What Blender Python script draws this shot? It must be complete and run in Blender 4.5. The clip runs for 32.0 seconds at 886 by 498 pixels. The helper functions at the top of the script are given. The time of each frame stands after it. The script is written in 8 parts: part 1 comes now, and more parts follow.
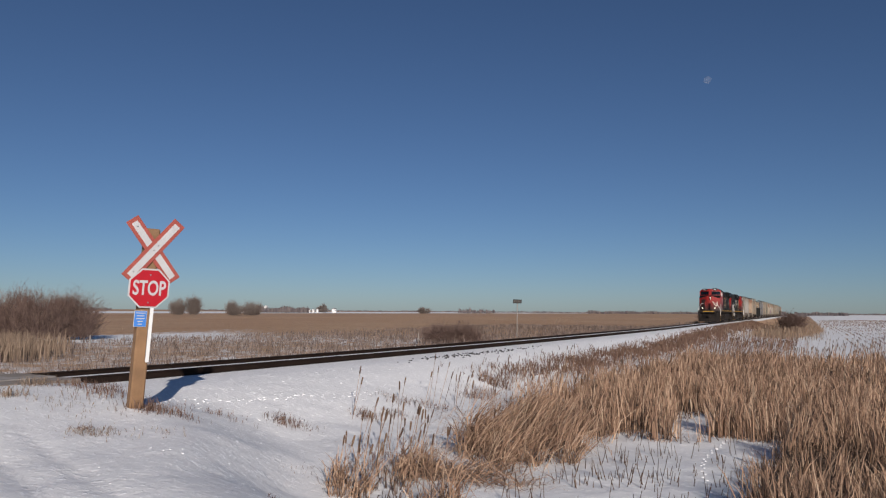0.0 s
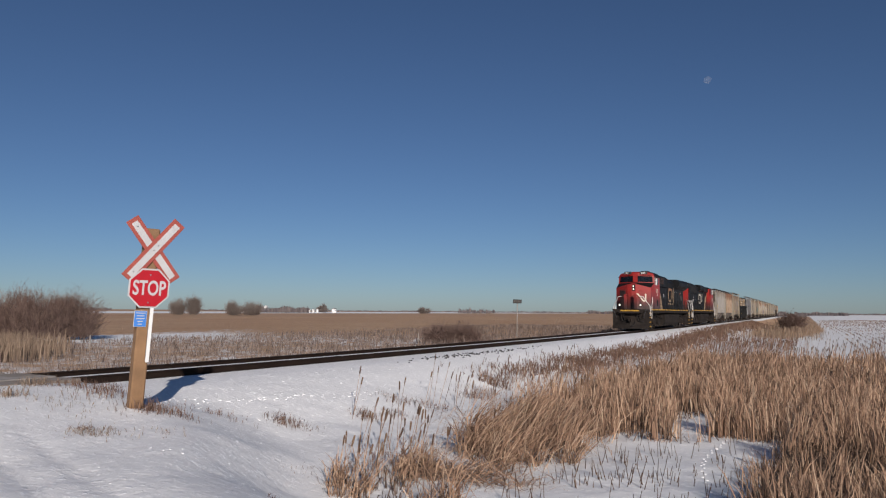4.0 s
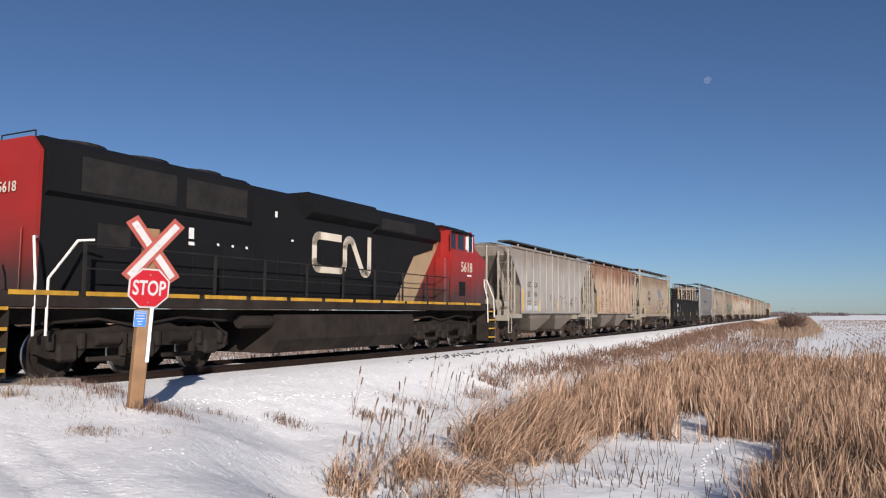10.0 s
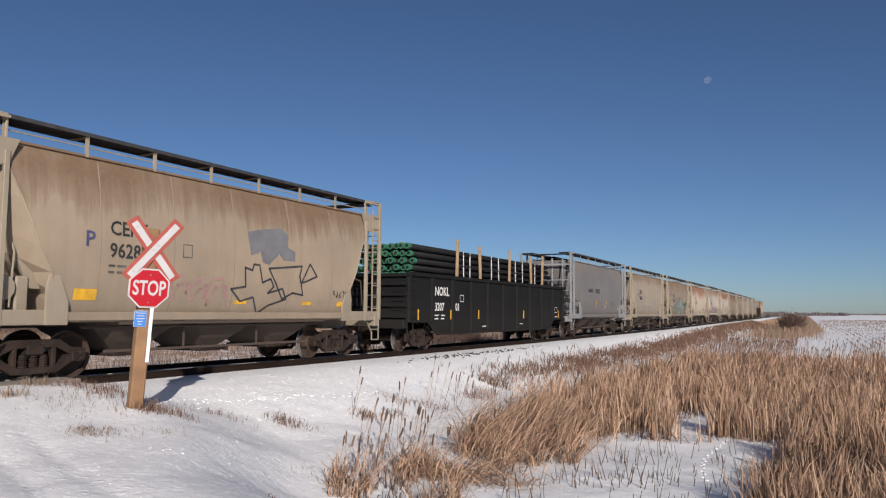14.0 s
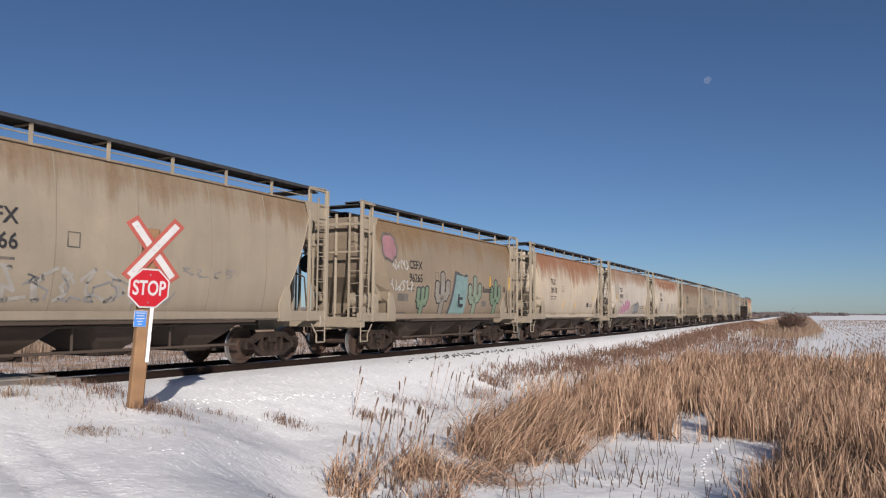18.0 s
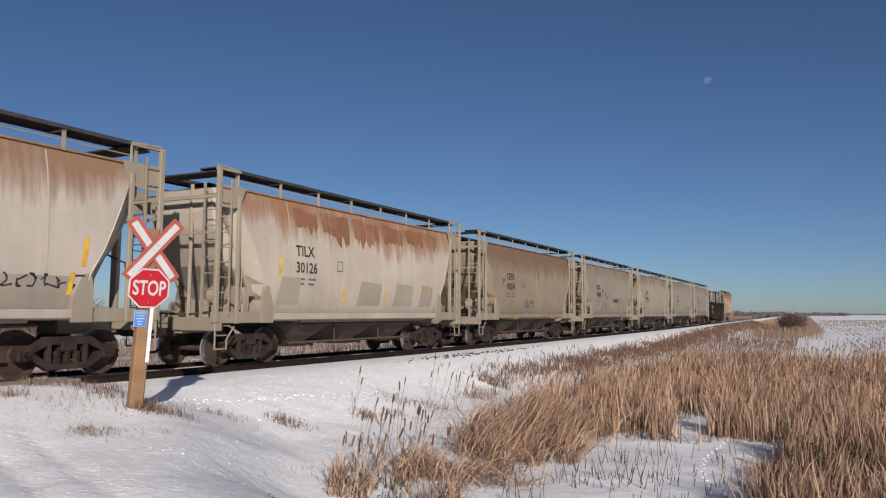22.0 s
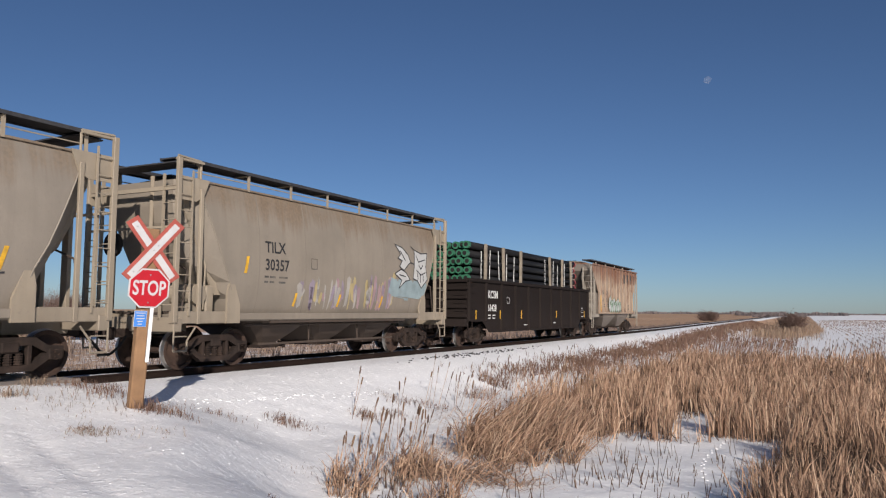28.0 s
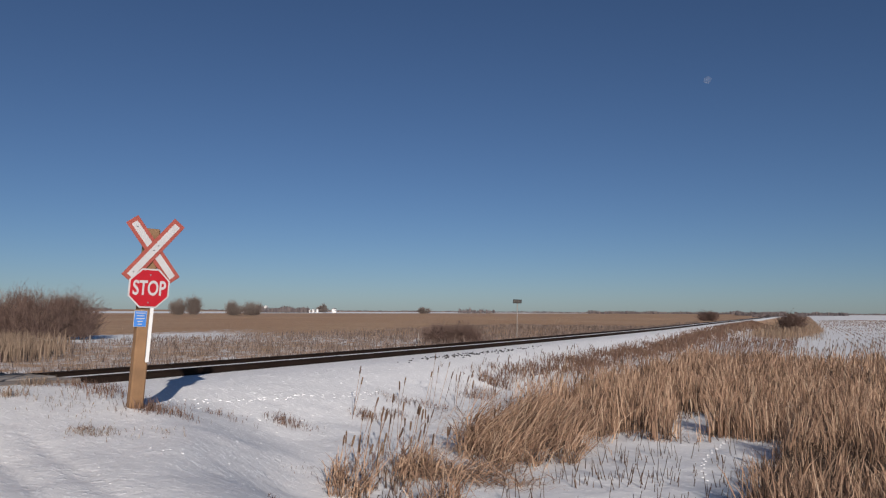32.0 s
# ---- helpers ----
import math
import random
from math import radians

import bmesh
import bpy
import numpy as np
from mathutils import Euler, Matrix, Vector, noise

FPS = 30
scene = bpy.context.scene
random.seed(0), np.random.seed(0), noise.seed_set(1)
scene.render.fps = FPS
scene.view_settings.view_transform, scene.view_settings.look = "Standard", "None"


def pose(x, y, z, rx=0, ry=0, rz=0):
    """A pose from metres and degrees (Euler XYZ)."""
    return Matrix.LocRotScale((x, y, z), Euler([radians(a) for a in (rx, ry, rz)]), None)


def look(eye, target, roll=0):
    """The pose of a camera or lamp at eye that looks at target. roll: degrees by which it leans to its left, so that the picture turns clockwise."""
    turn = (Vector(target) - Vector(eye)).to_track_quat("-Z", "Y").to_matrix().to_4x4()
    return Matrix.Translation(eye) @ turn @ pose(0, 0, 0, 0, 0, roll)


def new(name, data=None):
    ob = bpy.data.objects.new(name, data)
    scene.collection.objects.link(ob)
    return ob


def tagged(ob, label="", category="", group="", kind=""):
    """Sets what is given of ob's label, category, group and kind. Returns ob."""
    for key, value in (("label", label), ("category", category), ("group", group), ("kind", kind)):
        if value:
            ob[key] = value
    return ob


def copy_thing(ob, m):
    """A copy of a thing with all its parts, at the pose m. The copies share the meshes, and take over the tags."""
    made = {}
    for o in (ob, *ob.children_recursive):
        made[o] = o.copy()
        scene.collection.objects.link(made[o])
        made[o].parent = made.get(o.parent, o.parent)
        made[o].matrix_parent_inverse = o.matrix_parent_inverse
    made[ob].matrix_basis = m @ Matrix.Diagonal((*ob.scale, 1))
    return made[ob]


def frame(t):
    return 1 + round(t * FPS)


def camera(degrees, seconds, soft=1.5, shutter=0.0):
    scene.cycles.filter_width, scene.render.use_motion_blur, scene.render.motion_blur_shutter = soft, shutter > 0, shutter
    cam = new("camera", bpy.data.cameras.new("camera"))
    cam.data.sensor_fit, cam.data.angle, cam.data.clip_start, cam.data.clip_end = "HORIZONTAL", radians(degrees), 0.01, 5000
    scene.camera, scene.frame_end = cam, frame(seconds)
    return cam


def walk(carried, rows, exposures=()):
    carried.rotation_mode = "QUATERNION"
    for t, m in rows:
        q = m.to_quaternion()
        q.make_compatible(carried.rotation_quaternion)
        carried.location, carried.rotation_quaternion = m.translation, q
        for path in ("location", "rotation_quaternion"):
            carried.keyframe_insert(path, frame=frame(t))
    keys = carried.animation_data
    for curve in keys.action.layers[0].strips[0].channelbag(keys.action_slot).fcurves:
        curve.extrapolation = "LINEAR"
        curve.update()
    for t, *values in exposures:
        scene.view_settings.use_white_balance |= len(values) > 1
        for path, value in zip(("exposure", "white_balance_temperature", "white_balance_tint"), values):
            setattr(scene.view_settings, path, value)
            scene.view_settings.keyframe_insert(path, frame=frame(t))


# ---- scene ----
# ---- camera: it stands still on the road shoulder, at eye height ----
cam = camera(62.03, 32.0, soft=1.2)
EYE = Vector((14.262, 0.0, 1.308))
YAW, PITCH = radians(27.899), radians(4.812)
AIM = EYE + 100 * Vector((-math.sin(YAW) * math.cos(PITCH), math.cos(YAW) * math.cos(PITCH), math.sin(PITCH)))
STAND = look(EYE, AIM, 0.381)
walk(cam, [(0, STAND), (32, STAND)], exposures=((0, 0.05, 6500, 13), (7, 0.15, 6500, 13), (8, 0.44, 6500, 13), (9, 0.58, 6500, 13), (11, 0.52, 6500, 13), (12, 0.38, 6500, 13), (13, 0.33, 6500, 13), (17, 0.46, 6500, 13), (20, 0.24, 6500, 13), (23, 0.28, 6500, 13), (25, 0.4, 6500, 13), (28, 0.36, 6500, 13), (30, 0.53, 6500, 13), (31, 0.4, 6500, 13), (32, 0.03, 6500, 13)))

# ---- light: clear winter sky, one low sun behind the camera ----
SUN_ELEV, SUN_TURN = radians(22.0), math.atan2(0.649, -0.760)
world = bpy.data.worlds.new("sky")
scene.world = world
world.use_nodes = True
wn = world.node_tree
wn.nodes.clear()
sky = wn.nodes.new("ShaderNodeTexSky")
sky.sky_type = "NISHITA"
sky.sun_disc = False
sky.sun_elevation, sky.sun_rotation = SUN_ELEV, SUN_TURN
sky.altitude, sky.air_density, sky.dust_density, sky.ozone_density = 1200, 0.85, 0.7, 5.2
wb = wn.nodes.new("ShaderNodeBackground")
wb.inputs["Strength"].default_value = 0.051
wo = wn.nodes.new("ShaderNodeOutputWorld")
wn.links.new(sky.outputs[0], wb.inputs[0])
wn.links.new(wb.outputs[0], wo.inputs[0])

sun = new("sun", bpy.data.lights.new("sun", "SUN"))
sun.data.energy, sun.data.angle, sun.data.color = 4.0, radians(0.53), (1.0, 0.93, 0.84)
SUN_DIR = Vector((math.cos(SUN_ELEV) * math.sin(SUN_TURN), math.cos(SUN_ELEV) * math.cos(SUN_TURN), math.sin(SUN_ELEV)))
sun.matrix_world = look(SUN_DIR * 300, (0, 0, 0))


# ---- line of the track: gentle bend and dip ----
def track_x(y):
    if y < 0:
        return 0.0
    if y < 116:
        return -1.315e-4 * y * y
    return 1.315e-4 * 116 * (116 - 2 * y)


def track_z(y):
    if y < 0:
        return -0.0059 * max(y, -15)
    return -0.16 * (1 - math.exp(-y / 20)) + 0.08 * smooth(65, 115, y)


def track_turn(y):
    """Angle of the track's heading from +Y, in degrees (to the left)."""
    return math.degrees(math.atan(track_x(y + 0.5) - track_x(y - 0.5)) * -1)


def smooth(a, b, x):
    t = min(1.0, max(0.0, (x - a) / (b - a)))
    return t * t * (3 - 2 * t)
# ---- materials ----
def node_mat(name):
    m = bpy.data.materials.new(name)
    m.use_nodes = True
    t = m.node_tree
    b = t.nodes["Principled BSDF"]
    return m, t, b


def n(t, kind, **values):
    """A node with its inputs set by name (underscores for spaces) or attributes."""
    node = t.nodes.new(kind)
    for key, value in values.items():
        k = key.replace("_", " ")
        if k in node.inputs:
            if isinstance(value, bpy.types.NodeSocket):
                t.links.new(value, node.inputs[k])
            else:
                node.inputs[k].default_value = value
    return node


def ramp(t, fac, stops):
    r = t.nodes.new("ShaderNodeValToRGB")
    e = r.color_ramp.elements
    while len(e) < len(stops):
        e.new(0.5)
    for el, (pos, col) in zip(e, stops):
        el.position = pos
        el.color = (*col, 1) if len(col) == 3 else (col[0], col[0], col[0], 1)
    t.links.new(fac, r.inputs[0])
    return r.outputs[0]


def mixc(t, fac, a, b):
    m = t.nodes.new("ShaderNodeMix")
    m.data_type = "RGBA"
    for sock, v in ((m.inputs[0], fac), (m.inputs[6], a), (m.inputs[7], b)):
        if isinstance(v, bpy.types.NodeSocket):
            t.links.new(v, sock)
        elif sock == m.inputs[0]:
            sock.default_value = v
        else:
            sock.default_value = (*v, 1)
    return m.outputs[2]


def maths(t, op, a, b=0.0, clamp=False):
    m = t.nodes.new("ShaderNodeMath")
    m.operation, m.use_clamp = op, clamp
    for sock, v in ((m.inputs[0], a), (m.inputs[1], b)):
        if isinstance(v, bpy.types.NodeSocket):
            t.links.new(v, sock)
        else:
            sock.default_value = v
    return m.outputs[0]


def coords(t, scale=(1, 1, 1), which="Object"):
    c = t.nodes.new("ShaderNodeTexCoord")
    m = t.nodes.new("ShaderNodeMapping")
    m.inputs["Scale"].default_value = scale
    t.links.new(c.outputs[which], m.inputs[0])
    return m.outputs[0]


def noise_tex(t, vec, scale, detail=4.0, rough=0.55):
    x = t.nodes.new("ShaderNodeTexNoise")
    x.inputs["Scale"].default_value, x.inputs["Detail"].default_value, x.inputs["Roughness"].default_value = scale, detail, rough
    t.links.new(vec, x.inputs["Vector"])
    return x.outputs[0]


def bump(t, b, height, strength=0.3, distance=0.02):
    x = t.nodes.new("ShaderNodeBump")
    x.inputs["Strength"].default_value, x.inputs["Distance"].default_value = strength, distance
    t.links.new(height, x.inputs["Height"])
    t.links.new(x.outputs[0], b.inputs["Normal"])


def plain(name, col, rough=0.6, metal=0.0, var=0.18, scale=3.0, dirt=None, emit=0.0, relief=0.0, spec=0.4):
    """Colour with two scales of variation, a little dirt and relief."""
    m, t, b = node_mat(name)
    v = coords(t)
    big = noise_tex(t, v, scale, 5)
    fine = noise_tex(t, v, scale * 14, 3)
    lo, hi = tuple(c * (1 - var) for c in col), tuple(min(1, c * (1 + var)) for c in col)
    c = ramp(t, big, [(0.3, lo), (0.7, hi)])
    c = mixc(t, maths(t, "MULTIPLY", fine, 0.35), c, tuple(x * 0.75 for x in col))
    if dirt:
        c = mixc(t, maths(t, "MULTIPLY", ramp(t, noise_tex(t, v, scale * 0.6, 6, 0.65), [(0.45, (0,)), (0.75, (1,))]), 0.6), c, dirt)
    t.links.new(c, b.inputs["Base Color"])
    b.inputs["Roughness"].default_value, b.inputs["Metallic"].default_value = rough, metal
    b.inputs["Specular IOR Level"].default_value = spec
    if emit:
        b.inputs["Emission Color"].default_value = (1, 0.93, 0.75, 1)
        b.inputs["Emission Strength"].default_value = emit
    if relief:
        bump(t, b, fine, relief, 0.01)
    return m


STEEL = plain("rail_steel", (0.022, 0.014, 0.011), 0.85, 0.0, 0.25, 2.0, spec=0.1)
RAILHEAD = plain("rail_head", (0.05, 0.036, 0.03), 0.6, 0.3, 0.15, 4.0)
# ---- helpers for things ----
def part(name, bm, material, parent=None, label="", smooth_faces=False):
    """Links a bmesh as one mesh object under a thing or a part."""
    me = bpy.data.meshes.new(name)
    bm.normal_update()
    if smooth_faces:
        for f in bm.faces:
            f.smooth = True
    bm.to_mesh(me)
    bm.free()
    for m in material if isinstance(material, (list, tuple)) else (material,):
        me.materials.append(m)
    ob = new(name, me)
    ob.parent = parent
    if label:
        ob["label"] = label
    return ob


def box(bm, c, size, bevel=0.0, turn=None, mat=0):
    """Adds a box with centre c; the edges may be bevelled."""
    m = Matrix.Translation(c) @ (turn or Matrix()) @ Matrix.Diagonal((*size, 1))
    r = bmesh.ops.create_cube(bm, size=1, matrix=m)
    fs = list({f for v in r["verts"] for f in v.link_faces})
    for f in fs:
        f.material_index = mat
    if bevel:
        es = list({e for v in r["verts"] for e in v.link_edges})
        g = bmesh.ops.bevel(bm, geom=es, offset=bevel, segments=1, affect="EDGES", profile=0.5)
        for f in g["faces"]:
            f.material_index = mat
    return r["verts"]


def rod(bm, a, b, r, sides=8, r2=None, mat=0):
    """A round bar from a to b."""
    a, b = Vector(a), Vector(b)
    d = b - a
    m = Matrix.Translation((a + b) / 2) @ d.to_track_quat("Z", "Y").to_matrix().to_4x4()
    g = bmesh.ops.create_cone(bm, cap_ends=True, segments=sides, radius1=r, radius2=r if r2 is None else r2, depth=d.length, matrix=m)
    for f in {f for v in g["verts"] for f in v.link_faces}:
        f.material_index = mat


def pipe(bm, pts, r, sides=6, mat=0):
    for a, b in zip(pts, pts[1:]):
        rod(bm, a, b, r, sides, mat=mat)


def prism(bm, outline, lo, hi, axis="x", mat=0):
    """Extrudes an outline of pairs. axis x: pairs are (y, z); axis y: pairs are (x, z)."""
    def at(p, d):
        return (d, p[0], p[1]) if axis == "x" else (p[0], d, p[1]) if axis == "y" else (p[0], p[1], d)
    a = [bm.verts.new(at(p, lo)) for p in outline]
    b = [bm.verts.new(at(p, hi)) for p in outline]
    k = len(outline)
    fs = [bm.faces.new(a), bm.faces.new(b[::-1])]
    fs += [bm.faces.new((a[i], b[i], b[(i + 1) % k], a[(i + 1) % k])) for i in range(k)]
    for f in fs:
        f.material_index = mat
    bmesh.ops.recalc_face_normals(bm, faces=fs)


def empty(name, label, category, group="", at=None):
    ob = new(name)
    ob.empty_display_size = 0.2
    if at is not None:
        ob.matrix_basis = at
    return tagged(ob, label, category, group)
# ---- ground: one sheet from the road shoulder to the horizon ----
def ground_z(x, y):
    u = x - track_x(y)
    base = track_z(y)
    nz = noise.noise(Vector((x * 0.35, y * 0.35, 1.7)))
    nf = noise.noise(Vector((x * 1.3, y * 1.3, 5.1)))
    nc = noise.noise(Vector((x * 3.1 + y, y * 2.2 - 0.5 * x, 9.3)))
    crust = 0.014 * max(0.0, nc) ** 0.6 + 0.006 * noise.noise(Vector((x * 6.5, y * 5.0, 2.2))) if 1 < x < 20 and 1 < y < 40 else 0.0
    # bank of the track, ditch and field
    if u >= 0:
        bank = base - 0.16 - 0.02 * smooth(1.2, 2.2, u) - 0.85 * smooth(1.8, 6.3, u) - 0.12 * smooth(6, 9, u)
        bank += 0.28 * smooth(13, 24, u)
        far = smooth(60, 300, u) * (-1.1 - bank)
        bank += far
        bank += (0.07 * nz + 0.025 * nf) * smooth(2.0, 5.0, u) * (1 - smooth(60, 90, u))
    else:
        bank = base - 0.16 - 0.02 * smooth(1.2, 2.2, -u) - 0.9 * smooth(1.6, 5.5, -u)
        bank += smooth(60, 300, -u) * (-1.1 - bank)
        bank += (0.10 * nz + 0.04 * nf) * smooth(1.5, 4.0, -u) * (1 - smooth(60, 90, -u))
    # road across the track
    rx = abs(x)
    edge = 8.8 - 0.47 * min(10.0, max(0.0, x - 4.5)) - 1.1 * smooth(6.3, 8.3, x) + 0.2 * nz
    road = -0.035 - 0.30 * smooth(1.4, 7.0, rx) + 0.05 * nz * smooth(1, 4, rx) + 0.016 * nf * smooth(1, 2, rx)
    road -= 0.9 * smooth(20, 60, rx)
    for off, deep in ((0.0, 0.05), (0.55, 0.04), (-0.8, 0.05), (-1.3, 0.04), (0.25, 0.02)):
        road -= deep * max(0.0, 1 - abs(y - 5.2 + 0.40 * (x - 5.62) - off + 0.05 * nz) / 0.16) * smooth(4, 6, x)
    k = 1 - smooth(edge - 0.7, edge + 2.2, y)
    k *= smooth(-13, -9, y)
    if abs(u) < 1.4:
        k = 1 - smooth(9.35, 9.6, y) if u > 0 else 1 - smooth(9.0, 9.6, y)
        k *= smooth(-9.6, -9.35, y)
        road = -0.035 if abs(u) < 0.63 or abs(u) > 0.85 else -0.1
        return road * k + (base - (0.105 if abs(u) < 0.64 else 0.165)) * (1 - k)
    return road * k + bank * (1 - k) + crust * smooth(1.4, 2.0, abs(u))


def steps(limits):
    """Coordinates whose spacing changes from stretch to stretch: (start, end, step)."""
    out = []
    for a, b, d in limits:
        k = max(1, round((b - a) / d))
        out += [a + (b - a) * i / k for i in range(k)]
    return out + [limits[-1][1]]


gu = steps([(-4200, -1000, 400), (-1000, -200, 80), (-200, -60, 10), (-60, -20, 2), (-20, -4, 0.5), (-4, -1.5, 0.12), (-1.5, 1.5, 0.06), (1.5, 16, 0.11),
            (16, 24, 0.4), (24, 60, 2), (60, 200, 10), (200, 1000, 80), (1000, 4200, 400)])
gy = steps([(-4200, -1000, 400), (-1000, -200, 80), (-200, -20, 12), (-20, 2, 1), (2, 26, 0.11), (26, 60, 0.5), (60, 150, 2), (150, 500, 10), (500, 1500, 60),
            (1500, 4800, 300)])
gv, gf = [], []
for y in gy:
    bend = track_x(y) if y < 500 else track_x(500)
    for u in gu:
        w = max(0.0, 1 - max(0.0, abs(u) - 30) / 300)
        x = u + bend * w
        gv.append((x, y, ground_z(x, y)))
nu = len(gu)
for j in range(len(gy) - 1):
    for i in range(nu - 1):
        a = j * nu + i
        gf.append((a, a + 1, a + nu + 1, a + nu))
me = bpy.data.meshes.new("ground")
me.from_pydata(gv, [], gf)
# cover: share of snow, of tan grass, of road
snow = me.attributes.new("snow_cover", "FLOAT", "POINT")
vals = []
for (x, y, z) in gv:
    u = x - track_x(y)
    if u > 0:
        s = 1.0 - 0.22 * smooth(5.5, 8.5, u) * smooth(9, 13, y) * (1 - smooth(16, 20, u))
        s -= 0.28 * smooth(65, 100, y) * smooth(5, 7, u) * (1 - smooth(10, 15, u))
        s -= 0.55 * smooth(80, 140, y) * smooth(2.2, 3.6, u) * (1 - smooth(12, 18, u))
        s += (0.86 - s) * smooth(14, 17, u)
        s += (0.72 - s) * max(smooth(200, 400, u), smooth(500, 800, y))
    else:
        d = -u
        s = 1.0 - 0.42 * smooth(1.6, 3.2, d) - 0.34 * smooth(34, 75, d)
        s -= 0.45 * smooth(50, 150, y) * smooth(1.2, 2.2, d)
        s += 0.9 * max(0.0, noise.noise(Vector((x * 0.035, y * 0.022, 3.0))) - 0.18) * smooth(16, 30, d)
        s += 1.0 * smooth(250, 330, d) * (1 - smooth(620, 760, d)) + 0.1 * smooth(900, 1000, d)
    vals.append(s)
snow.data.foreach_set("value", vals)
for pgn in me.polygons:
    pgn.use_smooth = True


def ground_mat():
    m, t, b = node_mat("snowy_ground")
    v = coords(t)
    at = t.nodes.new("ShaderNodeAttribute")
    at.attribute_name = "snow_cover"
    broad = noise_tex(t, v, 0.03, 4)
    mid = noise_tex(t, coords(t, (1, 0.8, 1)), 0.9, 6, 0.65)
    fine = noise_tex(t, v, 9.0, 5, 0.6)
    grit = noise_tex(t, v, 60.0, 3)
    # snow
    sn = ramp(t, mid, [(0.3, (0.79, 0.79, 0.795)), (0.7, (0.865, 0.865, 0.865))])
    crustv = noise_tex(t, v, 7.0, 4, 0.7)
    sn = mixc(t, ramp(t, crustv, [(0.40, (0.18,)), (0.55, (0,))]), sn, (0.72, 0.715, 0.72))
    sn = mixc(t, ramp(t, grit, [(0.62, (0,)), (0.75, (0.4,))]), sn, (0.55, 0.52, 0.5))
    # raised crust flecks; their sun-facing brightness is painted in as near-white
    sunlit_flecks = noise_tex(t, coords(t, (4.0, 9.0, 4.0)), 1.6, 4, 0.6)
    sn = mixc(t, ramp(t, sunlit_flecks, [(0.57, (0,)), (0.63, (0.9,))]), sn, (0.98, 0.98, 0.98))
    # dry grass and earth
    g1 = ramp(t, mid, [(0.25, (0.32, 0.215, 0.14)), (0.5, (0.54, 0.375, 0.245)), (0.75, (0.64, 0.47, 0.32))])
    g2 = ramp(t, broad, [(0.35, (0.85, 0.72, 0.62)), (0.65, (1.0, 0.96, 0.9))])
    gm = t.nodes.new("ShaderNodeMix")
    gm.data_type, gm.blend_type = "RGBA", "MULTIPLY"
    gm.inputs[0].default_value = 1
    t.links.new(g1, gm.inputs[6])
    t.links.new(g2, gm.inputs[7])
    soil = mixc(t, maths(t, "MULTIPLY", fine, 0.32), gm.outputs[2], (0.20, 0.14, 0.10))
    # cover of snow by noise threshold
    k = maths(t, "ADD", maths(t, "MULTIPLY", mid, 0.55), maths(t, "MULTIPLY", fine, 0.35))
    k = maths(t, "ADD", k, maths(t, "MULTIPLY", broad, 0.3))
    k = maths(t, "SUBTRACT", maths(t, "ADD", at.outputs["Fac"], 0.0), maths(t, "MULTIPLY", k, 1.0))
    f = ramp(t, maths(t, "ADD", k, 0.5), [(0.46, (0,)), (0.56, (1,))])
    t.links.new(mixc(t, f, soil, sn), b.inputs["Base Color"])
    b.inputs["Roughness"].default_value = 0.75
    b.inputs["Specular IOR Level"].default_value = 0.25
    h = maths(t, "ADD", maths(t, "MULTIPLY", mid, 1.0), maths(t, "MULTIPLY", fine, 0.35))
    h = maths(t, "ADD", h, maths(t, "MULTIPLY", crustv, 0.22))
    h = maths(t, "ADD", h, maths(t, "MULTIPLY", noise_tex(t, v, 26.0, 3), 0.08))
    h = maths(t, "ADD", h, maths(t, "MULTIPLY", ramp(t, sunlit_flecks, [(0.55, (0,)), (0.65, (1,))]), 0.12))
    bump(t, b, h, 0.42, 0.10)
    return m


me.materials.append(ground_mat())
ground = tagged(new("ground", me), "snow-covered ditch, bank and dry prairie field", "ground", kind="structure")


# ---- rails ----
def rail(side):
    prof = [(-0.075, -0.172), (0.075, -0.172), (0.075, -0.16), (0.012, -0.14), (0.012, -0.04), (0.037, -0.032), (0.037, -0.004), (0.03, 0.0), (-0.03, 0.0), (-0.037, -0.004),
            (-0.037, -0.032), (-0.012, -0.04), (-0.012, -0.14), (-0.075, -0.16)]
    bm = bmesh.new()
    ys = steps([(-150, 0, 15), (0, 60, 2), (60, 430, 10), (430, 900, 50)])
    rings = [[bm.verts.new((track_x(y) + side * 0.7535 + a, y, track_z(y) + c)) for a, c in prof] for y in ys]
    for r1, r2 in zip(rings, rings[1:]):
        for i in range(len(prof)):
            j = (i + 1) % len(prof)
            f = bm.faces.new((r1[i], r1[j], r2[j], r2[i]))
            f.material_index = 1 if i == 7 else 0
    return tagged(part("rail", bm, (STEEL, RAILHEAD)), "brown rusted steel rail half buried in snow", "rail", "rails of the track", "structure")


rail(1)
rail(-1)
# ---- crossing sign on its wooden post ----
POST_WOOD = plain("post_wood", (0.27, 0.155, 0.08), 0.8, 0.0, 0.25, 2.5, dirt=(0.17, 0.10, 0.06), relief=0.5)
SIGN_RED = plain("sign_red", (0.42, 0.010, 0.02), 0.38, 0.0, 0.08, 3.0)
SIGN_EDGE_RED = plain("reflective_red", (0.36, 0.085, 0.065), 0.35, 0.0, 0.12, 8.0)
SIGN_WHITE = plain("reflective_white", (0.52, 0.51, 0.51), 0.35, 0.0, 0.08, 5.0)
SIGN_BLUE = plain("sign_blue", (0.06, 0.22, 0.62), 0.4, 0.0, 0.08, 5.0)
STRIP_WHITE = plain("white_strip", (0.78, 0.78, 0.76), 0.4, 0.0, 0.05, 5.0)
BOLT = plain("bolt_steel", (0.4, 0.4, 0.4), 0.35, 0.9, 0.1, 5.0)


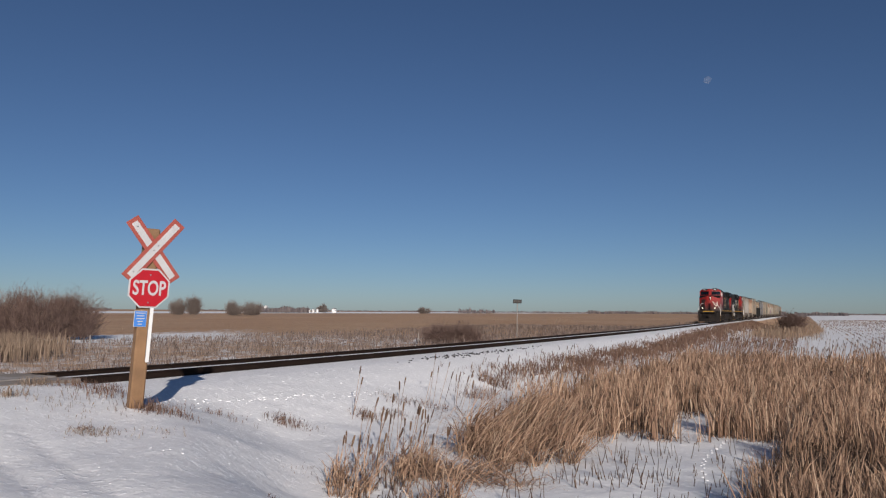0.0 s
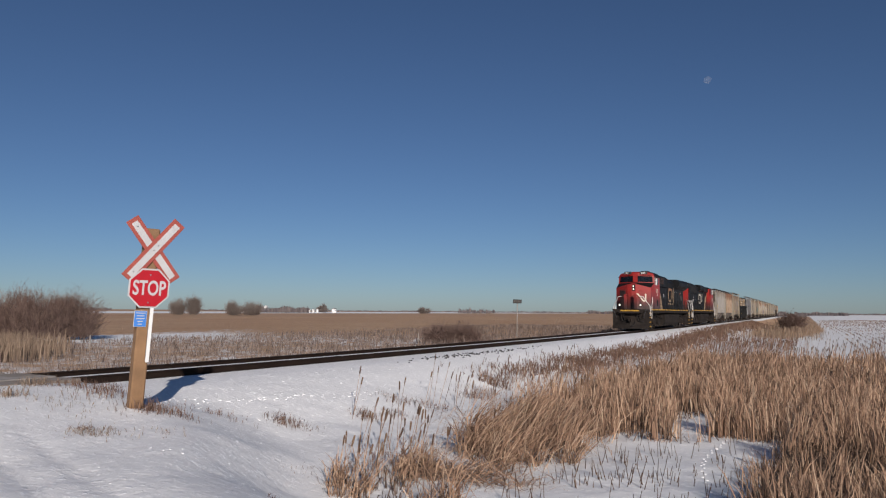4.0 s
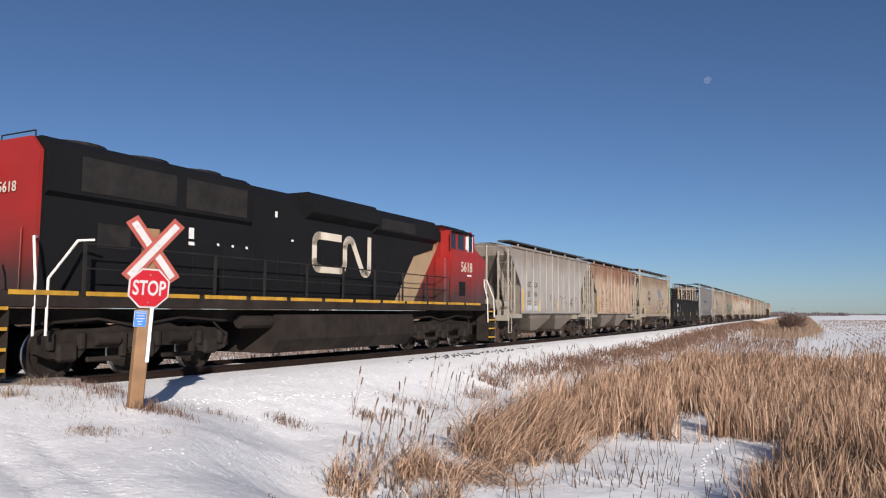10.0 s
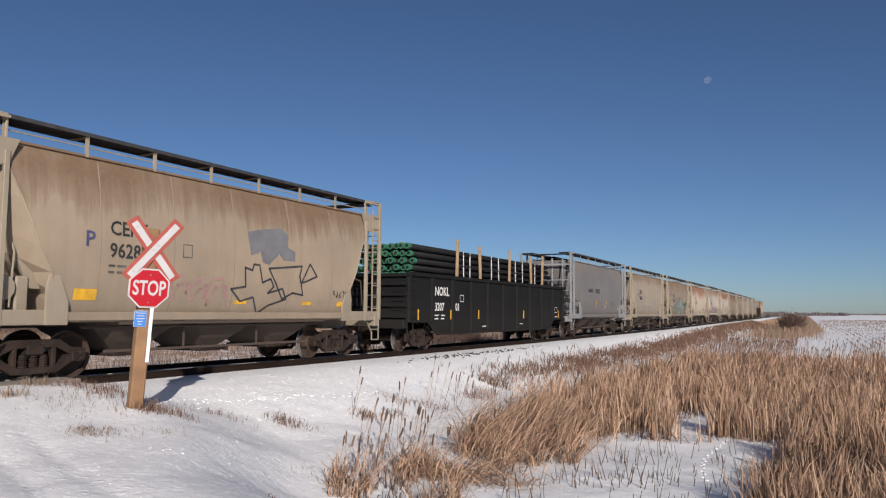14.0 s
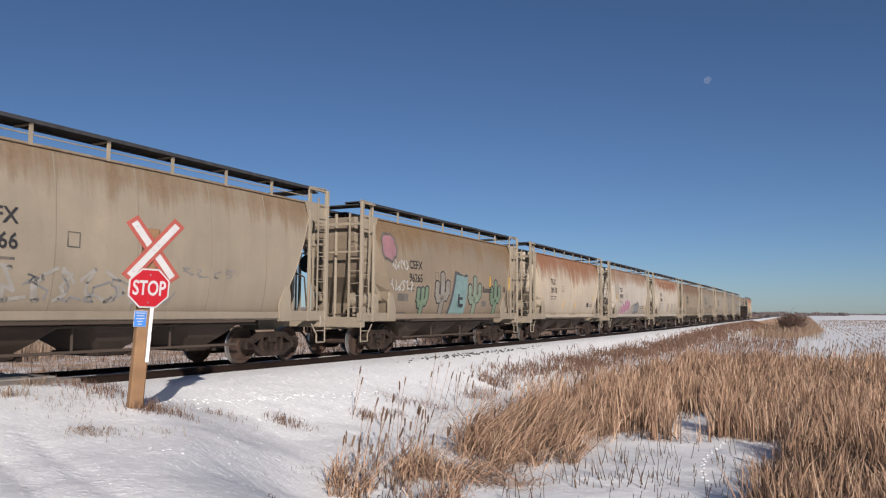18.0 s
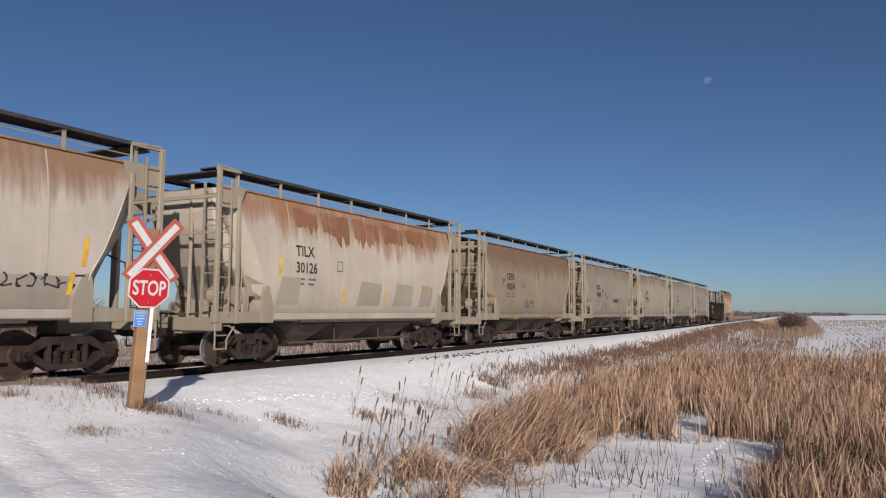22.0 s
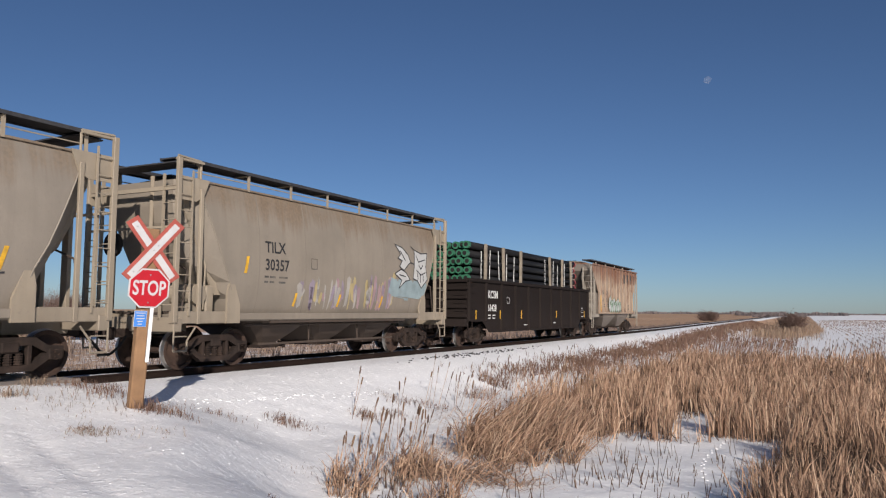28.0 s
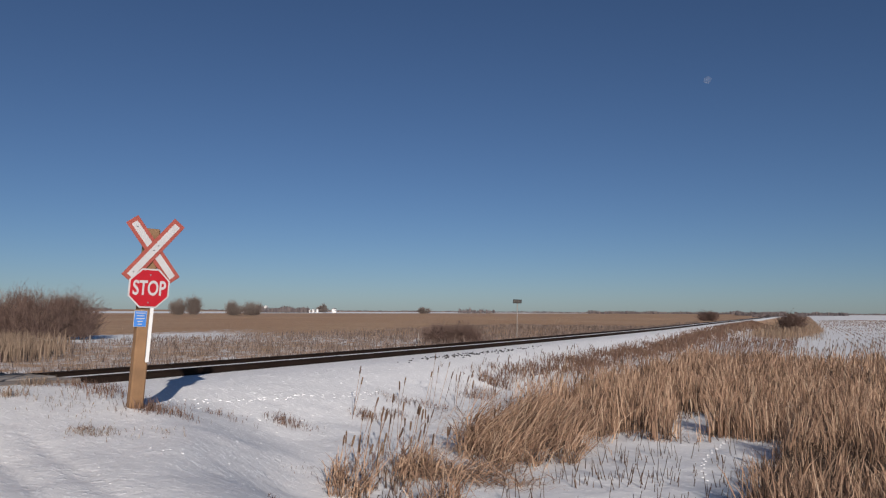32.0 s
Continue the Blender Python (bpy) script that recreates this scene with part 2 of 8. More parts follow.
def crossing_sign():
    foot, head = Vector((4.56, 8.07, -0.24)), Vector((4.895, 7.985, 2.56))
    up = (head - foot).normalized()
    face = Vector((0.90, -0.43, 0.0))
    face = (face - up * face.dot(up)).normalized()
    right = up.cross(face)
    base = Matrix((right, -face, up)).transposed().to_4x4()
    base.translation = foot
    sign = empty("crossing_sign", "leaning wooden post with railway crossbuck, red stop sign and blue plate", "crossing sign", at=base)
    tall = (head - foot).length
    bm = bmesh.new()
    box(bm, (0, 0.0, tall / 2 - 0.25), (0.21, 0.21, tall + 0.5), 0.02)
    part("post", bm, POST_WOOD, sign, "brown weathered square timber post")
    d = -0.12
    zc, cx = 2.49, 0.02
    for k, a in enumerate((52, -52)):
        y = d - 0.012 * k
        m = Matrix.Translation((cx, y, zc)) @ pose(0, 0, 0, 0, a, 0)
        bm = bmesh.new()
        box(bm, (0, 0, 0), (1.16, 0.010, 0.21), 0.004)
        blade = part("crossbuck_blade", bm, SIGN_EDGE_RED, sign, "white crossbuck blade with red reflective border")
        blade.matrix_basis = m
        bm = bmesh.new()
        box(bm, (0, -0.007, 0), (1.04, 0.006, 0.10))
        part("white_field", bm, SIGN_WHITE, blade)
        for x in (-0.44, 0.0, 0.1):
            bm = bmesh.new()
            rod(bm, (x, -0.009, 0.0), (x, -0.016, 0.0), 0.012, 8)
            part("bolt", bm, BOLT, blade)
    # stop sign
    def octagon(r, lo, hi, name, mat, parent, z):
        bm = bmesh.new()
        prism(bm, [(r * math.cos(radians(22.5 + 45 * i)), z + r * math.sin(radians(22.5 + 45 * i))) for i in range(8)], lo, hi, "y")
        return part(name, bm, mat, parent)
    zs = 1.90
    plate = octagon(0.328, -0.155, -0.147, "stop_sign", SIGN_WHITE, sign, zs)
    plate["label"] = "red octagonal stop sign with white border"
    octagon(0.302, -0.162, -0.156, "red_field", SIGN_RED, plate, zs)
    cu = bpy.data.curves.new("letters", "FONT")
    cu.body, cu.size, cu.extrude, cu.align_x, cu.offset = "STOP", 0.30, 0.002, "CENTER", 0.006
    tmp = new("tmp", cu)
    me = bpy.data.meshes.new_from_object(tmp.evaluated_get(bpy.context.evaluated_depsgraph_get()))
    bpy.data.objects.remove(tmp)
    me.transform(Matrix.Diagonal((0.68, 1.05, 1, 1)))
    me.materials.clear()
    me.materials.append(SIGN_WHITE)
    words = new("letters", me)
    words.parent = plate
    words.matrix_basis = Matrix.Translation((0, -0.166, zs - 0.10)) @ pose(0, 0, 0, 90, 0, 0)
    for z in (-0.22, 0.21):
        bm = bmesh.new()
        rod(bm, (0, -0.162, zs + z), (0, -0.170, zs + z), 0.012, 8)
        part("bolt", bm, BOLT, plate)
    # channel strip behind and below the stop sign, white strip on the post
    bm = bmesh.new()
    box(bm, (0.075, -0.125, 1.42), (0.055, 0.035, 1.3), 0.005)
    part("channel_strip", bm, BOLT, sign)
    bm = bmesh.new()
    box(bm, (0.075, -0.147, 1.2), (0.052, 0.006, 0.9))
    part("reflective_strip", bm, STRIP_WHITE, sign)
    # blue notice plate
    bm = bmesh.new()
    box(bm, (-0.075, -0.110, 1.42), (0.19, 0.008, 0.25), 0.003)
    plate2 = part("notice_plate", bm, SIGN_WHITE, sign, "small blue notice plate with white border")
    bm = bmesh.new()
    box(bm, (-0.075, -0.116, 1.42), (0.175, 0.005, 0.235))
    part("blue_field", bm, SIGN_BLUE, plate2)
    for i in range(5):
        bm = bmesh.new()
        box(bm, (-0.075, -0.120, 1.51 - 0.043 * i), ((0.14, 0.11, 0.12, 0.08, 0.06)[i], 0.003, 0.014))
        part("writing_bar", bm, SIGN_WHITE, plate2)
    return sign


crossing_sign()

# ---- crossing planks ----
PLANK = plain("crossing_plank", (0.22, 0.19, 0.165), 0.85, 0.0, 0.2, 1.5, dirt=(0.45, 0.44, 0.44), relief=0.4)
crossing = tagged(new("crossing_deck"), "grey snow-dusted timber planks level with the rails", "crossing deck", kind="structure")
for u, w in ((-1.22, 0.30), (-0.98, 0.16), (-0.48, 0.28), (-0.16, 0.28), (0.16, 0.28), (0.48, 0.28), (0.98, 0.20), (1.20, 0.22), (1.42, 0.20)):
    bm = bmesh.new()
    box(bm, (u, 0.0, -0.075), (w, 18.9 if abs(u) < 0.9 else 18.7, 0.11), 0.01)
    part("plank", bm, PLANK, crossing)
# ---- materials of the train ----
def paint(name, base, rust=(0.23, 0.085, 0.04), rusty=0.0, streaks=0.3, grime=(0.12, 0.095, 0.075), low=0.35, patchy=0.0, rough=0.62, spec=0.35, reach=2.1):
    """Weathered car paint: faded patches, streaks that run down, rust along the upper side, dust below. Heights are metres over the rail."""
    m, t, b = node_mat(name)
    v = coords(t)
    info = t.nodes.new("ShaderNodeObjectInfo")
    sh = t.nodes.new("ShaderNodeVectorMath")
    sh.operation = "ADD"
    comb = t.nodes.new("ShaderNodeCombineXYZ")
    t.links.new(maths(t, "MULTIPLY", info.outputs["Random"], 37.0), comb.inputs[1])
    t.links.new(v, sh.inputs[0])
    t.links.new(comb.outputs[0], sh.inputs[1])
    v2 = sh.outputs[0]
    sx = t.nodes.new("ShaderNodeMapping")
    sx.inputs["Scale"].default_value = (0.2, 2.3, 0.24)
    t.links.new(v2, sx.inputs[0])
    streak = noise_tex(t, sx.outputs[0], 1.6, 6, 0.62)
    big = noise_tex(t, v2, 0.55, 5, 0.6)
    fine = noise_tex(t, v2, 14.0, 4, 0.6)
    c = ramp(t, big, [(0.3, tuple(x * 0.84 for x in base)), (0.7, tuple(min(0.9, x * 1.1) for x in base))])
    c = mixc(t, maths(t, "MULTIPLY", ramp(t, streak, [(0.42, (0,)), (0.72, (1,))]), streaks), c, tuple(x * 0.62 + y * 0.22 for x, y in zip(base, grime)))
    sep = t.nodes.new("ShaderNodeSeparateXYZ")
    t.links.new(v, sep.inputs[0])
    z = sep.outputs[2]
    if rusty:
        up = n_map(t, z, 2.6, 4.1)
        k = maths(t, "ADD", maths(t, "MULTIPLY", streak, 0.55), maths(t, "MULTIPLY", up, 0.5))
        k = maths(t, "ADD", k, maths(t, "MULTIPLY", big, 0.62))
        k = maths(t, "ADD", k, (rusty - 0.5) * 0.5)
        f = ramp(t, k, [(0.72, (0,)), (0.84, (0.62,)), (0.98, (1,))])
        f = maths(t, "MULTIPLY", f, ramp(t, fine, [(0.25, (0.75,)), (0.6, (1,))]))
        rc = ramp(t, fine, [(0.3, tuple(x * 0.75 for x in rust)), (0.7, tuple(x * 1.35 for x in rust))])
        c = mixc(t, f, c, rc)
    if patchy:
        c = mixc(t, maths(t, "MULTIPLY", ramp(t, noise_tex(t, v2, 0.9, 7, 0.7), [(0.5, (0,)), (0.62, (1,))]), patchy), c, rust)
    dust = maths(t, "MULTIPLY", maths(t, "SUBTRACT", 1.0, n_map(t, z, 0.7, reach)), low)
    dust = maths(t, "MULTIPLY", dust, maths(t, "ADD", streak, 0.35), True)
    c = mixc(t, dust, c, grime)
    c = mixc(t, maths(t, "MULTIPLY", ramp(t, fine, [(0.6, (0,)), (0.8, (1,))]), 0.25), c, grime)
    t.links.new(c, b.inputs["Base Color"])
    b.inputs["Specular IOR Level"].default_value = spec
    t.links.new(ramp(t, big, [(0.2, (rough - 0.1,)), (0.8, (min(1, rough + 0.18),))]), b.inputs["Roughness"])
    bump(t, b, maths(t, "ADD", fine, maths(t, "MULTIPLY", big, 2.0)), 0.18, 0.02)
    return m


def n_map(t, sock, lo, hi):
    r = t.nodes.new("ShaderNodeMapRange")
    r.inputs[1].default_value, r.inputs[2].default_value = lo, hi
    t.links.new(sock, r.inputs[0])
    return r.outputs[0]


TRUCK = plain("truck_steel", (0.027, 0.020, 0.017), 0.85, 0.0, 0.4, 3.0, dirt=(0.082, 0.054, 0.041), relief=0.4, spec=0.15)
WHEEL = plain("wheel_steel", (0.06, 0.04, 0.032), 0.75, 0.2, 0.3, 4.0, dirt=(0.10, 0.062, 0.045), spec=0.2)
TREAD = plain("wheel_tread", (0.45, 0.43, 0.41), 0.3, 0.9, 0.1, 4.0)
DARK = plain("dark_steel", (0.018, 0.017, 0.017), 0.75, 0.0, 0.3, 3.0, dirt=(0.04, 0.033, 0.03), spec=0.15)
GRATE = plain("running_board_steel", (0.05, 0.05, 0.054), 0.7, 0.2, 0.3, 5.0)
YELLOW = plain("yellow_reflector", (0.72, 0.40, 0.03), 0.5, 0.0, 0.2, 6.0, dirt=(0.30, 0.18, 0.06))
WHITE = plain("white_paint", (0.74, 0.73, 0.70), 0.5, 0.0, 0.1, 6.0)
STENCIL = plain("black_stencil", (0.03, 0.03, 0.032), 0.7, 0.0, 0.3, 6.0)
WORN_STENCIL = paint("worn_stencil", (0.065, 0.055, 0.05), rust=(0.22, 0.13, 0.085), streaks=0.5, grime=(0.2, 0.13, 0.09), low=0.0, patchy=0.75)
FADED = plain("faded_stencil", (0.09, 0.085, 0.08), 0.75, 0.0, 0.35, 5.0, dirt=(0.25, 0.2, 0.15))


def lettering(word, height, material, parent, at, name="lettering", squeeze=1.0):
    """Writing on a side that faces +X: it reads along +Y. at is its lower left corner."""
    cu = bpy.data.curves.new(name, "FONT")
    cu.body, cu.size, cu.extrude, cu.resolution_u, cu.offset = word, height * 1.36, 0.002, 2, height * 0.018
    tmp = new("tmp", cu)
    dg = bpy.context.evaluated_depsgraph_get()
    me = bpy.data.meshes.new_from_object(tmp.evaluated_get(dg))
    bpy.data.objects.remove(tmp)
    bpy.data.curves.remove(cu)
    me.transform(Matrix.Diagonal((squeeze, 1, 1, 1)))
    me.transform(Matrix(((0, 0, 1, 0), (1, 0, 0, 0), (0, 1, 0, 0), (0, 0, 0, 1))))
    me.materials.clear()
    me.materials.append(material)
    ob = new(name, me)
    ob.parent = parent
    ob.matrix_basis = at if isinstance(at, Matrix) else Matrix.Translation(at)
    return ob


# ---- trucks ----
def wheel_bm(r=0.46, gauge=0.7535, sides=28, caps=True):
    bm = bmesh.new()
    for s in (1, -1):
        x = s * gauge
        prof = [(x + s * 0.05, 0.0), (x + s * 0.05, 0.13), (x + s * 0.02, 0.17), (x + s * 0.012, r - 0.10), (x + s * 0.06, r - 0.075), (x + s * 0.065, r - 0.01),
                (x + s * 0.055, r), (x - s * 0.045, r + 0.004), (x - s * 0.06, r + 0.028), (x - s * 0.075, r + 0.02), (x - s * 0.075, r - 0.08), (x - s * 0.03, r - 0.11), (x - s * 0.03, 0.12)]
        rings = [[bm.verts.new((px, pr * math.cos(2 * math.pi * i / sides), pr * math.sin(2 * math.pi * i / sides))) for i in range(sides)] for px, pr in prof[1:]]
        for k, (a, b2) in enumerate(zip(rings, rings[1:])):
            for i in range(sides):
                j = (i + 1) % sides
                f = bm.faces.new((a[i], a[j], b2[j], b2[i]))
                f.material_index = 1 if k in (5, 6) else 0
        bm.faces.new(rings[0])
    rod(bm, (-1.05, 0, 0), (1.05, 0, 0), 0.085, 12)
    if caps:
        for s in (1, -1):
            rod(bm, (s * 0.98, 0, 0), (s * 1.10, 0, 0), 0.10, 14)
            for i in range(3):
                a = i * 2.094
                rod(bm, (s * 1.10, 0.055 * math.cos(a), 0.055 * math.sin(a)), (s * 1.12, 0.055 * math.cos(a), 0.055 * math.sin(a)), 0.018, 6)
    bmesh.ops.recalc_face_normals(bm, faces=bm.faces)
    return bm


def freight_truck(car, y):
    """Three-piece truck with two wheelsets; its space is the car's, moved to its centre."""
    bm = bmesh.new()
    box(bm, (0, 0, 0.62), (2.2, 0.34, 0.22), 0.03)
    frame_ob = part("truck", bm, TRUCK, car)
    frame_ob.location = (0, y, 0)
    for s in (1, -1):
        # side frame: upper bar, lower bar, two columns and the bearing pockets
        bm = bmesh.new()
        prism(bm, [(-1.06, 0.40), (-1.06, 0.62), (-0.74, 0.64), (-0.48, 0.80), (0.48, 0.80), (0.74, 0.64), (1.06, 0.62), (1.06, 0.40), (0.80, 0.46), (0.42, 0.65), (-0.42, 0.65), (-0.80, 0.46)],
              s * 0.93, s * 1.07)
        prism(bm, [(-0.86, 0.44), (-0.72, 0.50), (-0.38, 0.29), (0.38, 0.29), (0.72, 0.50), (0.86, 0.44), (0.44, 0.17), (-0.44, 0.17)], s * 0.92, s * 1.08)
        for q in (-1, 1):
            box(bm, (s * 1.0, q * 0.39, 0.47), (0.13, 0.09, 0.40), 0.015)
            box(bm, (s * 1.0, q * 0.89, 0.46), (0.20, 0.30, 0.22), 0.03)
        part("side_frame", bm, TRUCK, frame_ob)
    for s in (1, -1):
        bm = bmesh.new()
        for q in (-0.2, 0.0, 0.2):
            for k in range(5):
                rod(bm, (s * 1.0, q, 0.30 + k * 0.045), (s * 1.0, q, 0.325 + k * 0.045), 0.085, 9)
            rod(bm, (s * 1.0, q, 0.29), (s * 1.0, q, 0.53), 0.05, 8)
        part("spring_nest", bm, TRUCK, frame_ob)
    bm = bmesh.new()
    for q in (-1, 1):
        pipe(bm, [(-0.75, q * 0.40, 0.36), (0.75, q * 0.40, 0.36)], 0.04, 6)
        for s in (1, -1):
            box(bm, (s * 0.76, q * 0.42, 0.42), (0.08, 0.06, 0.26), 0.01)
    part("brake_beam", bm, TRUCK, frame_ob)
    for q in (-1, 1):
        w = part("wheelset", wheel_bm(), (WHEEL, TREAD), frame_ob, smooth_faces=False)
        w.location = (0, q * 0.89, 0.46)
    return frame_ob


def coupler(car, y, s):
    bm = bmesh.new()
    box(bm, (0, y - s * 0.35, 0.86), (0.22, 0.7, 0.2), 0.02)
    box(bm, (0, y + s * 0.12, 0.86), (0.34, 0.26, 0.28), 0.05)
    box(bm, (0.13, y + s * 0.27, 0.86), (0.1, 0.12, 0.26), 0.03)
    part("coupler", bm, TRUCK, car)
    bm = bmesh.new()
    pipe(bm, [(0.35, y - s * 0.1, 0.80), (0.42, y + s * 0.1, 0.6), (0.36, y + s * 0.3, 0.42), (0.2, y + s * 0.5, 0.40)], 0.03, 6)
    part("air_hose", bm, DARK, car)


# ---- flat shapes laid on a side ----
def scan(outline, step):
    """Cuts a closed outline of (y, z) into thin level trapezoids."""
    lo, hi = min(p[1] for p in outline), max(p[1] for p in outline)
    levels = np.linspace(lo + 1e-4, hi - 1e-4, max(2, int((hi - lo) / step) + 1))

    def cuts(z):
        out = []
        for (a, b), (c, d) in zip(outline, outline[1:] + outline[:1]):
            if (b <= z) != (d <= z):
                out.append(a + (c - a) * (z - b) / (d - b))
        return sorted(out)
    for z0, z1 in zip(levels, levels[1:]):
        c0, c1 = cuts(z0 + 1e-6), cuts(z1 - 1e-6)
        if len(c0) == len(c1):
            for i in range(0, len(c0) - 1, 2):
                yield c0[i], c0[i + 1], c1[i], c1[i + 1], z0, z1
        else:
            mid = cuts((z0 + z1) / 2)
            for i in range(0, len(mid) - 1, 2):
                yield mid[i], mid[i + 1], mid[i], mid[i + 1], z0, z1


def patch(bm, outline, surf, lift=0.004, step=0.06, mat=0):
    """A painted patch that follows the side; surf(z) is the side's distance from the middle."""
    for a, b2, c, d, z0, z1 in scan(outline, step):
        x0, x1 = surf(z0) + lift, surf(z1) + lift
        f = bm.faces.new([bm.verts.new(p) for p in ((x0, a, z0), (x0, b2, z0), (x1, d, z1), (x1, c, z1))])
        f.material_index = mat


def stroke(bm, pts, width, surf, lift=0.006, mat=0):
    """A painted line along points (y, z) on the side."""
    for (a, b2), (c, d) in zip(pts, pts[1:]):
        dy, dz = c - a, d - b2
        ln = math.hypot(dy, dz)
        if ln < 1e-5:
            continue
        k = max(1, int(ln / 0.12))
        ny, nz = -dz / ln * width / 2, dy / ln * width / 2
        ey, ez = dy / ln * width * 0.3, dz / ln * width * 0.3
        for i in range(k):
            p0, p1 = (a + dy * i / k, b2 + dz * i / k), (a + dy * (i + 1) / k, b2 + dz * (i + 1) / k)
            q = ((p0[0] + ny - (ey if i == 0 else 0), p0[1] + nz - (ez if i == 0 else 0)), (p0[0] - ny - (ey if i == 0 else 0), p0[1] - nz - (ez if i == 0 else 0)),
                 (p1[0] - ny + (ey if i == k - 1 else 0), p1[1] - nz + (ez if i == k - 1 else 0)), (p1[0] + ny + (ey if i == k - 1 else 0), p1[1] + nz + (ez if i == k - 1 else 0)))
            f = bm.faces.new([bm.verts.new((surf(z) + lift, y, z)) for y, z in q])
            f.material_index = mat


def round_stroke(bm, pts, width, surf, lift=0.006, mat=0):
    """A painted line with rounded ends and bends."""
    stroke(bm, pts, width, surf, lift, mat)
    for i, (a, b2) in enumerate(pts):
        patch(bm, blob(a, b2, width / 2, width / 2, 12), surf, lift + 0.0004 * (1 + i % 3), 0.05, mat)


def blob(cy, cz, ry, rz, count=18, wob=0.0, seed=0):
    rnd = random.Random(seed)
    return [(cy + ry * math.cos(a) * (1 + rnd.uniform(-wob, wob)), cz + rz * math.sin(a) * (1 + rnd.uniform(-wob, wob))) for a in (2 * math.pi * i / count for i in range(count))]


def small_bars(parent, rows, surf, material, name="small_writing"):
    """Plain bars in place of writing too small to read: rows of (y, z, length, height)."""
    bm = bmesh.new()
    for y, z, ln, h in rows:
        patch(bm, [(y, z), (y + ln, z), (y + ln, z + h), (y, z + h)], surf, 0.005, 0.05)
    return tagged(part(name, bm, material, parent), kind="stuff")
# ---- round-sided covered hopper ----
SHELL = [(1.30, 1.12), (1.40, 1.35), (1.485, 1.66), (1.535, 2.05), (1.555, 2.5), (1.545, 2.95), (1.51, 3.4), (1.455, 3.8), (1.385, 4.12), (1.335, 4.31), (1.29, 4.38), (0.8, 4.46), (0.0, 4.50)]


def shell_x(z):
    for (x0, z0), (x1, z1) in zip(SHELL, SHELL[1:]):
        if z <= z1:
            return x0 + (x1 - x0) * max(0.0, (z - z0)) / (z1 - z0)
    return 0.0


def shell_y(z):
    """Half length of the side at a height: the ends lean out towards the roof."""
    return 4.62 + 0.20 * smooth(1.3, 2.4, z) + 0.95 * min(1.0, max(0.0, (z - 2.0) / 2.2))


def ladder(name, car, x, y, lo, hi, along, material, width=0.42, rungs=8):
    """A ladder with flat stiles; along says how far its second stile stands, in y or x."""
    bm = bmesh.new()
    a, b2 = (x, y), (x + (width if along == "x" else 0), y + (width if along == "y" else 0))
    for px, py in (a, b2):
        box(bm, (px, py, (lo + hi) / 2), (0.05, 0.05, hi - lo))
    for i in range(rungs):
        z = lo + (i + 0.5) * (hi - lo) / rungs
        rod(bm, (a[0], a[1], z), (b2[0], b2[1], z), 0.012, 6)
    return part(name, bm, material, car)


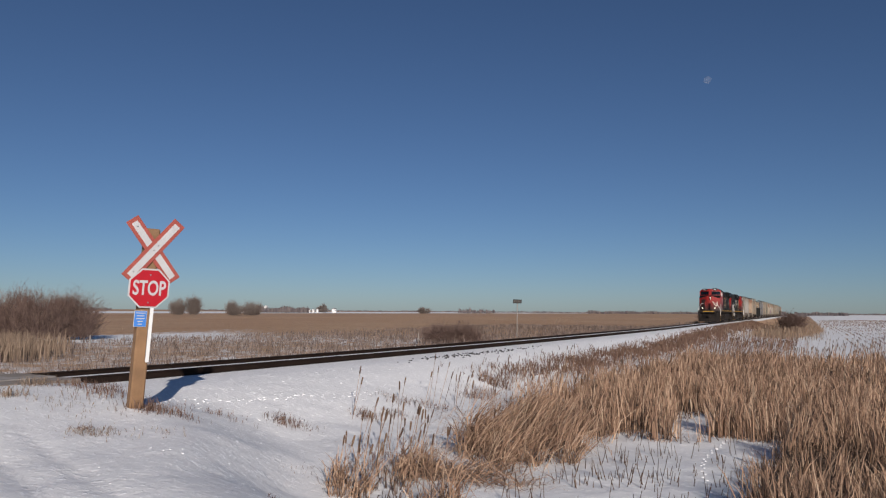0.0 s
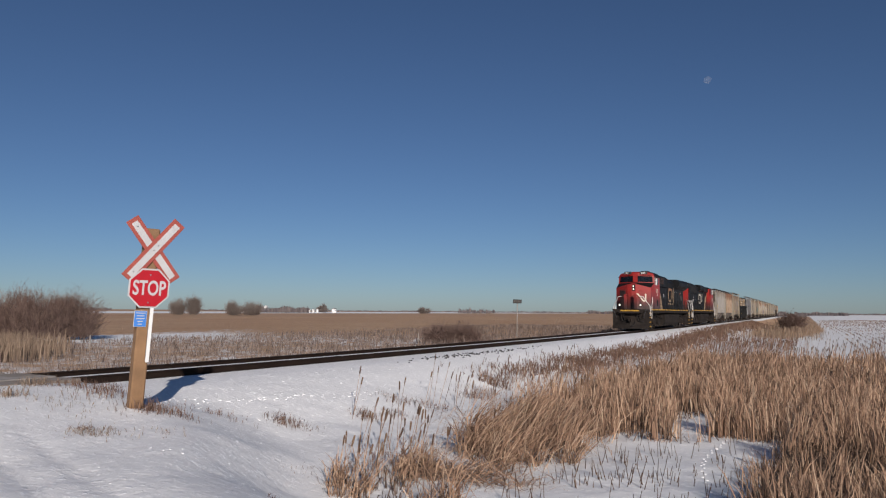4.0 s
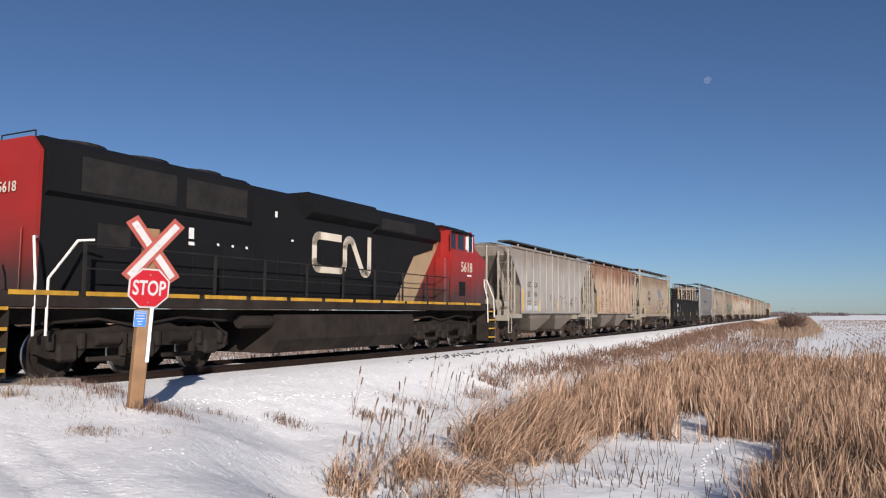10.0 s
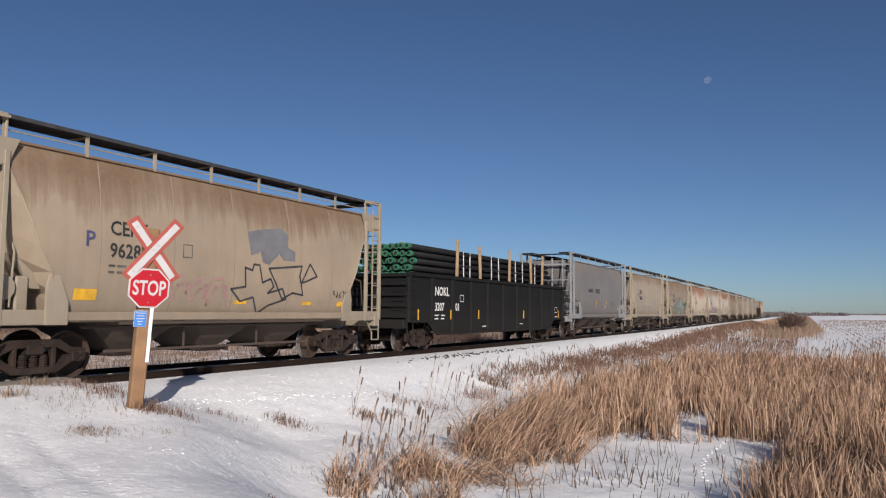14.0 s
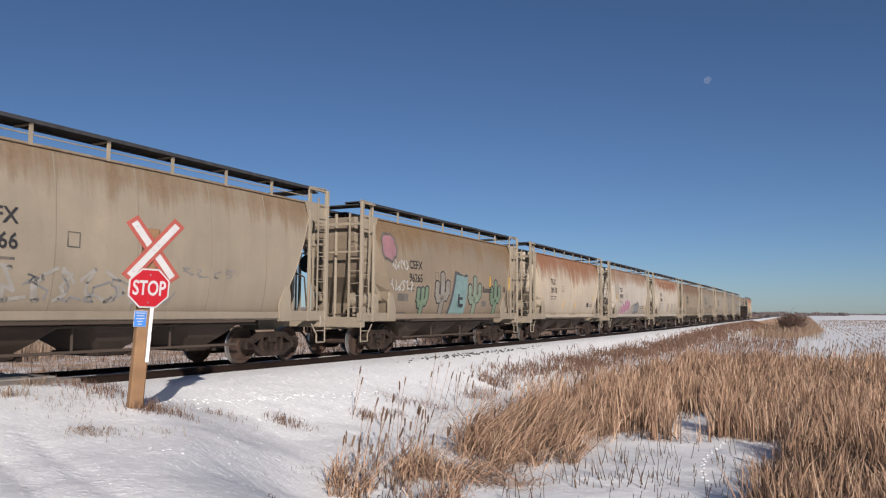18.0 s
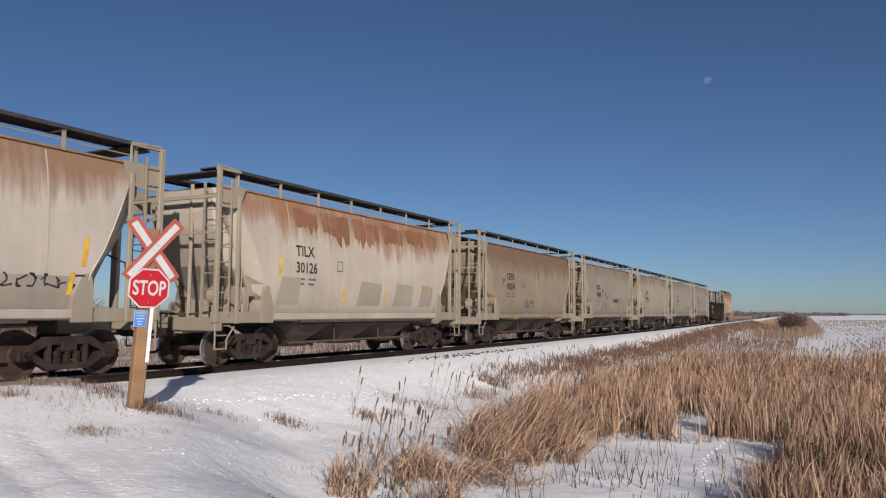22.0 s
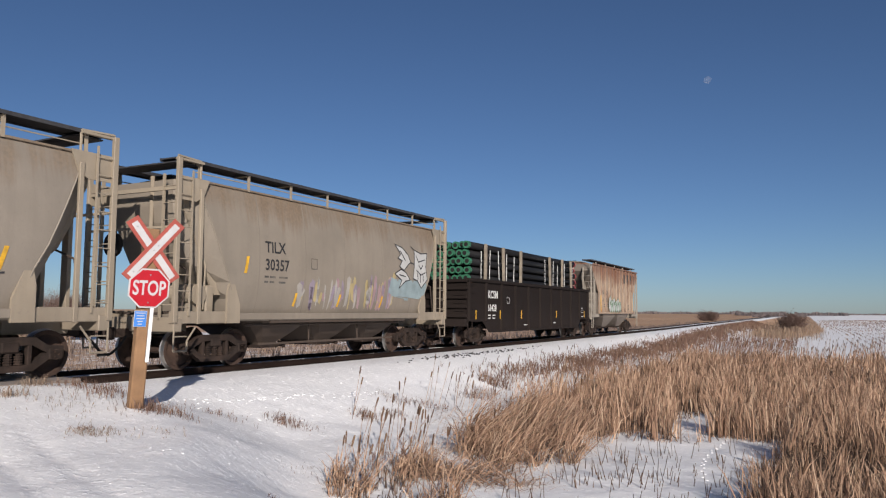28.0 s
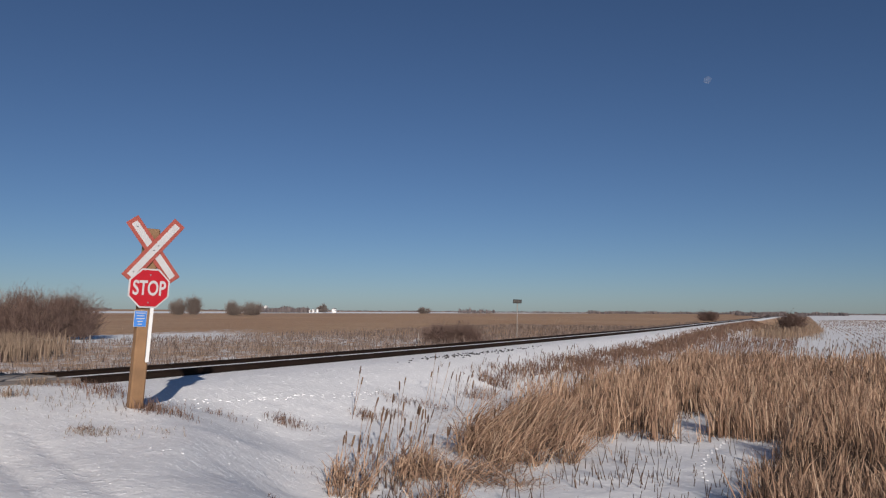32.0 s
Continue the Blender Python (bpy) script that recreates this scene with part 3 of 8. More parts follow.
def end_fittings(car, s, half, steel, tall=4.80):
    """Corner posts, ladders, platform and brake gear of one end. s is -1 for the leading end."""
    for sx in (1, -1):
        bm = bmesh.new()
        box(bm, (sx * 1.49, s * half, (1.1 + tall) / 2), (0.09, 0.12, tall - 1.1), 0.01)
        part("corner_post", bm, steel, car)
        bm = bmesh.new()
        box(bm, (sx * 1.46, s * (half - 0.72), 2.62), (0.07, 0.10, 3.1), 0.01)
        part("end_post", bm, steel, car)
        bm = bmesh.new()
        box(bm, (sx * 1.44, s * (half - 0.36), tall - 0.03), (0.10, 0.76, 0.05))
        part("roof_grab_iron", bm, steel, car)
        bm = bmesh.new()
        for i in range(9):
            z = 1.45 + i * 0.36
            rod(bm, (sx * 1.50, s * half, z), (sx * 1.50, s * (half - 0.40), z), 0.013, 6)
        box(bm, (sx * 1.50, s * (half - 0.40), 2.9), (0.03, 0.04, 3.3))
        part("side_ladder", bm, steel, car)
        bm = bmesh.new()
        for i in range(8):
            z = 1.5 + i * 0.38
            rod(bm, (sx * 1.45, s * (half + 0.02), z), (sx * 1.03, s * (half + 0.02), z), 0.013, 6)
        box(bm, (sx * 1.03, s * half, 2.8), (0.05, 0.05, 3.3))
        part("end_ladder", bm, steel, car)
        bm = bmesh.new()
        pipe(bm, [(sx * 1.49, s * half, 1.1), (sx * 1.49, s * half, 0.48), (sx * 1.49, s * (half - 0.38), 0.48), (sx * 1.49, s * (half - 0.38), 0.7), (sx * 1.49, s * (half - 0.62), 1.0)], 0.022, 6)
        rod(bm, (sx * 1.49, s * half, 0.80), (sx * 1.49, s * (half - 0.38), 0.80), 0.016, 6)
        part("stirrup_step", bm, steel, car)
        # gusset plate that carries the slope sheet
        bm = bmesh.new()
        prism(bm, [(s * (half - 1.62), 1.75), (s * (half - 1.42), 1.75), (s * (half - 0.40), 3.75), (s * (half - 0.40), 4.0), (s * (half - 0.66), 4.0)], sx * 1.16, sx * 1.22)
        part("gusset", bm, steel, car)
        bm = bmesh.new()
        prism(bm, [(s * (half - 0.95), 4.40), (s * (half - 0.78), 3.98), (s * (half - 0.55), 3.86), (s * (half + 0.04), 3.86), (s * (half + 0.04), 4.40)], sx * 1.43, sx * 1.46)
        part("corner_plate", bm, steel, car)
        bm = bmesh.new()
        box(bm, (sx * 1.42, s * (half - 0.85), 1.22), (0.12, 1.8, 0.28), 0.015)
        part("sill_end", bm, steel, car)
        bm = bmesh.new()
        pipe(bm, [(sx * 1.40, s * (half - 0.72), 4.40), (sx * 1.40, s * (half - 0.72), 4.82), (sx * 1.44, s * half, 4.84)], 0.028, 6)
        part("roof_handrail", bm, steel, car)
    bm = bmesh.new()
    box(bm, (0, s * (half - 0.1), 1.06), (3.0, 0.25, 0.32), 0.02)
    box(bm, (0, s * (half - 0.75), 1.0), (0.7, 1.4, 0.35), 0.02)
    part("end_sill", bm, steel, car)
    bm = bmesh.new()
    box(bm, (0, s * (half - 0.42), tall - 0.06), (2.5, 0.6, 0.03))
    part("end_walkway", bm, GRATE, car)
    bm = bmesh.new()
    box(bm, (0, s * (half - 0.02), 4.12), (2.9, 0.07, 0.09))
    box(bm, (0, s * (half - 0.06), 3.25), (2.9, 0.05, 0.05))
    part("end_beam", bm, steel, car)
    bm = bmesh.new()
    pipe(bm, [(-1.3, s * (half - 0.2), 1.35), (0.2, s * (half - 0.3), 1.28), (1.35, s * (half - 0.25), 1.36)], 0.03, 6)
    pipe(bm, [(1.2, s * (half - 0.45), 1.3), (1.2, s * (half - 0.6), 2.3), (0.7, s * (half - 0.7), 2.5)], 0.022, 6)
    part("end_pipe", bm, LOWER, car)
    coupler(car, s * (half + 0.4), s)


def round_hopper(steel, body):
    half = 6.42
    car = empty("covered_hopper", "x", "hopper car")
    bm = bmesh.new()
    prof = [(x, z) for x, z in SHELL] + [(-x, z) for x, z in SHELL[-2::-1]]
    secs = []
    for f in (-1, -0.6, -0.2, 0.2, 0.6, 1):
        secs.append([bm.verts.new((x, f * shell_y(z), z)) for x, z in prof])
    k = len(prof)
    for a, b2 in zip(secs, secs[1:]):
        for i in range(k - 1):
            bm.faces.new((a[i], a[i + 1], b2[i + 1], b2[i])).smooth = True
        bm.faces.new((a[k - 1], a[0], b2[0], b2[k - 1]))
    bmesh.ops.recalc_face_normals(bm, faces=bm.faces)
    part("body", bm, body, car)
    # tapered flanks and slope sheets close the two ends
    for f in (-1, 1):
        bm = bmesh.new()
        rows = []
        for x, z in SHELL[:-2]:
            y1 = min(6.12, shell_y(z) + 0.62 * smooth(1.5, 2.7, z))
            rows.append([bm.verts.new(p) for p in ((shell_x(z), f * shell_y(z), z), (0.98 * min(1, x / 1.2), f * y1, z), (-0.98 * min(1, x / 1.2), f * y1, z), (-shell_x(z), f * shell_y(z), z))])
        for p, q in zip(rows, rows[1:]):
            for i in range(3):
                bm.faces.new((p[i], p[i + 1], q[i + 1], q[i]))
        bm.faces.new(rows[-1])
        part("end_sheet", bm, body, car)
        for sx in (1, -1):
            # rolled edge of the side sheet and the bracket at its foot
            bm = bmesh.new()
            pipe(bm, [(sx * (shell_x(z) + 0.004), f * shell_y(z), z) for x, z in SHELL[:-3]], 0.016, 5)
            part("sheet_edge", bm, body, car)
            bm = bmesh.new()
            prism(bm, [(f * 4.42, 1.08), (f * 4.86, 1.08), (f * 4.86, 1.75), (f * 4.78, 2.12), (f * 4.66, 2.12), (f * 4.42, 1.5)], sx * 1.47, sx * 1.53)
            part("bolster_bracket", bm, steel, car)
    # welded seams round the shell
    for sx in (1, -1):
        for y in (-3.8, -1.95, -0.1, 1.95, 3.85):
            bm = bmesh.new()
            pts = [(x + 0.001, z) for x, z in SHELL[:-3]]
            a = [bm.verts.new((sx * x, y - 0.018, z)) for x, z in pts]
            c = [bm.verts.new((sx * (x + 0.005), y, z)) for x, z in pts]
            b2 = [bm.verts.new((sx * x, y + 0.018, z)) for x, z in pts]
            for p, q in ((a, c), (c, b2)):
                for i in range(len(pts) - 1):
                    bm.faces.new((p[i], p[i + 1], q[i + 1], q[i])).smooth = True
            part("seam", bm, body, car)
        bm = bmesh.new()
        box(bm, (sx * 1.45, 0, 1.24), (0.12, 9.5, 0.17), 0.012)
        part("side_sill", bm, body, car)
        bm = bmesh.new()
        box(bm, (sx * 1.32, 0, 4.385), (0.07, 11.5, 0.05), 0.01)
        part("roof_rail", bm, body, car)
        bm = bmesh.new()
        box(bm, (sx * 1.10, 0, 4.815), (0.57, 12.70, 0.03))
        part("running_board", bm, GRATE, car)
        for x in (1.40, 0.80):
            bm = bmesh.new()
            box(bm, (sx * x, 0, 4.80), (0.03, 12.72, 0.075))
            part("board_edge", bm, GRATE, car)
        bm = bmesh.new()
        rod(bm, (sx * 1.33, -5.8, 4.56), (sx * 1.33, 5.8, 4.56), 0.014, 5)
        part("roof_pipe", bm, steel, car)
        for i in range(8):
            y = -5.7 + i * 11.55 / 7
            bm = bmesh.new()
            box(bm, (sx * 1.345, y, 4.57), (0.03, 0.075, 0.42))
            box(bm, (sx * 1.12, y, 4.75), (0.52, 0.05, 0.03))
            part("board_bracket", bm, steel, car)
    bm = bmesh.new()
    box(bm, (0, 0, 4.56), (0.62, 11.2, 0.16), 0.03)
    part("hatch_trough", bm, DARK, car)
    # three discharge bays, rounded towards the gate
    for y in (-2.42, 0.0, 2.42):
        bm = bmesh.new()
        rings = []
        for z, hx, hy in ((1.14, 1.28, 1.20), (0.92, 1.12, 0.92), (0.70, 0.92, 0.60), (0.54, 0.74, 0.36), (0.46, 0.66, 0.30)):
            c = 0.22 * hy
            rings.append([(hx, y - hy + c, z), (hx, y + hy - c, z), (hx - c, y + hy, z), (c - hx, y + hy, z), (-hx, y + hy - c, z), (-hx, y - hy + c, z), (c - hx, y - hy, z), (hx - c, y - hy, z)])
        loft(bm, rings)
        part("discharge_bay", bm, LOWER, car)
        bm = bmesh.new()
        box(bm, (0, y, 0.43), (1.5, 0.70, 0.09), 0.02)
        rod(bm, (-1.05, y + 0.2, 0.45), (1.05, y + 0.2, 0.45), 0.035, 8)
        box(bm, (1.06, y + 0.2, 0.45), (0.05, 0.12, 0.12), 0.01)
        part("outlet_gate", bm, TRUCK, car)
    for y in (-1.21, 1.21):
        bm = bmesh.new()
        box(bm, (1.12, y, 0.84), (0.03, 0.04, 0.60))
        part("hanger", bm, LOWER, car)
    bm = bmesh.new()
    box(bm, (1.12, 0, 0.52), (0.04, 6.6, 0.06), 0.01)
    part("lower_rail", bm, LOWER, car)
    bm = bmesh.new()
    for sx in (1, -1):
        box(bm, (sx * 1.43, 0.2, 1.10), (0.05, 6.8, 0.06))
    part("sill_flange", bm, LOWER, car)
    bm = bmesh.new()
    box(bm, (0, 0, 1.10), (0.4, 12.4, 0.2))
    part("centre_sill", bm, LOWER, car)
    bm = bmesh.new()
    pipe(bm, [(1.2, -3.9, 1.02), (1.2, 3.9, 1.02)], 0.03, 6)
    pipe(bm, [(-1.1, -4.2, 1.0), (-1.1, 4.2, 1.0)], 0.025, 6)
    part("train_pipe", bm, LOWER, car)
    for s in (-1, 1):
        end_fittings(car, s, half, steel)
        freight_truck(car, s * 4.72)
    brake_gear(car, half, steel)
    return car


def brake_gear(car, half, steel):
    """Reservoir, brake wheel and rods on the leading end platform."""
    bm = bmesh.new()
    rod(bm, (0.55, -(half - 0.85), 1.75), (1.32, -(half - 0.85), 1.75), 0.24, 16)
    box(bm, (0.95, -(half - 0.85), 1.40), (0.5, 0.3, 0.3))
    part("air_reservoir", bm, steel, car)
    bm = bmesh.new()
    rod(bm, (-0.6, -(half + 0.04), 2.9), (-0.6, -(half - 0.06), 2.9), 0.28, 18)
    part("brake_wheel", bm, DARK, car)
    bm = bmesh.new()
    box(bm, (1.12, -(half - 1.25), 1.62), (0.3, 0.25, 0.7), 0.03)
    pipe(bm, [(1.3, -(half - 1.0), 1.4), (1.3, -(half - 1.05), 2.4), (1.05, -(half - 0.9), 3.3)], 0.02, 6)
    part("brake_valve", bm, steel, car)
    bm = bmesh.new()
    pipe(bm, [(0.3, -(half - 0.3), 1.2), (0.3, -(half - 0.3), 4.5)], 0.05, 8)
    part("end_column", bm, steel, car)
    for x in (-0.42, 0.42):
        bm = bmesh.new()
        box(bm, (x, half - 0.22, 2.85), (0.20, 0.10, 3.3), 0.01)
        part("end_column", bm, steel, car)


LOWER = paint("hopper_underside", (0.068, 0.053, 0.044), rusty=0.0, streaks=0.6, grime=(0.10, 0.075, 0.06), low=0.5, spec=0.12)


# ---- flat-sided ribbed covered hopper ----
RSIDE = 1.53


def ribbed_hopper(steel, body, bays):
    half = 6.25
    car = empty("covered_hopper", "x", "hopper car")
    out = [(-5.98, 4.42), (-5.98, 4.02), (-4.72, 2.66), (-4.72, 1.40), (4.72, 1.40), (4.72, 2.66), (5.98, 4.02), (5.98, 4.42)]
    for sx in (1, -1):
        bm = bmesh.new()
        prism(bm, out, sx * (RSIDE - 0.03), sx * RSIDE)
        part("side_sheet", bm, body, car)
        for i in range(10):
            y = -4.12 + 0.938 * i
            bm = bmesh.new()
            box(bm, (sx * (RSIDE + 0.03), y, 2.90), (0.07, 0.085, 2.96), 0.016)
            part("rib", bm, body, car)
        bm = bmesh.new()
        box(bm, (sx * (RSIDE + 0.02), 0, 4.40), (0.10, 11.96, 0.10), 0.012)
        part("top_chord", bm, body, car)
        bm = bmesh.new()
        box(bm, (sx * (RSIDE + 0.02), 0, 1.40), (0.10, 9.5, 0.10), 0.012)
        part("side_sill", bm, body, car)
        for i in range(5):
            y = -4.7 + 2.35 * i
            bm = bmesh.new()
            box(bm, (sx * 1.36, y, 4.53), (0.05, 0.11, 0.22))
            part("board_bracket", bm, steel, car)
        bm = bmesh.new()
        box(bm, (sx * 1.13, 0, 4.665), (0.60, 11.8, 0.07))
        part("running_board", bm, GRATE, car)
    bm = bmesh.new()
    prism(bm, [(-1.5, 4.40), (1.5, 4.40), (0.9, 4.50), (0.0, 4.54), (-0.9, 4.50)], -5.93, 5.93, "y")
    part("roof", bm, body, car)
    bm = bmesh.new()
    box(bm, (0, 0, 4.60), (0.7, 11.0, 0.12), 0.03)
    part("hatch_trough", bm, DARK, car)
    for s in (-1, 1):
        # slope sheet and end panel
        bm = bmesh.new()
        prism(bm, [(s * 5.93, 4.40), (s * 5.97, 4.40), (s * 5.97, 4.0), (s * 3.3, 1.36), (s * 3.26, 1.40), (s * 5.93, 4.04)], -1.50, 1.50)
        part("slope_sheet", bm, bays, car)
        bm = bmesh.new()
        box(bm, (0, s * 4.62, 2.05), (2.9, 0.05, 1.45))
        part("end_bulkhead", bm, bays, car)
        for sx in (1, -1):
            for yy in (6.22, 5.45):
                bm = bmesh.new()
                box(bm, (sx * 1.48, s * yy, 2.72 if yy > 6 else 2.6), (0.07, 0.09, 3.1 if yy > 6 else 2.9), 0.01)
                part("end_post", bm, steel, car)
            bm = bmesh.new()
            box(bm, (sx * 0.95, s * 6.1, 2.7), (0.06, 0.08, 3.0))
            part("end_post", bm, steel, car)
            bm = bmesh.new()
            for i in range(8):
                z = 1.5 + i * 0.36
                rod(bm, (sx * 1.5, s * 6.22, z), (sx * 1.5, s * 5.82, z), 0.013, 6)
                rod(bm, (sx * 1.47, s * 6.26, z), (sx * 1.05, s * 6.26, z), 0.013, 6)
            box(bm, (sx * 1.5, s * 5.82, 2.7), (0.03, 0.04, 3.0))
            part("side_ladder", bm, steel, car)
            bm = bmesh.new()
            box(bm, (sx * 1.44, s * 5.4, 1.24), (0.12, 1.75, 0.20), 0.015)
            part("sill_end", bm, steel, car)
            bm = bmesh.new()
            prism(bm, [(s * 4.65, 1.35), (s * 4.75, 1.35), (s * 5.9, 3.85), (s * 5.82, 3.95), (s * 4.65, 2.75)], sx * 0.75, sx * 0.79)
            part("gusset", bm, steel, car)
            bm = bmesh.new()
            pipe(bm, [(sx * 1.49, s * 6.2, 1.15), (sx * 1.49, s * 6.2, 0.5), (sx * 1.49, s * 5.85, 0.5), (sx * 1.49, s * 5.85, 1.15)], 0.022, 6)
            part("stirrup_step", bm, steel, car)
        bm = bmesh.new()
        pipe(bm, [(-1.4, s * 6.2, 4.1), (-1.4, s * 6.24, 4.4), (-0.9, s * 6.1, 4.56), (0.9, s * 6.1, 4.56), (1.4, s * 6.24, 4.4), (1.4, s * 6.2, 4.1)], 0.014, 6)
        part("roof_grab_iron", bm, steel, car)
        bm = bmesh.new()
        box(bm, (0, s * 6.15, 1.15), (2.98, 0.2, 0.26), 0.02)
        box(bm, (0, s * 5.4, 1.05), (0.7, 1.5, 0.35), 0.02)
        part("end_sill", bm, steel, car)
        freight_truck(car, s * 4.72)
        coupler(car, s * 6.65, s)
    for y in (-1.86, 1.86):
        bm = bmesh.new()
        loft(bm, [[(-hx, y - h0, z), (hx, y - h0, z), (hx, y + h1, z), (-hx, y + h1, z)] for z, hx, h0, h1 in ((1.38, 1.46, 1.62, 1.62), (1.12, 1.42, 1.42, 1.42), (0.50, 1.05, 0.45, 0.45))])
        part("discharge_bay", bm, bays, car)
        bm = bmesh.new()
        box(bm, (0, y, 0.44), (2.0, 1.05, 0.11), 0.02)
        rod(bm, (-1.2, y + 0.3, 0.46), (1.2, y + 0.3, 0.46), 0.04, 8)
        part("outlet_gate", bm, TRUCK, car)
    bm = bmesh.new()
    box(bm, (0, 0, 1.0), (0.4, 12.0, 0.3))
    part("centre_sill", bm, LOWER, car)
    brake_gear(car, 6.25, steel)
    return car


# ---- gondola ----
def gondola(body):
    car = empty("gondola_car", "x", "gondola car")
    half = 8.4
    for sx in (1, -1):
        bm = bmesh.new()
        prism(bm, [(-half, 2.72), (-half, 1.02), (-6.9, 1.02), (-6.2, 0.55), (6.2, 0.55), (6.9, 1.02), (half, 1.02), (half, 2.72)], sx * 1.44, sx * 1.48)
        part("side_sheet", bm, body, car)
        bm = bmesh.new()
        box(bm, (sx * 1.49, 0, 2.70), (0.16, 2 * half, 0.14), 0.02)
        part("top_chord", bm, body, car)
        bm = bmesh.new()
        box(bm, (sx * 1.50, 0, 0.60), (0.10, 12.4, 0.10), 0.015)
        part("bottom_chord", bm, body, car)
        for i in range(11):
            y = -half + 0.15 + i * (2 * half - 0.3) / 10
            lo = 1.05 if abs(y) > 6.5 else 0.65
            bm = bmesh.new()
            prism(bm, [(1.47, y - 0.10), (1.56, y - 0.06), (1.56, y + 0.06), (1.47, y + 0.10)] if sx > 0 else [(-1.47, y - 0.10), (-1.56, y - 0.06), (-1.56, y + 0.06), (-1.47, y + 0.10)], lo, 2.63, "z")
            part("rib", bm, body, car)
        for i in range(7):
            y = -7.6 + 2.53 * i
            bm = bmesh.new()
            box(bm, (sx * 1.485, y, 1.3), (0.012, 0.07, 0.36))
            part("reflector_strip", bm, YELLOW, car)
    bm = bmesh.new()
    box(bm, (0, 0, 1.10), (2.9, 2 * half, 0.12))
    part("floor_plate", bm, body, car)
    for s in (-1, 1):
        bm = bmesh.new()
        box(bm, (0, s * (half - 0.04), 1.9), (2.9, 0.06, 1.6))
        for z in (1.25, 1.62, 2.0, 2.36, 2.66):
            box(bm, (0, s * (half + 0.05), z), (3.0, 0.12, 0.12), 0.015)
        part("end_wall", bm, body, car)
        bm = bmesh.new()
        box(bm, (0, s * (half + 0.1), 0.98), (3.0, 0.3, 0.3), 0.02)
        part("end_sill", bm, body, car)
        for sx in (1, -1):
            for i in range(5):
                z = 1.2 + i * 0.32
                for a, b2 in (((sx * 1.53, s * (half - 0.05), z), (sx * 1.53, s * (half - 0.5), z)), ((sx * 1.45, s * (half + 0.16), z), (sx * 1.0, s * (half + 0.16), z))):
                    bm = bmesh.new()
                    rod(bm, a, b2, 0.013, 6)
                    part("grab_iron", bm, body, car)
            bm = bmesh.new()
            pipe(bm, [(sx * 1.5, s * half, 1.0), (sx * 1.5, s * half, 0.5), (sx * 1.5, s * (half - 0.4), 0.5), (sx * 1.5, s * (half - 0.4), 1.0)], 0.022, 6)
            part("stirrup_step", bm, body, car)
        freight_truck(car, s * 6.75)
        coupler(car, s * (half + 0.45), s)
    return car


def pipe_bundle(car, y0, y1, base, rows, cols, r, cap_front, cap_back, name="pipe"):
    """Stacked pipes as parts of the load, with coloured end caps."""
    rnd = random.Random(7)
    for i in range(rows):
        for j in range(cols):
            x = (j - (cols - 1) / 2) * 2 * r * 1.03 + 0.5 * r * (i % 2 - 0.5)
            z = base + r + i * (2 * r + 0.045) + rnd.uniform(-0.012, 0.012)
            shift = rnd.uniform(-0.28, 0.28)
            bm = bmesh.new()
            rod(bm, (x, y0 + shift, z), (x, y1 + shift, z), r, 12)
            tube = part(name, bm, PIPE_BLACK, car)
            for f in tube.data.polygons:
                f.use_smooth = len(f.vertices) == 4
            for ya, yb, mat in ((y0 + shift - 0.02, y0 + shift + 0.16, cap_front), (y1 + shift - 0.14, y1 + shift + 0.02, cap_back)):
                bm = bmesh.new()
                rod(bm, (x, ya, z), (x, yb, z), r * 1.06, 12)
                if mat == cap_front:
                    rod(bm, (x, ya - 0.008, z), (x, ya + 0.01, z), r * 0.6, 10, mat=1)
                part("end_cap", bm, (mat, DARK), tube)


PIPE_BLACK = plain("pipe_coating", (0.010, 0.010, 0.011), 0.6, 0.0, 0.3, 2.0, dirt=(0.02, 0.018, 0.017), spec=0.2)
CAP_GREEN = plain("green_cap", (0.035, 0.15, 0.085), 0.5, 0.0, 0.25, 5.0)
CAP_RED = plain("red_cap", (0.30, 0.05, 0.05), 0.5, 0.0, 0.25, 5.0)
WOOD_STAKE = plain("raw_wood", (0.36, 0.25, 0.15), 0.75, 0.0, 0.25, 4.0, relief=0.3)
WOOD_GREY = plain("grey_wood", (0.26, 0.22, 0.17), 0.8, 0.0, 0.25, 4.0, relief=0.3)
STRAP = plain("white_strap", (0.7, 0.7, 0.68), 0.5, 0.0, 0.08, 6.0)
# ---- locomotives ----
LOCO_BLACK = paint("loco_black", (0.0092, 0.0092, 0.0100), rusty=0.0, streaks=0.3, grime=(0.024, 0.020, 0.018), low=0.5, rough=0.55, spec=0.12)
LOCO_RED = paint("loco_red", (0.30, 0.019, 0.016), rusty=0.0, streaks=0.35, grime=(0.045, 0.024, 0.021), low=2.1, rough=0.45, reach=3.35)
LOCO_BEIGE = paint("loco_stripe", (0.34, 0.24, 0.145), rusty=0.25, streaks=0.3, grime=(0.2, 0.12, 0.08), low=0.5, rough=0.55)
LOCO_CREAM = plain("cream_paint", (0.55, 0.49, 0.41), 0.6, 0.0, 0.12, 5.0)
LOCO_YELLOW = plain("dull_yellow_edge", (0.48, 0.26, 0.025), 0.6, 0.0, 0.3, 3.0, dirt=(0.16, 0.09, 0.03))
UNDER = plain("underframe_grime", (0.023, 0.019, 0.017), 0.85, 0.0, 0.35, 2.0, dirt=(0.050, 0.038, 0.031), relief=0.3, spec=0.08)
RAILING_WHITE = plain("white_handrail", (0.68, 0.64, 0.6), 0.5, 0.0, 0.1, 6.0)
BRONZE = plain("bronze_vent", (0.17, 0.07, 0.05), 0.6, 0.2, 0.3, 4.0)


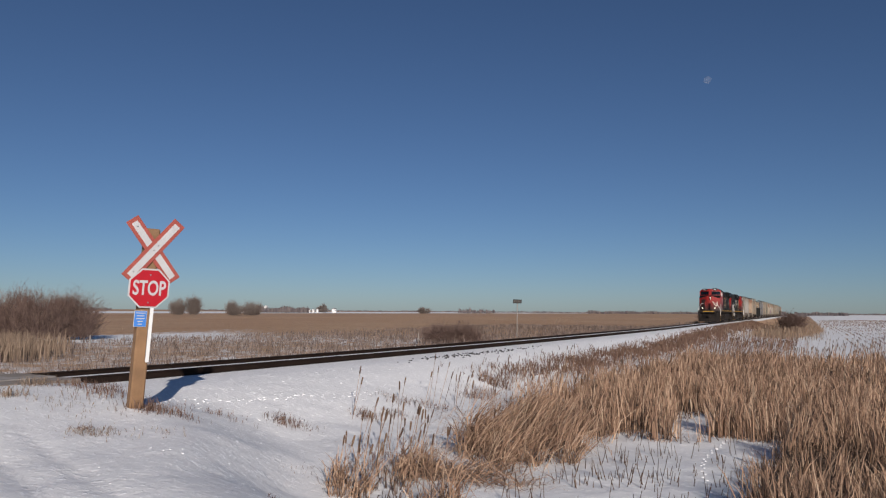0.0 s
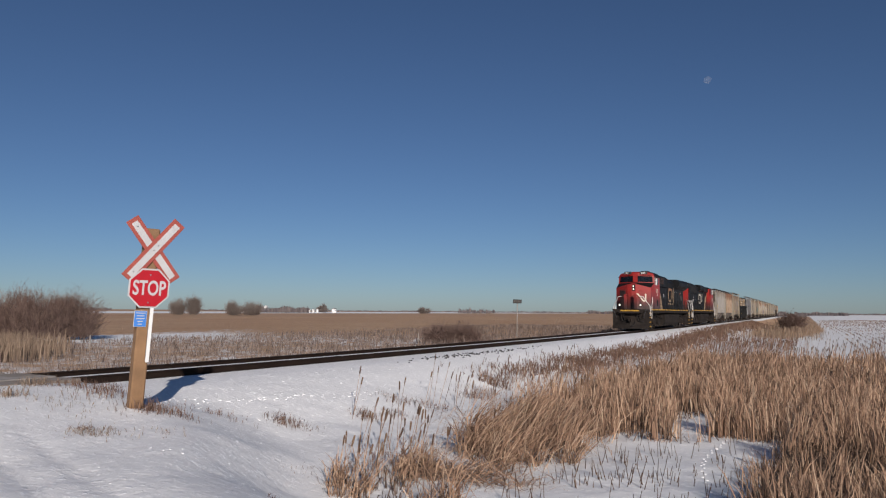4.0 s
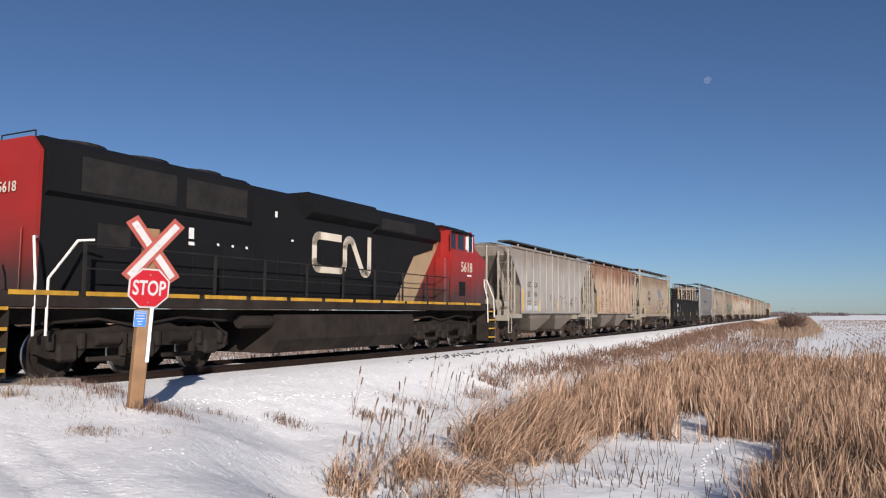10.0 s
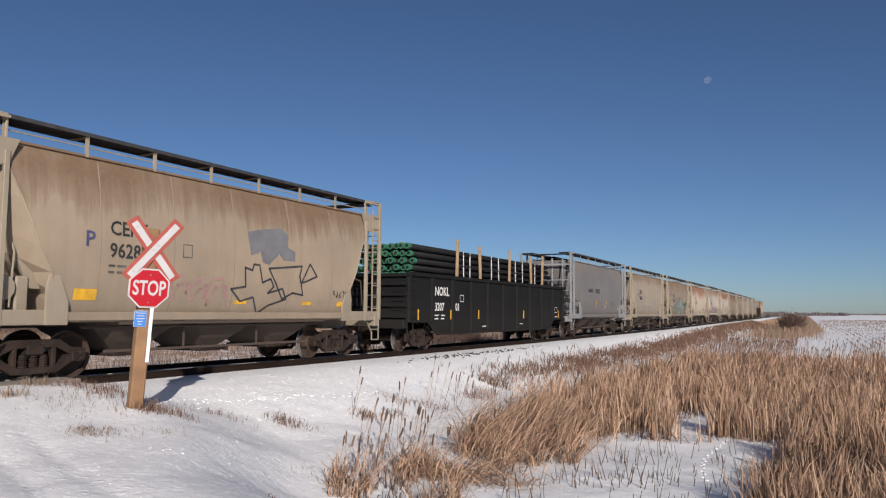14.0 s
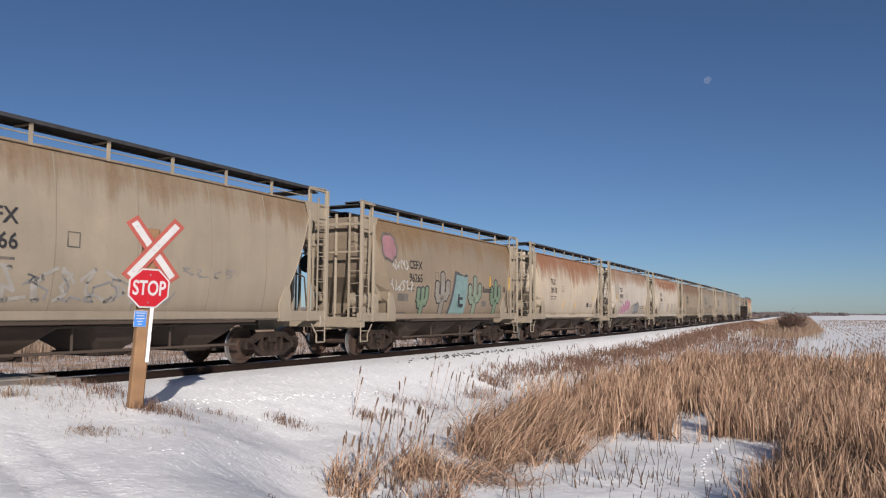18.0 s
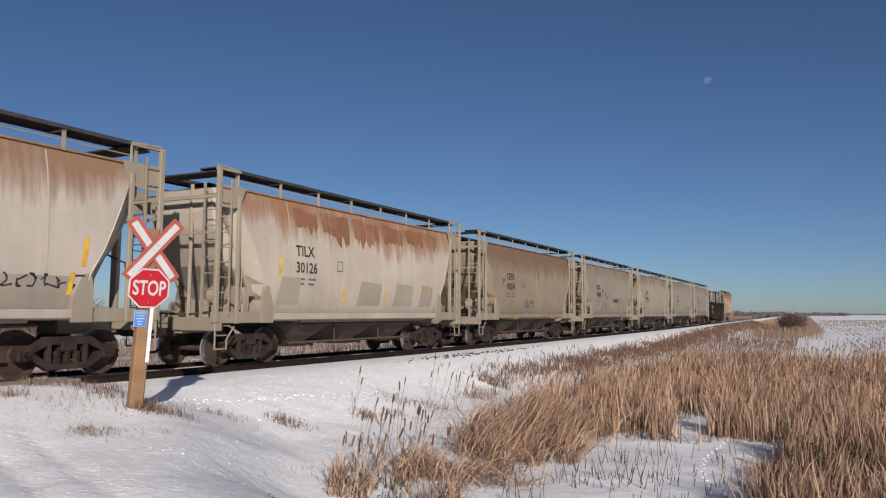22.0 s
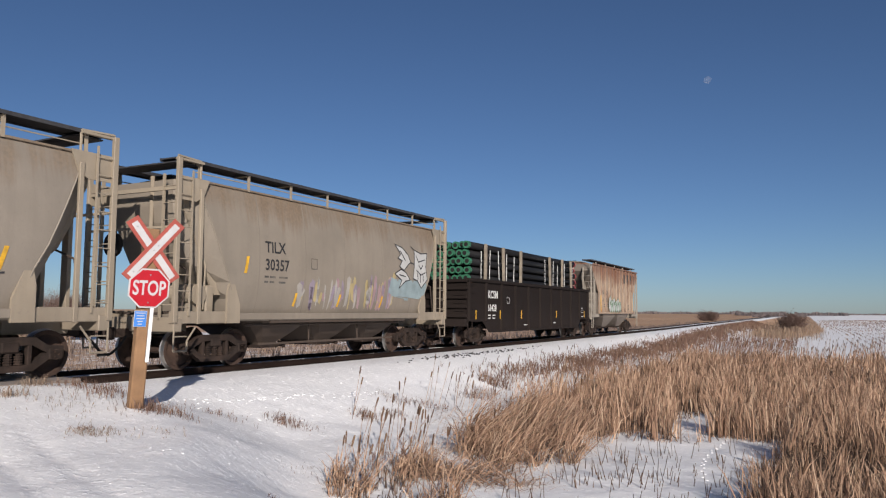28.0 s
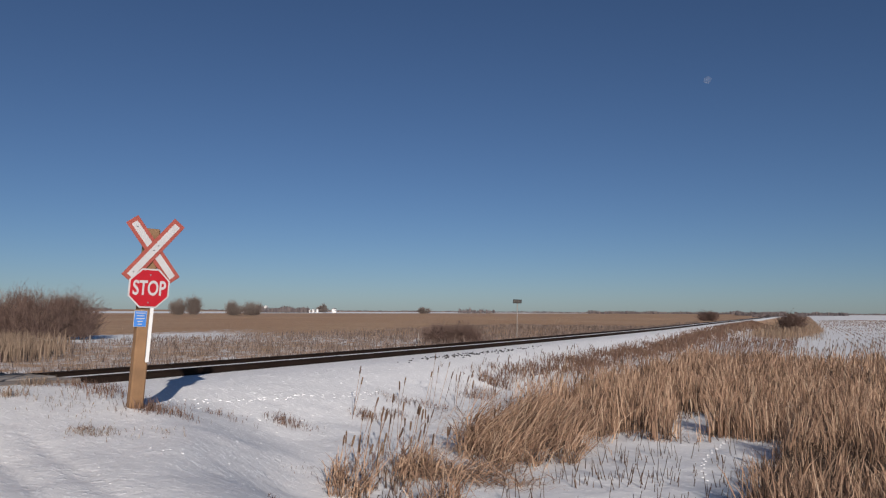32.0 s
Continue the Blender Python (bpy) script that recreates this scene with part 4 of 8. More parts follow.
def glass_mat():
    m, t, b = node_mat("cab_glass")
    b.inputs["Base Color"].default_value = (0.012, 0.015, 0.02, 1)
    b.inputs["Roughness"].default_value = 0.06
    b.inputs["Specular IOR Level"].default_value = 0.7
    return m


CAB_GLASS = glass_mat()
LAMP_ON = plain("lit_lamp", (0.9, 0.85, 0.7), 0.3, 0.0, 0.02, 5.0, emit=1.6)


def loft(bm, rings, close=True, mat=0):
    """Joins rings of points into a skin; the ends are capped."""
    vs = [[bm.verts.new(p) for p in r] for r in rings]
    k = len(rings[0])
    fs = []
    for a, b2 in zip(vs, vs[1:]):
        for i in range(k):
            j = (i + 1) % k
            fs.append(bm.faces.new((a[i], a[j], b2[j], b2[i])))
    if close:
        fs += [bm.faces.new(vs[0][::-1]), bm.faces.new(vs[-1])]
    for f in fs:
        f.material_index = mat
    bmesh.ops.recalc_face_normals(bm, faces=fs)


def loco_truck(loco, y):
    bm = bmesh.new()
    box(bm, (0, 0, 0.85), (2.0, 3.2, 0.3), 0.03)
    tr = part("truck", bm, UNDER, loco)
    tr.location = (0, y, 0)
    for s in (1, -1):
        bm = bmesh.new()
        prism(bm, [(-2.45, 0.55), (-2.45, 0.86), (-2.1, 0.98), (-0.9, 1.02), (-0.6, 1.12), (0.6, 1.12), (0.9, 1.02), (2.1, 0.98), (2.45, 0.86), (2.45, 0.55), (2.2, 0.45), (1.55, 0.45), (1.4, 0.62),
                   (0.45, 0.62), (0.3, 0.45), (-0.3, 0.45), (-0.45, 0.62), (-1.4, 0.62), (-1.55, 0.45), (-2.2, 0.45)], s * 1.06, s * 1.22)
        for q in (-1.85, 0.0, 1.85):
            box(bm, (s * 1.24, q, 0.56), (0.16, 0.42, 0.36), 0.05)
            for d in (-0.33, 0.33):
                rod(bm, (s * 1.20, q + d, 0.62), (s * 1.20, q + d, 0.92), 0.10, 10)
        for q in (-0.93, 0.93):
            rod(bm, (s * 1.25, q - 0.30, 0.80), (s * 1.25, q + 0.22, 0.80), 0.13, 12)
            box(bm, (s * 1.25, q + 0.35, 0.68), (0.10, 0.14, 0.5), 0.02)
            box(bm, (s * 1.2, q, 0.40), (0.08, 0.9, 0.10), 0.02)
        pipe(bm, [(s * 1.28, -2.4, 1.12), (s * 1.28, -1.2, 1.20), (s * 1.28, -0.3, 1.05), (s * 1.28, 0.9, 1.22), (s * 1.28, 2.3, 1.14)], 0.03, 6)
        pipe(bm, [(s * 1.30, 1.9, 1.10), (s * 1.32, 2.3, 0.80), (s * 1.30, 2.25, 0.5)], 0.025, 6)
        part("side_frame", bm, UNDER, tr)
    for q in (-1.85, 0.0, 1.85):
        w = part("wheelset", wheel_bm(0.53, sides=30, caps=False), (UNDER, TREAD), tr)
        w.location = (0, q, 0.53)
        bm = bmesh.new()
        rod(bm, (-0.5, q, 0.55), (0.55, q, 0.55), 0.36, 14)
        part("traction_motor", bm, UNDER, tr)
    return tr


def logo(loco, y, z, wide, tall, surf, material, lift=0.008):
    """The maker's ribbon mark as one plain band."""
    bm = bmesh.new()
    w = 0.185 * tall
    a, c, d = y + w / 2, z + w / 2, z + tall - w / 2
    k = wide
    rr = 0.2 * tall

    def arc(cy, cz, r, a0, a1, n_=6):
        return [(cy + r * math.cos(radians(a0 + (a1 - a0) * i / n_)), cz + r * math.sin(radians(a0 + (a1 - a0) * i / n_))) for i in range(n_ + 1)]
    pts = [(y + 0.445 * k, d)] + arc(a + rr, d - rr, rr, 90, 180) + arc(a + rr, c + rr, rr, 180, 270) + [(y + 0.45 * k, c)]
    pts += arc(y + 0.45 * k, c + rr, rr, 270, 360) + arc(y + 0.45 * k + 2 * rr, d - rr, rr, 180, 40)
    pts += arc(y + k - w / 2 - rr * 0.9, c + rr * 0.7, rr * 0.9, 215, 360) + [(y + k - w / 2, z + tall)]
    stroke(bm, pts, w, surf, lift)
    return part("logo_band", bm, material, loco)


def handrail_row(loco, x, ys, material, lo=1.66, hi=2.68):
    for y in ys:
        bm = bmesh.new()
        box(bm, (x, y, (lo + hi) / 2), (0.045, 0.06, hi - lo))
        part("handrail_post", bm, material, loco)
    for z in (2.18, 2.66):
        bm = bmesh.new()
        rod(bm, (x, ys[0], z), (x, ys[-1], z), 0.018, 6)
        part("handrail", bm, material, loco)


def step_well(loco, y, s, red=None):
    """Steps at a corner of the platform; s is the way the steps face along the track."""
    for sx in (1, -1):
        bm = bmesh.new()
        box(bm, (sx * 0.98, y, 0.85), (0.06, 0.62, 1.35))
        for q in (-0.33, 0.33):
            box(bm, (sx * 1.22, y + q, 0.85), (0.54, 0.03, 1.35))
        part("step_well", bm, UNDER, loco)
        for z in (0.32, 0.68, 1.04, 1.40):
            bm = bmesh.new()
            box(bm, (sx * 1.24, y, z), (0.48, 0.6, 0.03))
            box(bm, (sx * 1.50, y, z), (0.03, 0.62, 0.06))
            part("step", bm, LOCO_YELLOW, loco)


def deck(loco, y0, y1, material):
    bm = bmesh.new()
    box(bm, (0, (y0 + y1) / 2, 1.57), (3.0, y1 - y0, 0.30), 0.02)
    box(bm, (0, (y0 + y1) / 2, 1.25), (1.9, y1 - y0 - 1.0, 0.3))
    part("deck", bm, material, loco)
    k = int((y1 - y0 - 1.2) / 1.55)
    for sx in (1, -1):
        for i in range(k):
            a = y0 + 0.8 + i * (y1 - y0 - 1.6) / k
            bm = bmesh.new()
            box(bm, (sx * 1.507, a + 0.68, 1.69), (0.012, 1.36, 0.085))
            part("reflector_strip", bm, LOCO_YELLOW, loco)


def fuel_tank(loco, y0, y1):
    bm = bmesh.new()
    prism(bm, [(-1.40, 1.28), (-1.45, 1.15), (-1.45, 0.62), (-1.15, 0.26), (1.15, 0.26), (1.45, 0.62), (1.45, 1.15), (1.40, 1.28)], y0, y1, "y")
    part("fuel_tank", bm, UNDER, loco)
    for sx in (1, -1):
        bm = bmesh.new()
        rod(bm, (sx * 1.15, y0 - 1.2, 1.1), (sx * 1.15, y0 - 0.1, 1.1), 0.17, 12)
        part("air_reservoir", bm, UNDER, loco)


def plow(loco, y, s):
    bm = bmesh.new()
    for sx in (1, -1):
        ring = []
        for x in (0.0, sx * 0.5, sx * 1.0, sx * 1.45):
            b0 = y + s * (0.55 - 0.30 * abs(x))
            ring.append([(x, b0, 0.14), (x, b0 - s * 0.22, 0.45), (x, b0 - s * 0.28, 0.8), (x, b0 - s * 0.20, 1.06), (x, b0 - s * 0.30, 1.06), (x, b0 - s * 0.38, 0.8), (x, b0 - s * 0.32, 0.4), (x, b0 - s * 0.10, 0.12)])
        loft(bm, ring)
    part("snow_plow", bm, UNDER, loco)
    bm = bmesh.new()
    box(bm, (0, y - s * 0.22, 1.15), (2.3, 0.25, 0.7), 0.03)
    box(bm, (0.75, y - s * 0.05, 1.2), (0.35, 0.16, 0.4), 0.03)
    box(bm, (-0.75, y - s * 0.05, 1.2), (0.35, 0.16, 0.4), 0.03)
    part("pilot", bm, UNDER, loco)
    for x in (-0.75, -0.55, 0.55, 0.75):
        bm = bmesh.new()
        pipe(bm, [(x, y + s * 0.08, 1.35), (x + 0.03, y + s * 0.25, 1.1), (x + 0.12, y + s * 0.2, 0.75), (x + 0.3, y + s * 0.12, 0.7)], 0.03, 6)
        part("air_hose", bm, DARK, loco)
    coupler(loco, y + s * 0.25, s)


def cab(loco, yr, yf, s, tall=4.74):
    """Wide cab with a blunt nose. s is the way it faces; yr its back wall, yf the foot of the windscreen."""
    def y(v):
        return yf + s * v
    bm = bmesh.new()
    back = yr

    def ring(hx, side_z, mid_z, corner, mid):
        return [(hx, back, side_z), (hx, y(corner), side_z), (0.22, y(mid), mid_z), (-0.22, y(mid), mid_z), (-hx, y(corner), side_z), (-hx, back, side_z)]
    loft(bm, [ring(1.5, 1.64, 1.64, 0.0, 0.40), ring(1.5, 3.93, 3.97, 0.0, 0.40), ring(1.47, 4.50, 4.56, -0.05, 0.36), ring(1.34, tall - 0.16, tall - 0.10, -0.14, 0.28), ring(1.02, tall - 0.03, tall, -0.36, 0.04)])
    part("cab_body", bm, LOCO_RED, loco, "red painted cab with a black roof edge")
    # wedge nose: two slanting faces meet at the headlights; black roof sheet before the windscreen
    bm = bmesh.new()
    tip, side_tip, corner_pt, mid_pt = (0.0, 1.91, 3.82), (0.34, 1.85, 3.78), (1.42, 1.20, 3.50), (0.0, 1.16, 3.92)
    for sx in (1, -1):
        a, c, d, e = [(sx * p[0], y(p[1]), p[2]) for p in (tip, side_tip, corner_pt, (1.5, -0.02, 3.92))]
        low_pts = [(p[0], p[1], 1.64) for p in (a, c, d, e)]
        for i, (p, q) in enumerate(zip((a, c, d), (c, d, e))):
            bm.faces.new([bm.verts.new(v) for v in (low_pts[i], low_pts[i + 1], q, p)])
        for tri in ((a, c, (0, y(mid_pt[1]), mid_pt[2])), (c, d, (0, y(mid_pt[1]), mid_pt[2]))):
            bm.faces.new([bm.verts.new(v) for v in tri])
    bmesh.ops.remove_doubles(bm, verts=bm.verts, dist=0.0005)
    bmesh.ops.recalc_face_normals(bm, faces=bm.faces)
    part("nose", bm, LOCO_RED, loco)
    bm = bmesh.new()
    for sx in (1, -1):
        for tri in (((0, y(1.16), 3.92), (sx * 1.42, y(1.20), 3.50), (sx * 1.5, y(-0.02), 3.92)), ((0, y(1.16), 3.92), (sx * 1.5, y(-0.02), 3.92), (0, y(0.42), 3.985))):
            bm.faces.new([bm.verts.new(v) for v in tri])
    bmesh.ops.recalc_face_normals(bm, faces=bm.faces)
    part("anti_glare_panel", bm, LOCO_BLACK, loco, "matt black sheet before the windscreen")
    # grab irons and seams on the slanting nose faces
    for sx in (1, -1):
        for z in (3.25, 2.72):
            bm = bmesh.new()
            p0, p1 = Vector((sx * 0.55, y(1.745), z)), Vector((sx * 0.95, y(1.50), z))
            out = Vector((sx * 0.04, s * 0.06, 0))
            pipe(bm, [p0, p0 + out, p1 + out, p1], 0.014, 6)
            part("grab_iron", bm, LOCO_RED, loco)
    # roof skin
    bm = bmesh.new()
    loft(bm, [[(1.50, back, 4.50), (1.37, back, tall - 0.14), (1.03, back, tall), (-1.03, back, tall), (-1.37, back, tall - 0.14), (-1.50, back, 4.50)],
              [(1.49, y(-0.30), 4.50), (1.35, y(-0.42), tall - 0.14), (1.0, y(-0.62), tall), (-1.0, y(-0.62), tall), (-1.35, y(-0.42), tall - 0.14), (-1.49, y(-0.30), 4.50)]])
    part("cab_roof", bm, LOCO_BLACK, loco)
    # one wide windscreen each side of the middle post, in a dark gasket, with a visor over it
    for sx in (1, -1):
        o = s * 0.012
        quad = [(sx * 1.5, y(0.0), 3.93), (sx * 1.47, y(-0.05), 4.50), (sx * 0.22, y(0.36), 4.56), (sx * 0.22, y(0.40), 3.97)]

        def inner(q, a0, a1, b0, b1, lift):
            def at(u, v):
                p = Vector(q[0]).lerp(Vector(q[3]), u).lerp(Vector(q[1]).lerp(Vector(q[2]), u), v)
                return (p.x + sx * lift * 0.3, p.y + s * lift, p.z)
            return [at(a0, b0), at(a1, b0), at(a1, b1), at(a0 + 0.02, b1)]
        for name, mat, m, lift in (("gasket", LOCO_BLACK, 0.0, 0.006), ("windscreen", CAB_GLASS, 0.03, 0.012)):
            bm = bmesh.new()
            bm.faces.new([bm.verts.new(p) for p in inner(quad, 0.09 + m, 1.02 - m, 0.10 + m * 1.6, 0.95 - m * 1.6, lift)])
            bmesh.ops.solidify(bm, geom=bm.faces, thickness=0.008)
            part(name, bm, mat, loco)
        bm = bmesh.new()
        pipe(bm, [(sx * 1.30, y(0.10), 4.60), (sx * 0.35, y(0.42), 4.65)], 0.03, 6)
        part("visor", bm, LOCO_RED, loco)
        bm = bmesh.new()
        pipe(bm, [(sx * 0.75, y(0.30), 3.96), (sx * 0.60, y(0.33), 4.36)], 0.010, 5)
        part("wiper", bm, DARK, loco)
        # number board
        nb = Matrix.Translation((sx * 0.66, y(0.16), tall - 0.10)) @ pose(0, 0, 0, 0, 0, 17 * -s * sx) @ pose(0, 0, 0, 8 * -s, 0, 0)
        bm = bmesh.new()
        box(bm, (0, s * 0.03, 0), (0.58, 0.16, 0.22), 0.015)
        board = part("number_board", bm, STENCIL, loco)
        board.matrix_basis = nb
        # side windows
        for a, w in ((y(-0.47), 0.36), (y(-1.34), 0.56), (y(-1.98), 0.40)):
            bm = bmesh.new()
            box(bm, (sx * 1.497, a, 4.08), (0.03, w, 0.60), 0.008)
            pane = part("side_window", bm, CAB_GLASS, loco)
            for q in (-1, 1):
                bm = bmesh.new()
                box(bm, (sx * 1.505, a + q * (w / 2 + 0.02), 4.08), (0.03, 0.04, 0.66))
                part("window_frame", bm, RAILING_WHITE if w < 0.38 else LOCO_RED, pane)
        bm = bmesh.new()
        box(bm, (sx * 1.53, y(-1.2), 4.45), (0.14, 1.9, 0.03))
        part("awning", bm, LOCO_BLACK, loco)
        bm = bmesh.new()
        box(bm, (sx * 1.54, y(-0.82), 4.08), (0.02, 0.24, 0.52))
        part("sun_shade", bm, WHITE, loco)
        # dark vent panel low on the side
        bm = bmesh.new()
        box(bm, (sx * 1.503, y(-1.18), 2.27), (0.02, 0.54, 0.55), 0.005)
        part("side_vent", bm, LOCO_BLACK, loco)
    # headlights
    bm = bmesh.new()
    box(bm, (0.17, y(1.885), 3.49), (0.26, 0.10, 0.52), 0.02)
    lamp = part("headlight_housing", bm, DARK, loco)
    for z in (3.60, 3.37):
        bm = bmesh.new()
        rod(bm, (0.17, y(1.93), z), (0.17, y(1.95), z), 0.055, 16)
        part("headlight", bm, LAMP_ON, lamp, "lit round headlight")
    # nose door and class badge
    bm = bmesh.new()
    box(bm, (0, 0, 0), (0.62, 0.03, 1.55), 0.01)
    door = part("nose_door", bm, LOCO_RED, loco)
    door.matrix_basis = Matrix.Translation((-0.80, y(1.585), 2.55)) @ pose(0, 0, 0, 0, 0, 31 * s)
    for sx in (1, -1):
        bm = bmesh.new()
        rod(bm, (sx * 0.85, y(2.42), 2.05), (sx * 0.85, y(2.54), 2.05), 0.12, 16)
        dl = part("ditch_light_housing", bm, DARK, loco)
        bm = bmesh.new()
        rod(bm, (sx * 0.85, y(2.535), 2.05), (sx * 0.85, y(2.55), 2.05), 0.062, 16)
        part("ditch_light", bm, LAMP_ON, dl, "lit round ditch light")
        bm = bmesh.new()
        box(bm, (sx * 0.42, y(2.35), 2.34), (0.24, 0.10, 1.2), 0.02)
        part("end_gate", bm, LOCO_RED, loco)
        bm = bmesh.new()
        pipe(bm, [(sx * 0.75, y(2.3), 2.78), (sx * 1.0, y(2.3), 2.74), (sx * 1.50, y(1.9), 1.95), (sx * 1.50, y(1.95), 1.15)], 0.026, 8)
        part("white_handrail", bm, RAILING_WHITE, loco)
        bm = bmesh.new()
        pipe(bm, [(sx * 1.50, y(0.9), 2.72), (sx * 1.50, y(0.95), 2.4), (sx * 1.50, y(1.25), 1.9), (sx * 1.50, y(1.3), 0.95)], 0.026, 8)
        part("white_handrail", bm, RAILING_WHITE, loco)
    bm = bmesh.new()
    pipe(bm, [(-0.32, y(2.4), 2.85), (0.0, y(2.44), 2.66), (0.32, y(2.4), 2.85)], 0.014, 5)
    part("safety_chain", bm, DARK, loco)


def leading_loco():
    loco = empty("locomotive", "red and black diesel freight locomotive with lit headlights, leading the train", "locomotive", "locomotives of the train")
    deck(loco, -9.85, 11.3, UNDER)
    bm = bmesh.new()
    box(bm, (0, -10.02, 1.50), (1.9, 0.34, 0.24), 0.03)
    part("anticlimber", bm, UNDER, loco)
    bm = bmesh.new()
    box(bm, (0, -10.195, 1.60), (1.5, 0.02, 0.10))
    part("reflector_strip", bm, LOCO_YELLOW, loco)
    for sx in (1, -1):
        bm = bmesh.new()
        pipe(bm, [(sx * 1.42, -9.9, 1.5), (sx * 1.45, -10.15, 1.75), (sx * 1.3, -10.25, 1.62), (sx * 1.15, -10.2, 1.2), (sx * 1.1, -10.0, 1.0)], 0.02, 6)
        part("uncoupling_lever", bm, GRATE, loco)
    cab(loco, -5.2, -7.55, -1, 4.90)
    # long hood in three stretches
    bm = bmesh.new()
    loft(bm, [[(1.0, v, 1.64), (1.0, v, 3.72), (1.2, v, 3.80), (1.2, v, 4.60), (0.9, v, 4.80), (-0.9, v, 4.80), (-1.2, v, 4.60), (-1.2, v, 3.80), (-1.0, v, 3.72), (-1.0, v, 1.64)] for v in (-5.19, 0.3)])
    part("electrical_cabinet", bm, LOCO_BLACK, loco)
    bm = bmesh.new()
    loft(bm, [[(1.0, v, 1.64), (1.0, v, 4.30), (0.78, v, 4.60), (-0.78, v, 4.60), (-1.0, v, 4.30), (-1.0, v, 1.64)] for v in (0.3, 5.2)])
    part("engine_hood", bm, LOCO_BLACK, loco)
    bm = bmesh.new()
    loft(bm, [[(1.0, v, 1.64), (1.0, v, 4.1), (-1.0, v, 4.1), (-1.0, v, 1.64)] for v in (5.2, 10.6)])
    part("radiator_cabinet", bm, LOCO_BLACK, loco)
    bm = bmesh.new()
    loft(bm, [[(0.98, v, 3.72), (1.48, v, 4.12), (1.48, v, 4.45), (1.2, v, 4.74), (-1.2, v, 4.74), (-1.48, v, 4.45), (-1.48, v, 4.12), (-0.98, v, 3.72)] for v in (5.2, 11.25)])
    part("radiator_wing", bm, LOCO_BLACK, loco)
    for sx in (1, -1):
        bm = bmesh.new()
        box(bm, (sx * 1.484, 8.2, 4.27), (0.02, 5.6, 0.30))
        part("radiator_grille", bm, LOCO_BLACK, loco)
    # louvres behind the cab
    for sx in (1, -1):
        for y in (-2.95, -1.95):
            bm = bmesh.new()
            box(bm, (sx * 1.205, y, 4.30), (0.03, 0.74, 0.58))
            vent = part("louvre_panel", bm, DARK, loco)
            for i in range(6):
                bm = bmesh.new()
                box(bm, (sx * 1.222, y, 4.08 + i * 0.088), (0.025, 0.68, 0.022))
                part("slat", bm, BRONZE, vent)
        # hood doors
        for i in range(9):
            bm = bmesh.new()
            box(bm, (sx * 1.006, 1.1 + i * 0.88, 2.35), (0.014, 0.76, 1.15), 0.004)
            part("hood_door", bm, LOCO_BLACK, loco)
            bm = bmesh.new()
            box(bm, (sx * 1.016, 1.38 + i * 0.88, 2.4), (0.02, 0.03, 0.5))
            part("door_hinge", bm, DARK, loco)
    surf = lambda z: 1.0
    cabsurf = lambda z: 1.5
    bm = bmesh.new()
    patch(bm, [(-5.19, 1.66), (-2.55, 1.66), (-3.72, 3.70), (-5.19, 3.70)], surf, 0.010, 0.3)
    part("red_panel", bm, LOCO_RED, loco)
    bm = bmesh.new()
    patch(bm, [(-2.55, 1.66), (-1.10, 1.66), (-2.80, 3.62), (-3.5, 3.70), (-4.35, 3.70), (-3.72, 3.55)], surf, 0.012, 0.1)
    patch(bm, [(-4.45, 3.81), (-3.6, 3.81), (-3.95, 4.10), (-4.4, 4.10)], lambda z: 1.2, 0.008, 0.1)
    part("beige_stripe", bm, LOCO_BEIGE, loco)
    small_bars(loco, [(-0.9, 3.05, 0.26, 0.12), (-0.9, 2.85, 0.26, 0.1), (4.95, 3.4, 0.3, 0.1), (5.9, 3.5, 0.16, 0.05), (7.9, 3.5, 0.12, 0.06), (8.8, 3.42, 0.14, 0.05), (10.0, 3.45, 0.14, 0.05)], lambda z: 1.02, WHITE)
    logo(loco, 1.6, 2.50, 3.1, 1.28, surf, LOCO_BEIGE, 0.026)
    small_bars(loco, [(1.55 + i * 0.33, 2.20, 0.22, 0.16) for i in range(9)], lambda z: 1.02, LOCO_BEIGE)
    lettering("2993", 0.38, LOCO_CREAM, loco, (1.508, -6.95, 3.10), "road_number", 0.92)
    small_bars(loco, [(-6.5, 2.92, 0.36, 0.06)], cabsurf, WHITE)
    for sx, y in ((1, -6.98), (-1, -6.98)):
        m = Matrix.Translation((sx * 0.66, -7.71, 4.80)) @ pose(0, 0, 0, 0, 0, 17 * sx) @ pose(0, 0, 0, 8, 0, 0) @ Matrix.Translation((0, -0.115, -0.065)) @ pose(0, 0, 0, 0, 0, -90) @ Matrix.Translation((0, -0.25, 0))
        lettering("2993", 0.135, WHITE, loco, m, "road_number")
    # nose mark: slanting band and bar
    bm = bmesh.new()
    nose_side = [(0.05, 2.52), (0.05, 2.90), (0.12, 2.97), (0.20, 2.94), (0.58, 2.44), (0.68, 2.38), (0.78, 2.44), (0.82, 2.54), (0.82, 3.0)]

    def nose_pt(u, z):
        # u runs outwards along the slanting face of the nose
        return Vector((0.34 + u * 0.857, -9.40 + u * 0.516, z)) + Vector((0.516, -0.857, 0)) * 0.012
    for (a, c), (d, e) in zip(nose_side, nose_side[1:]):
        ln = math.hypot(d - a, e - c)
        ny, nz = -(e - c) / ln * 0.058, (d - a) / ln * 0.058
        bm.faces.new([bm.verts.new(nose_pt(u, z)) for u, z in ((a + ny, c + nz), (a - ny, c - nz), (d - ny, e - nz), (d + ny, e + nz))])
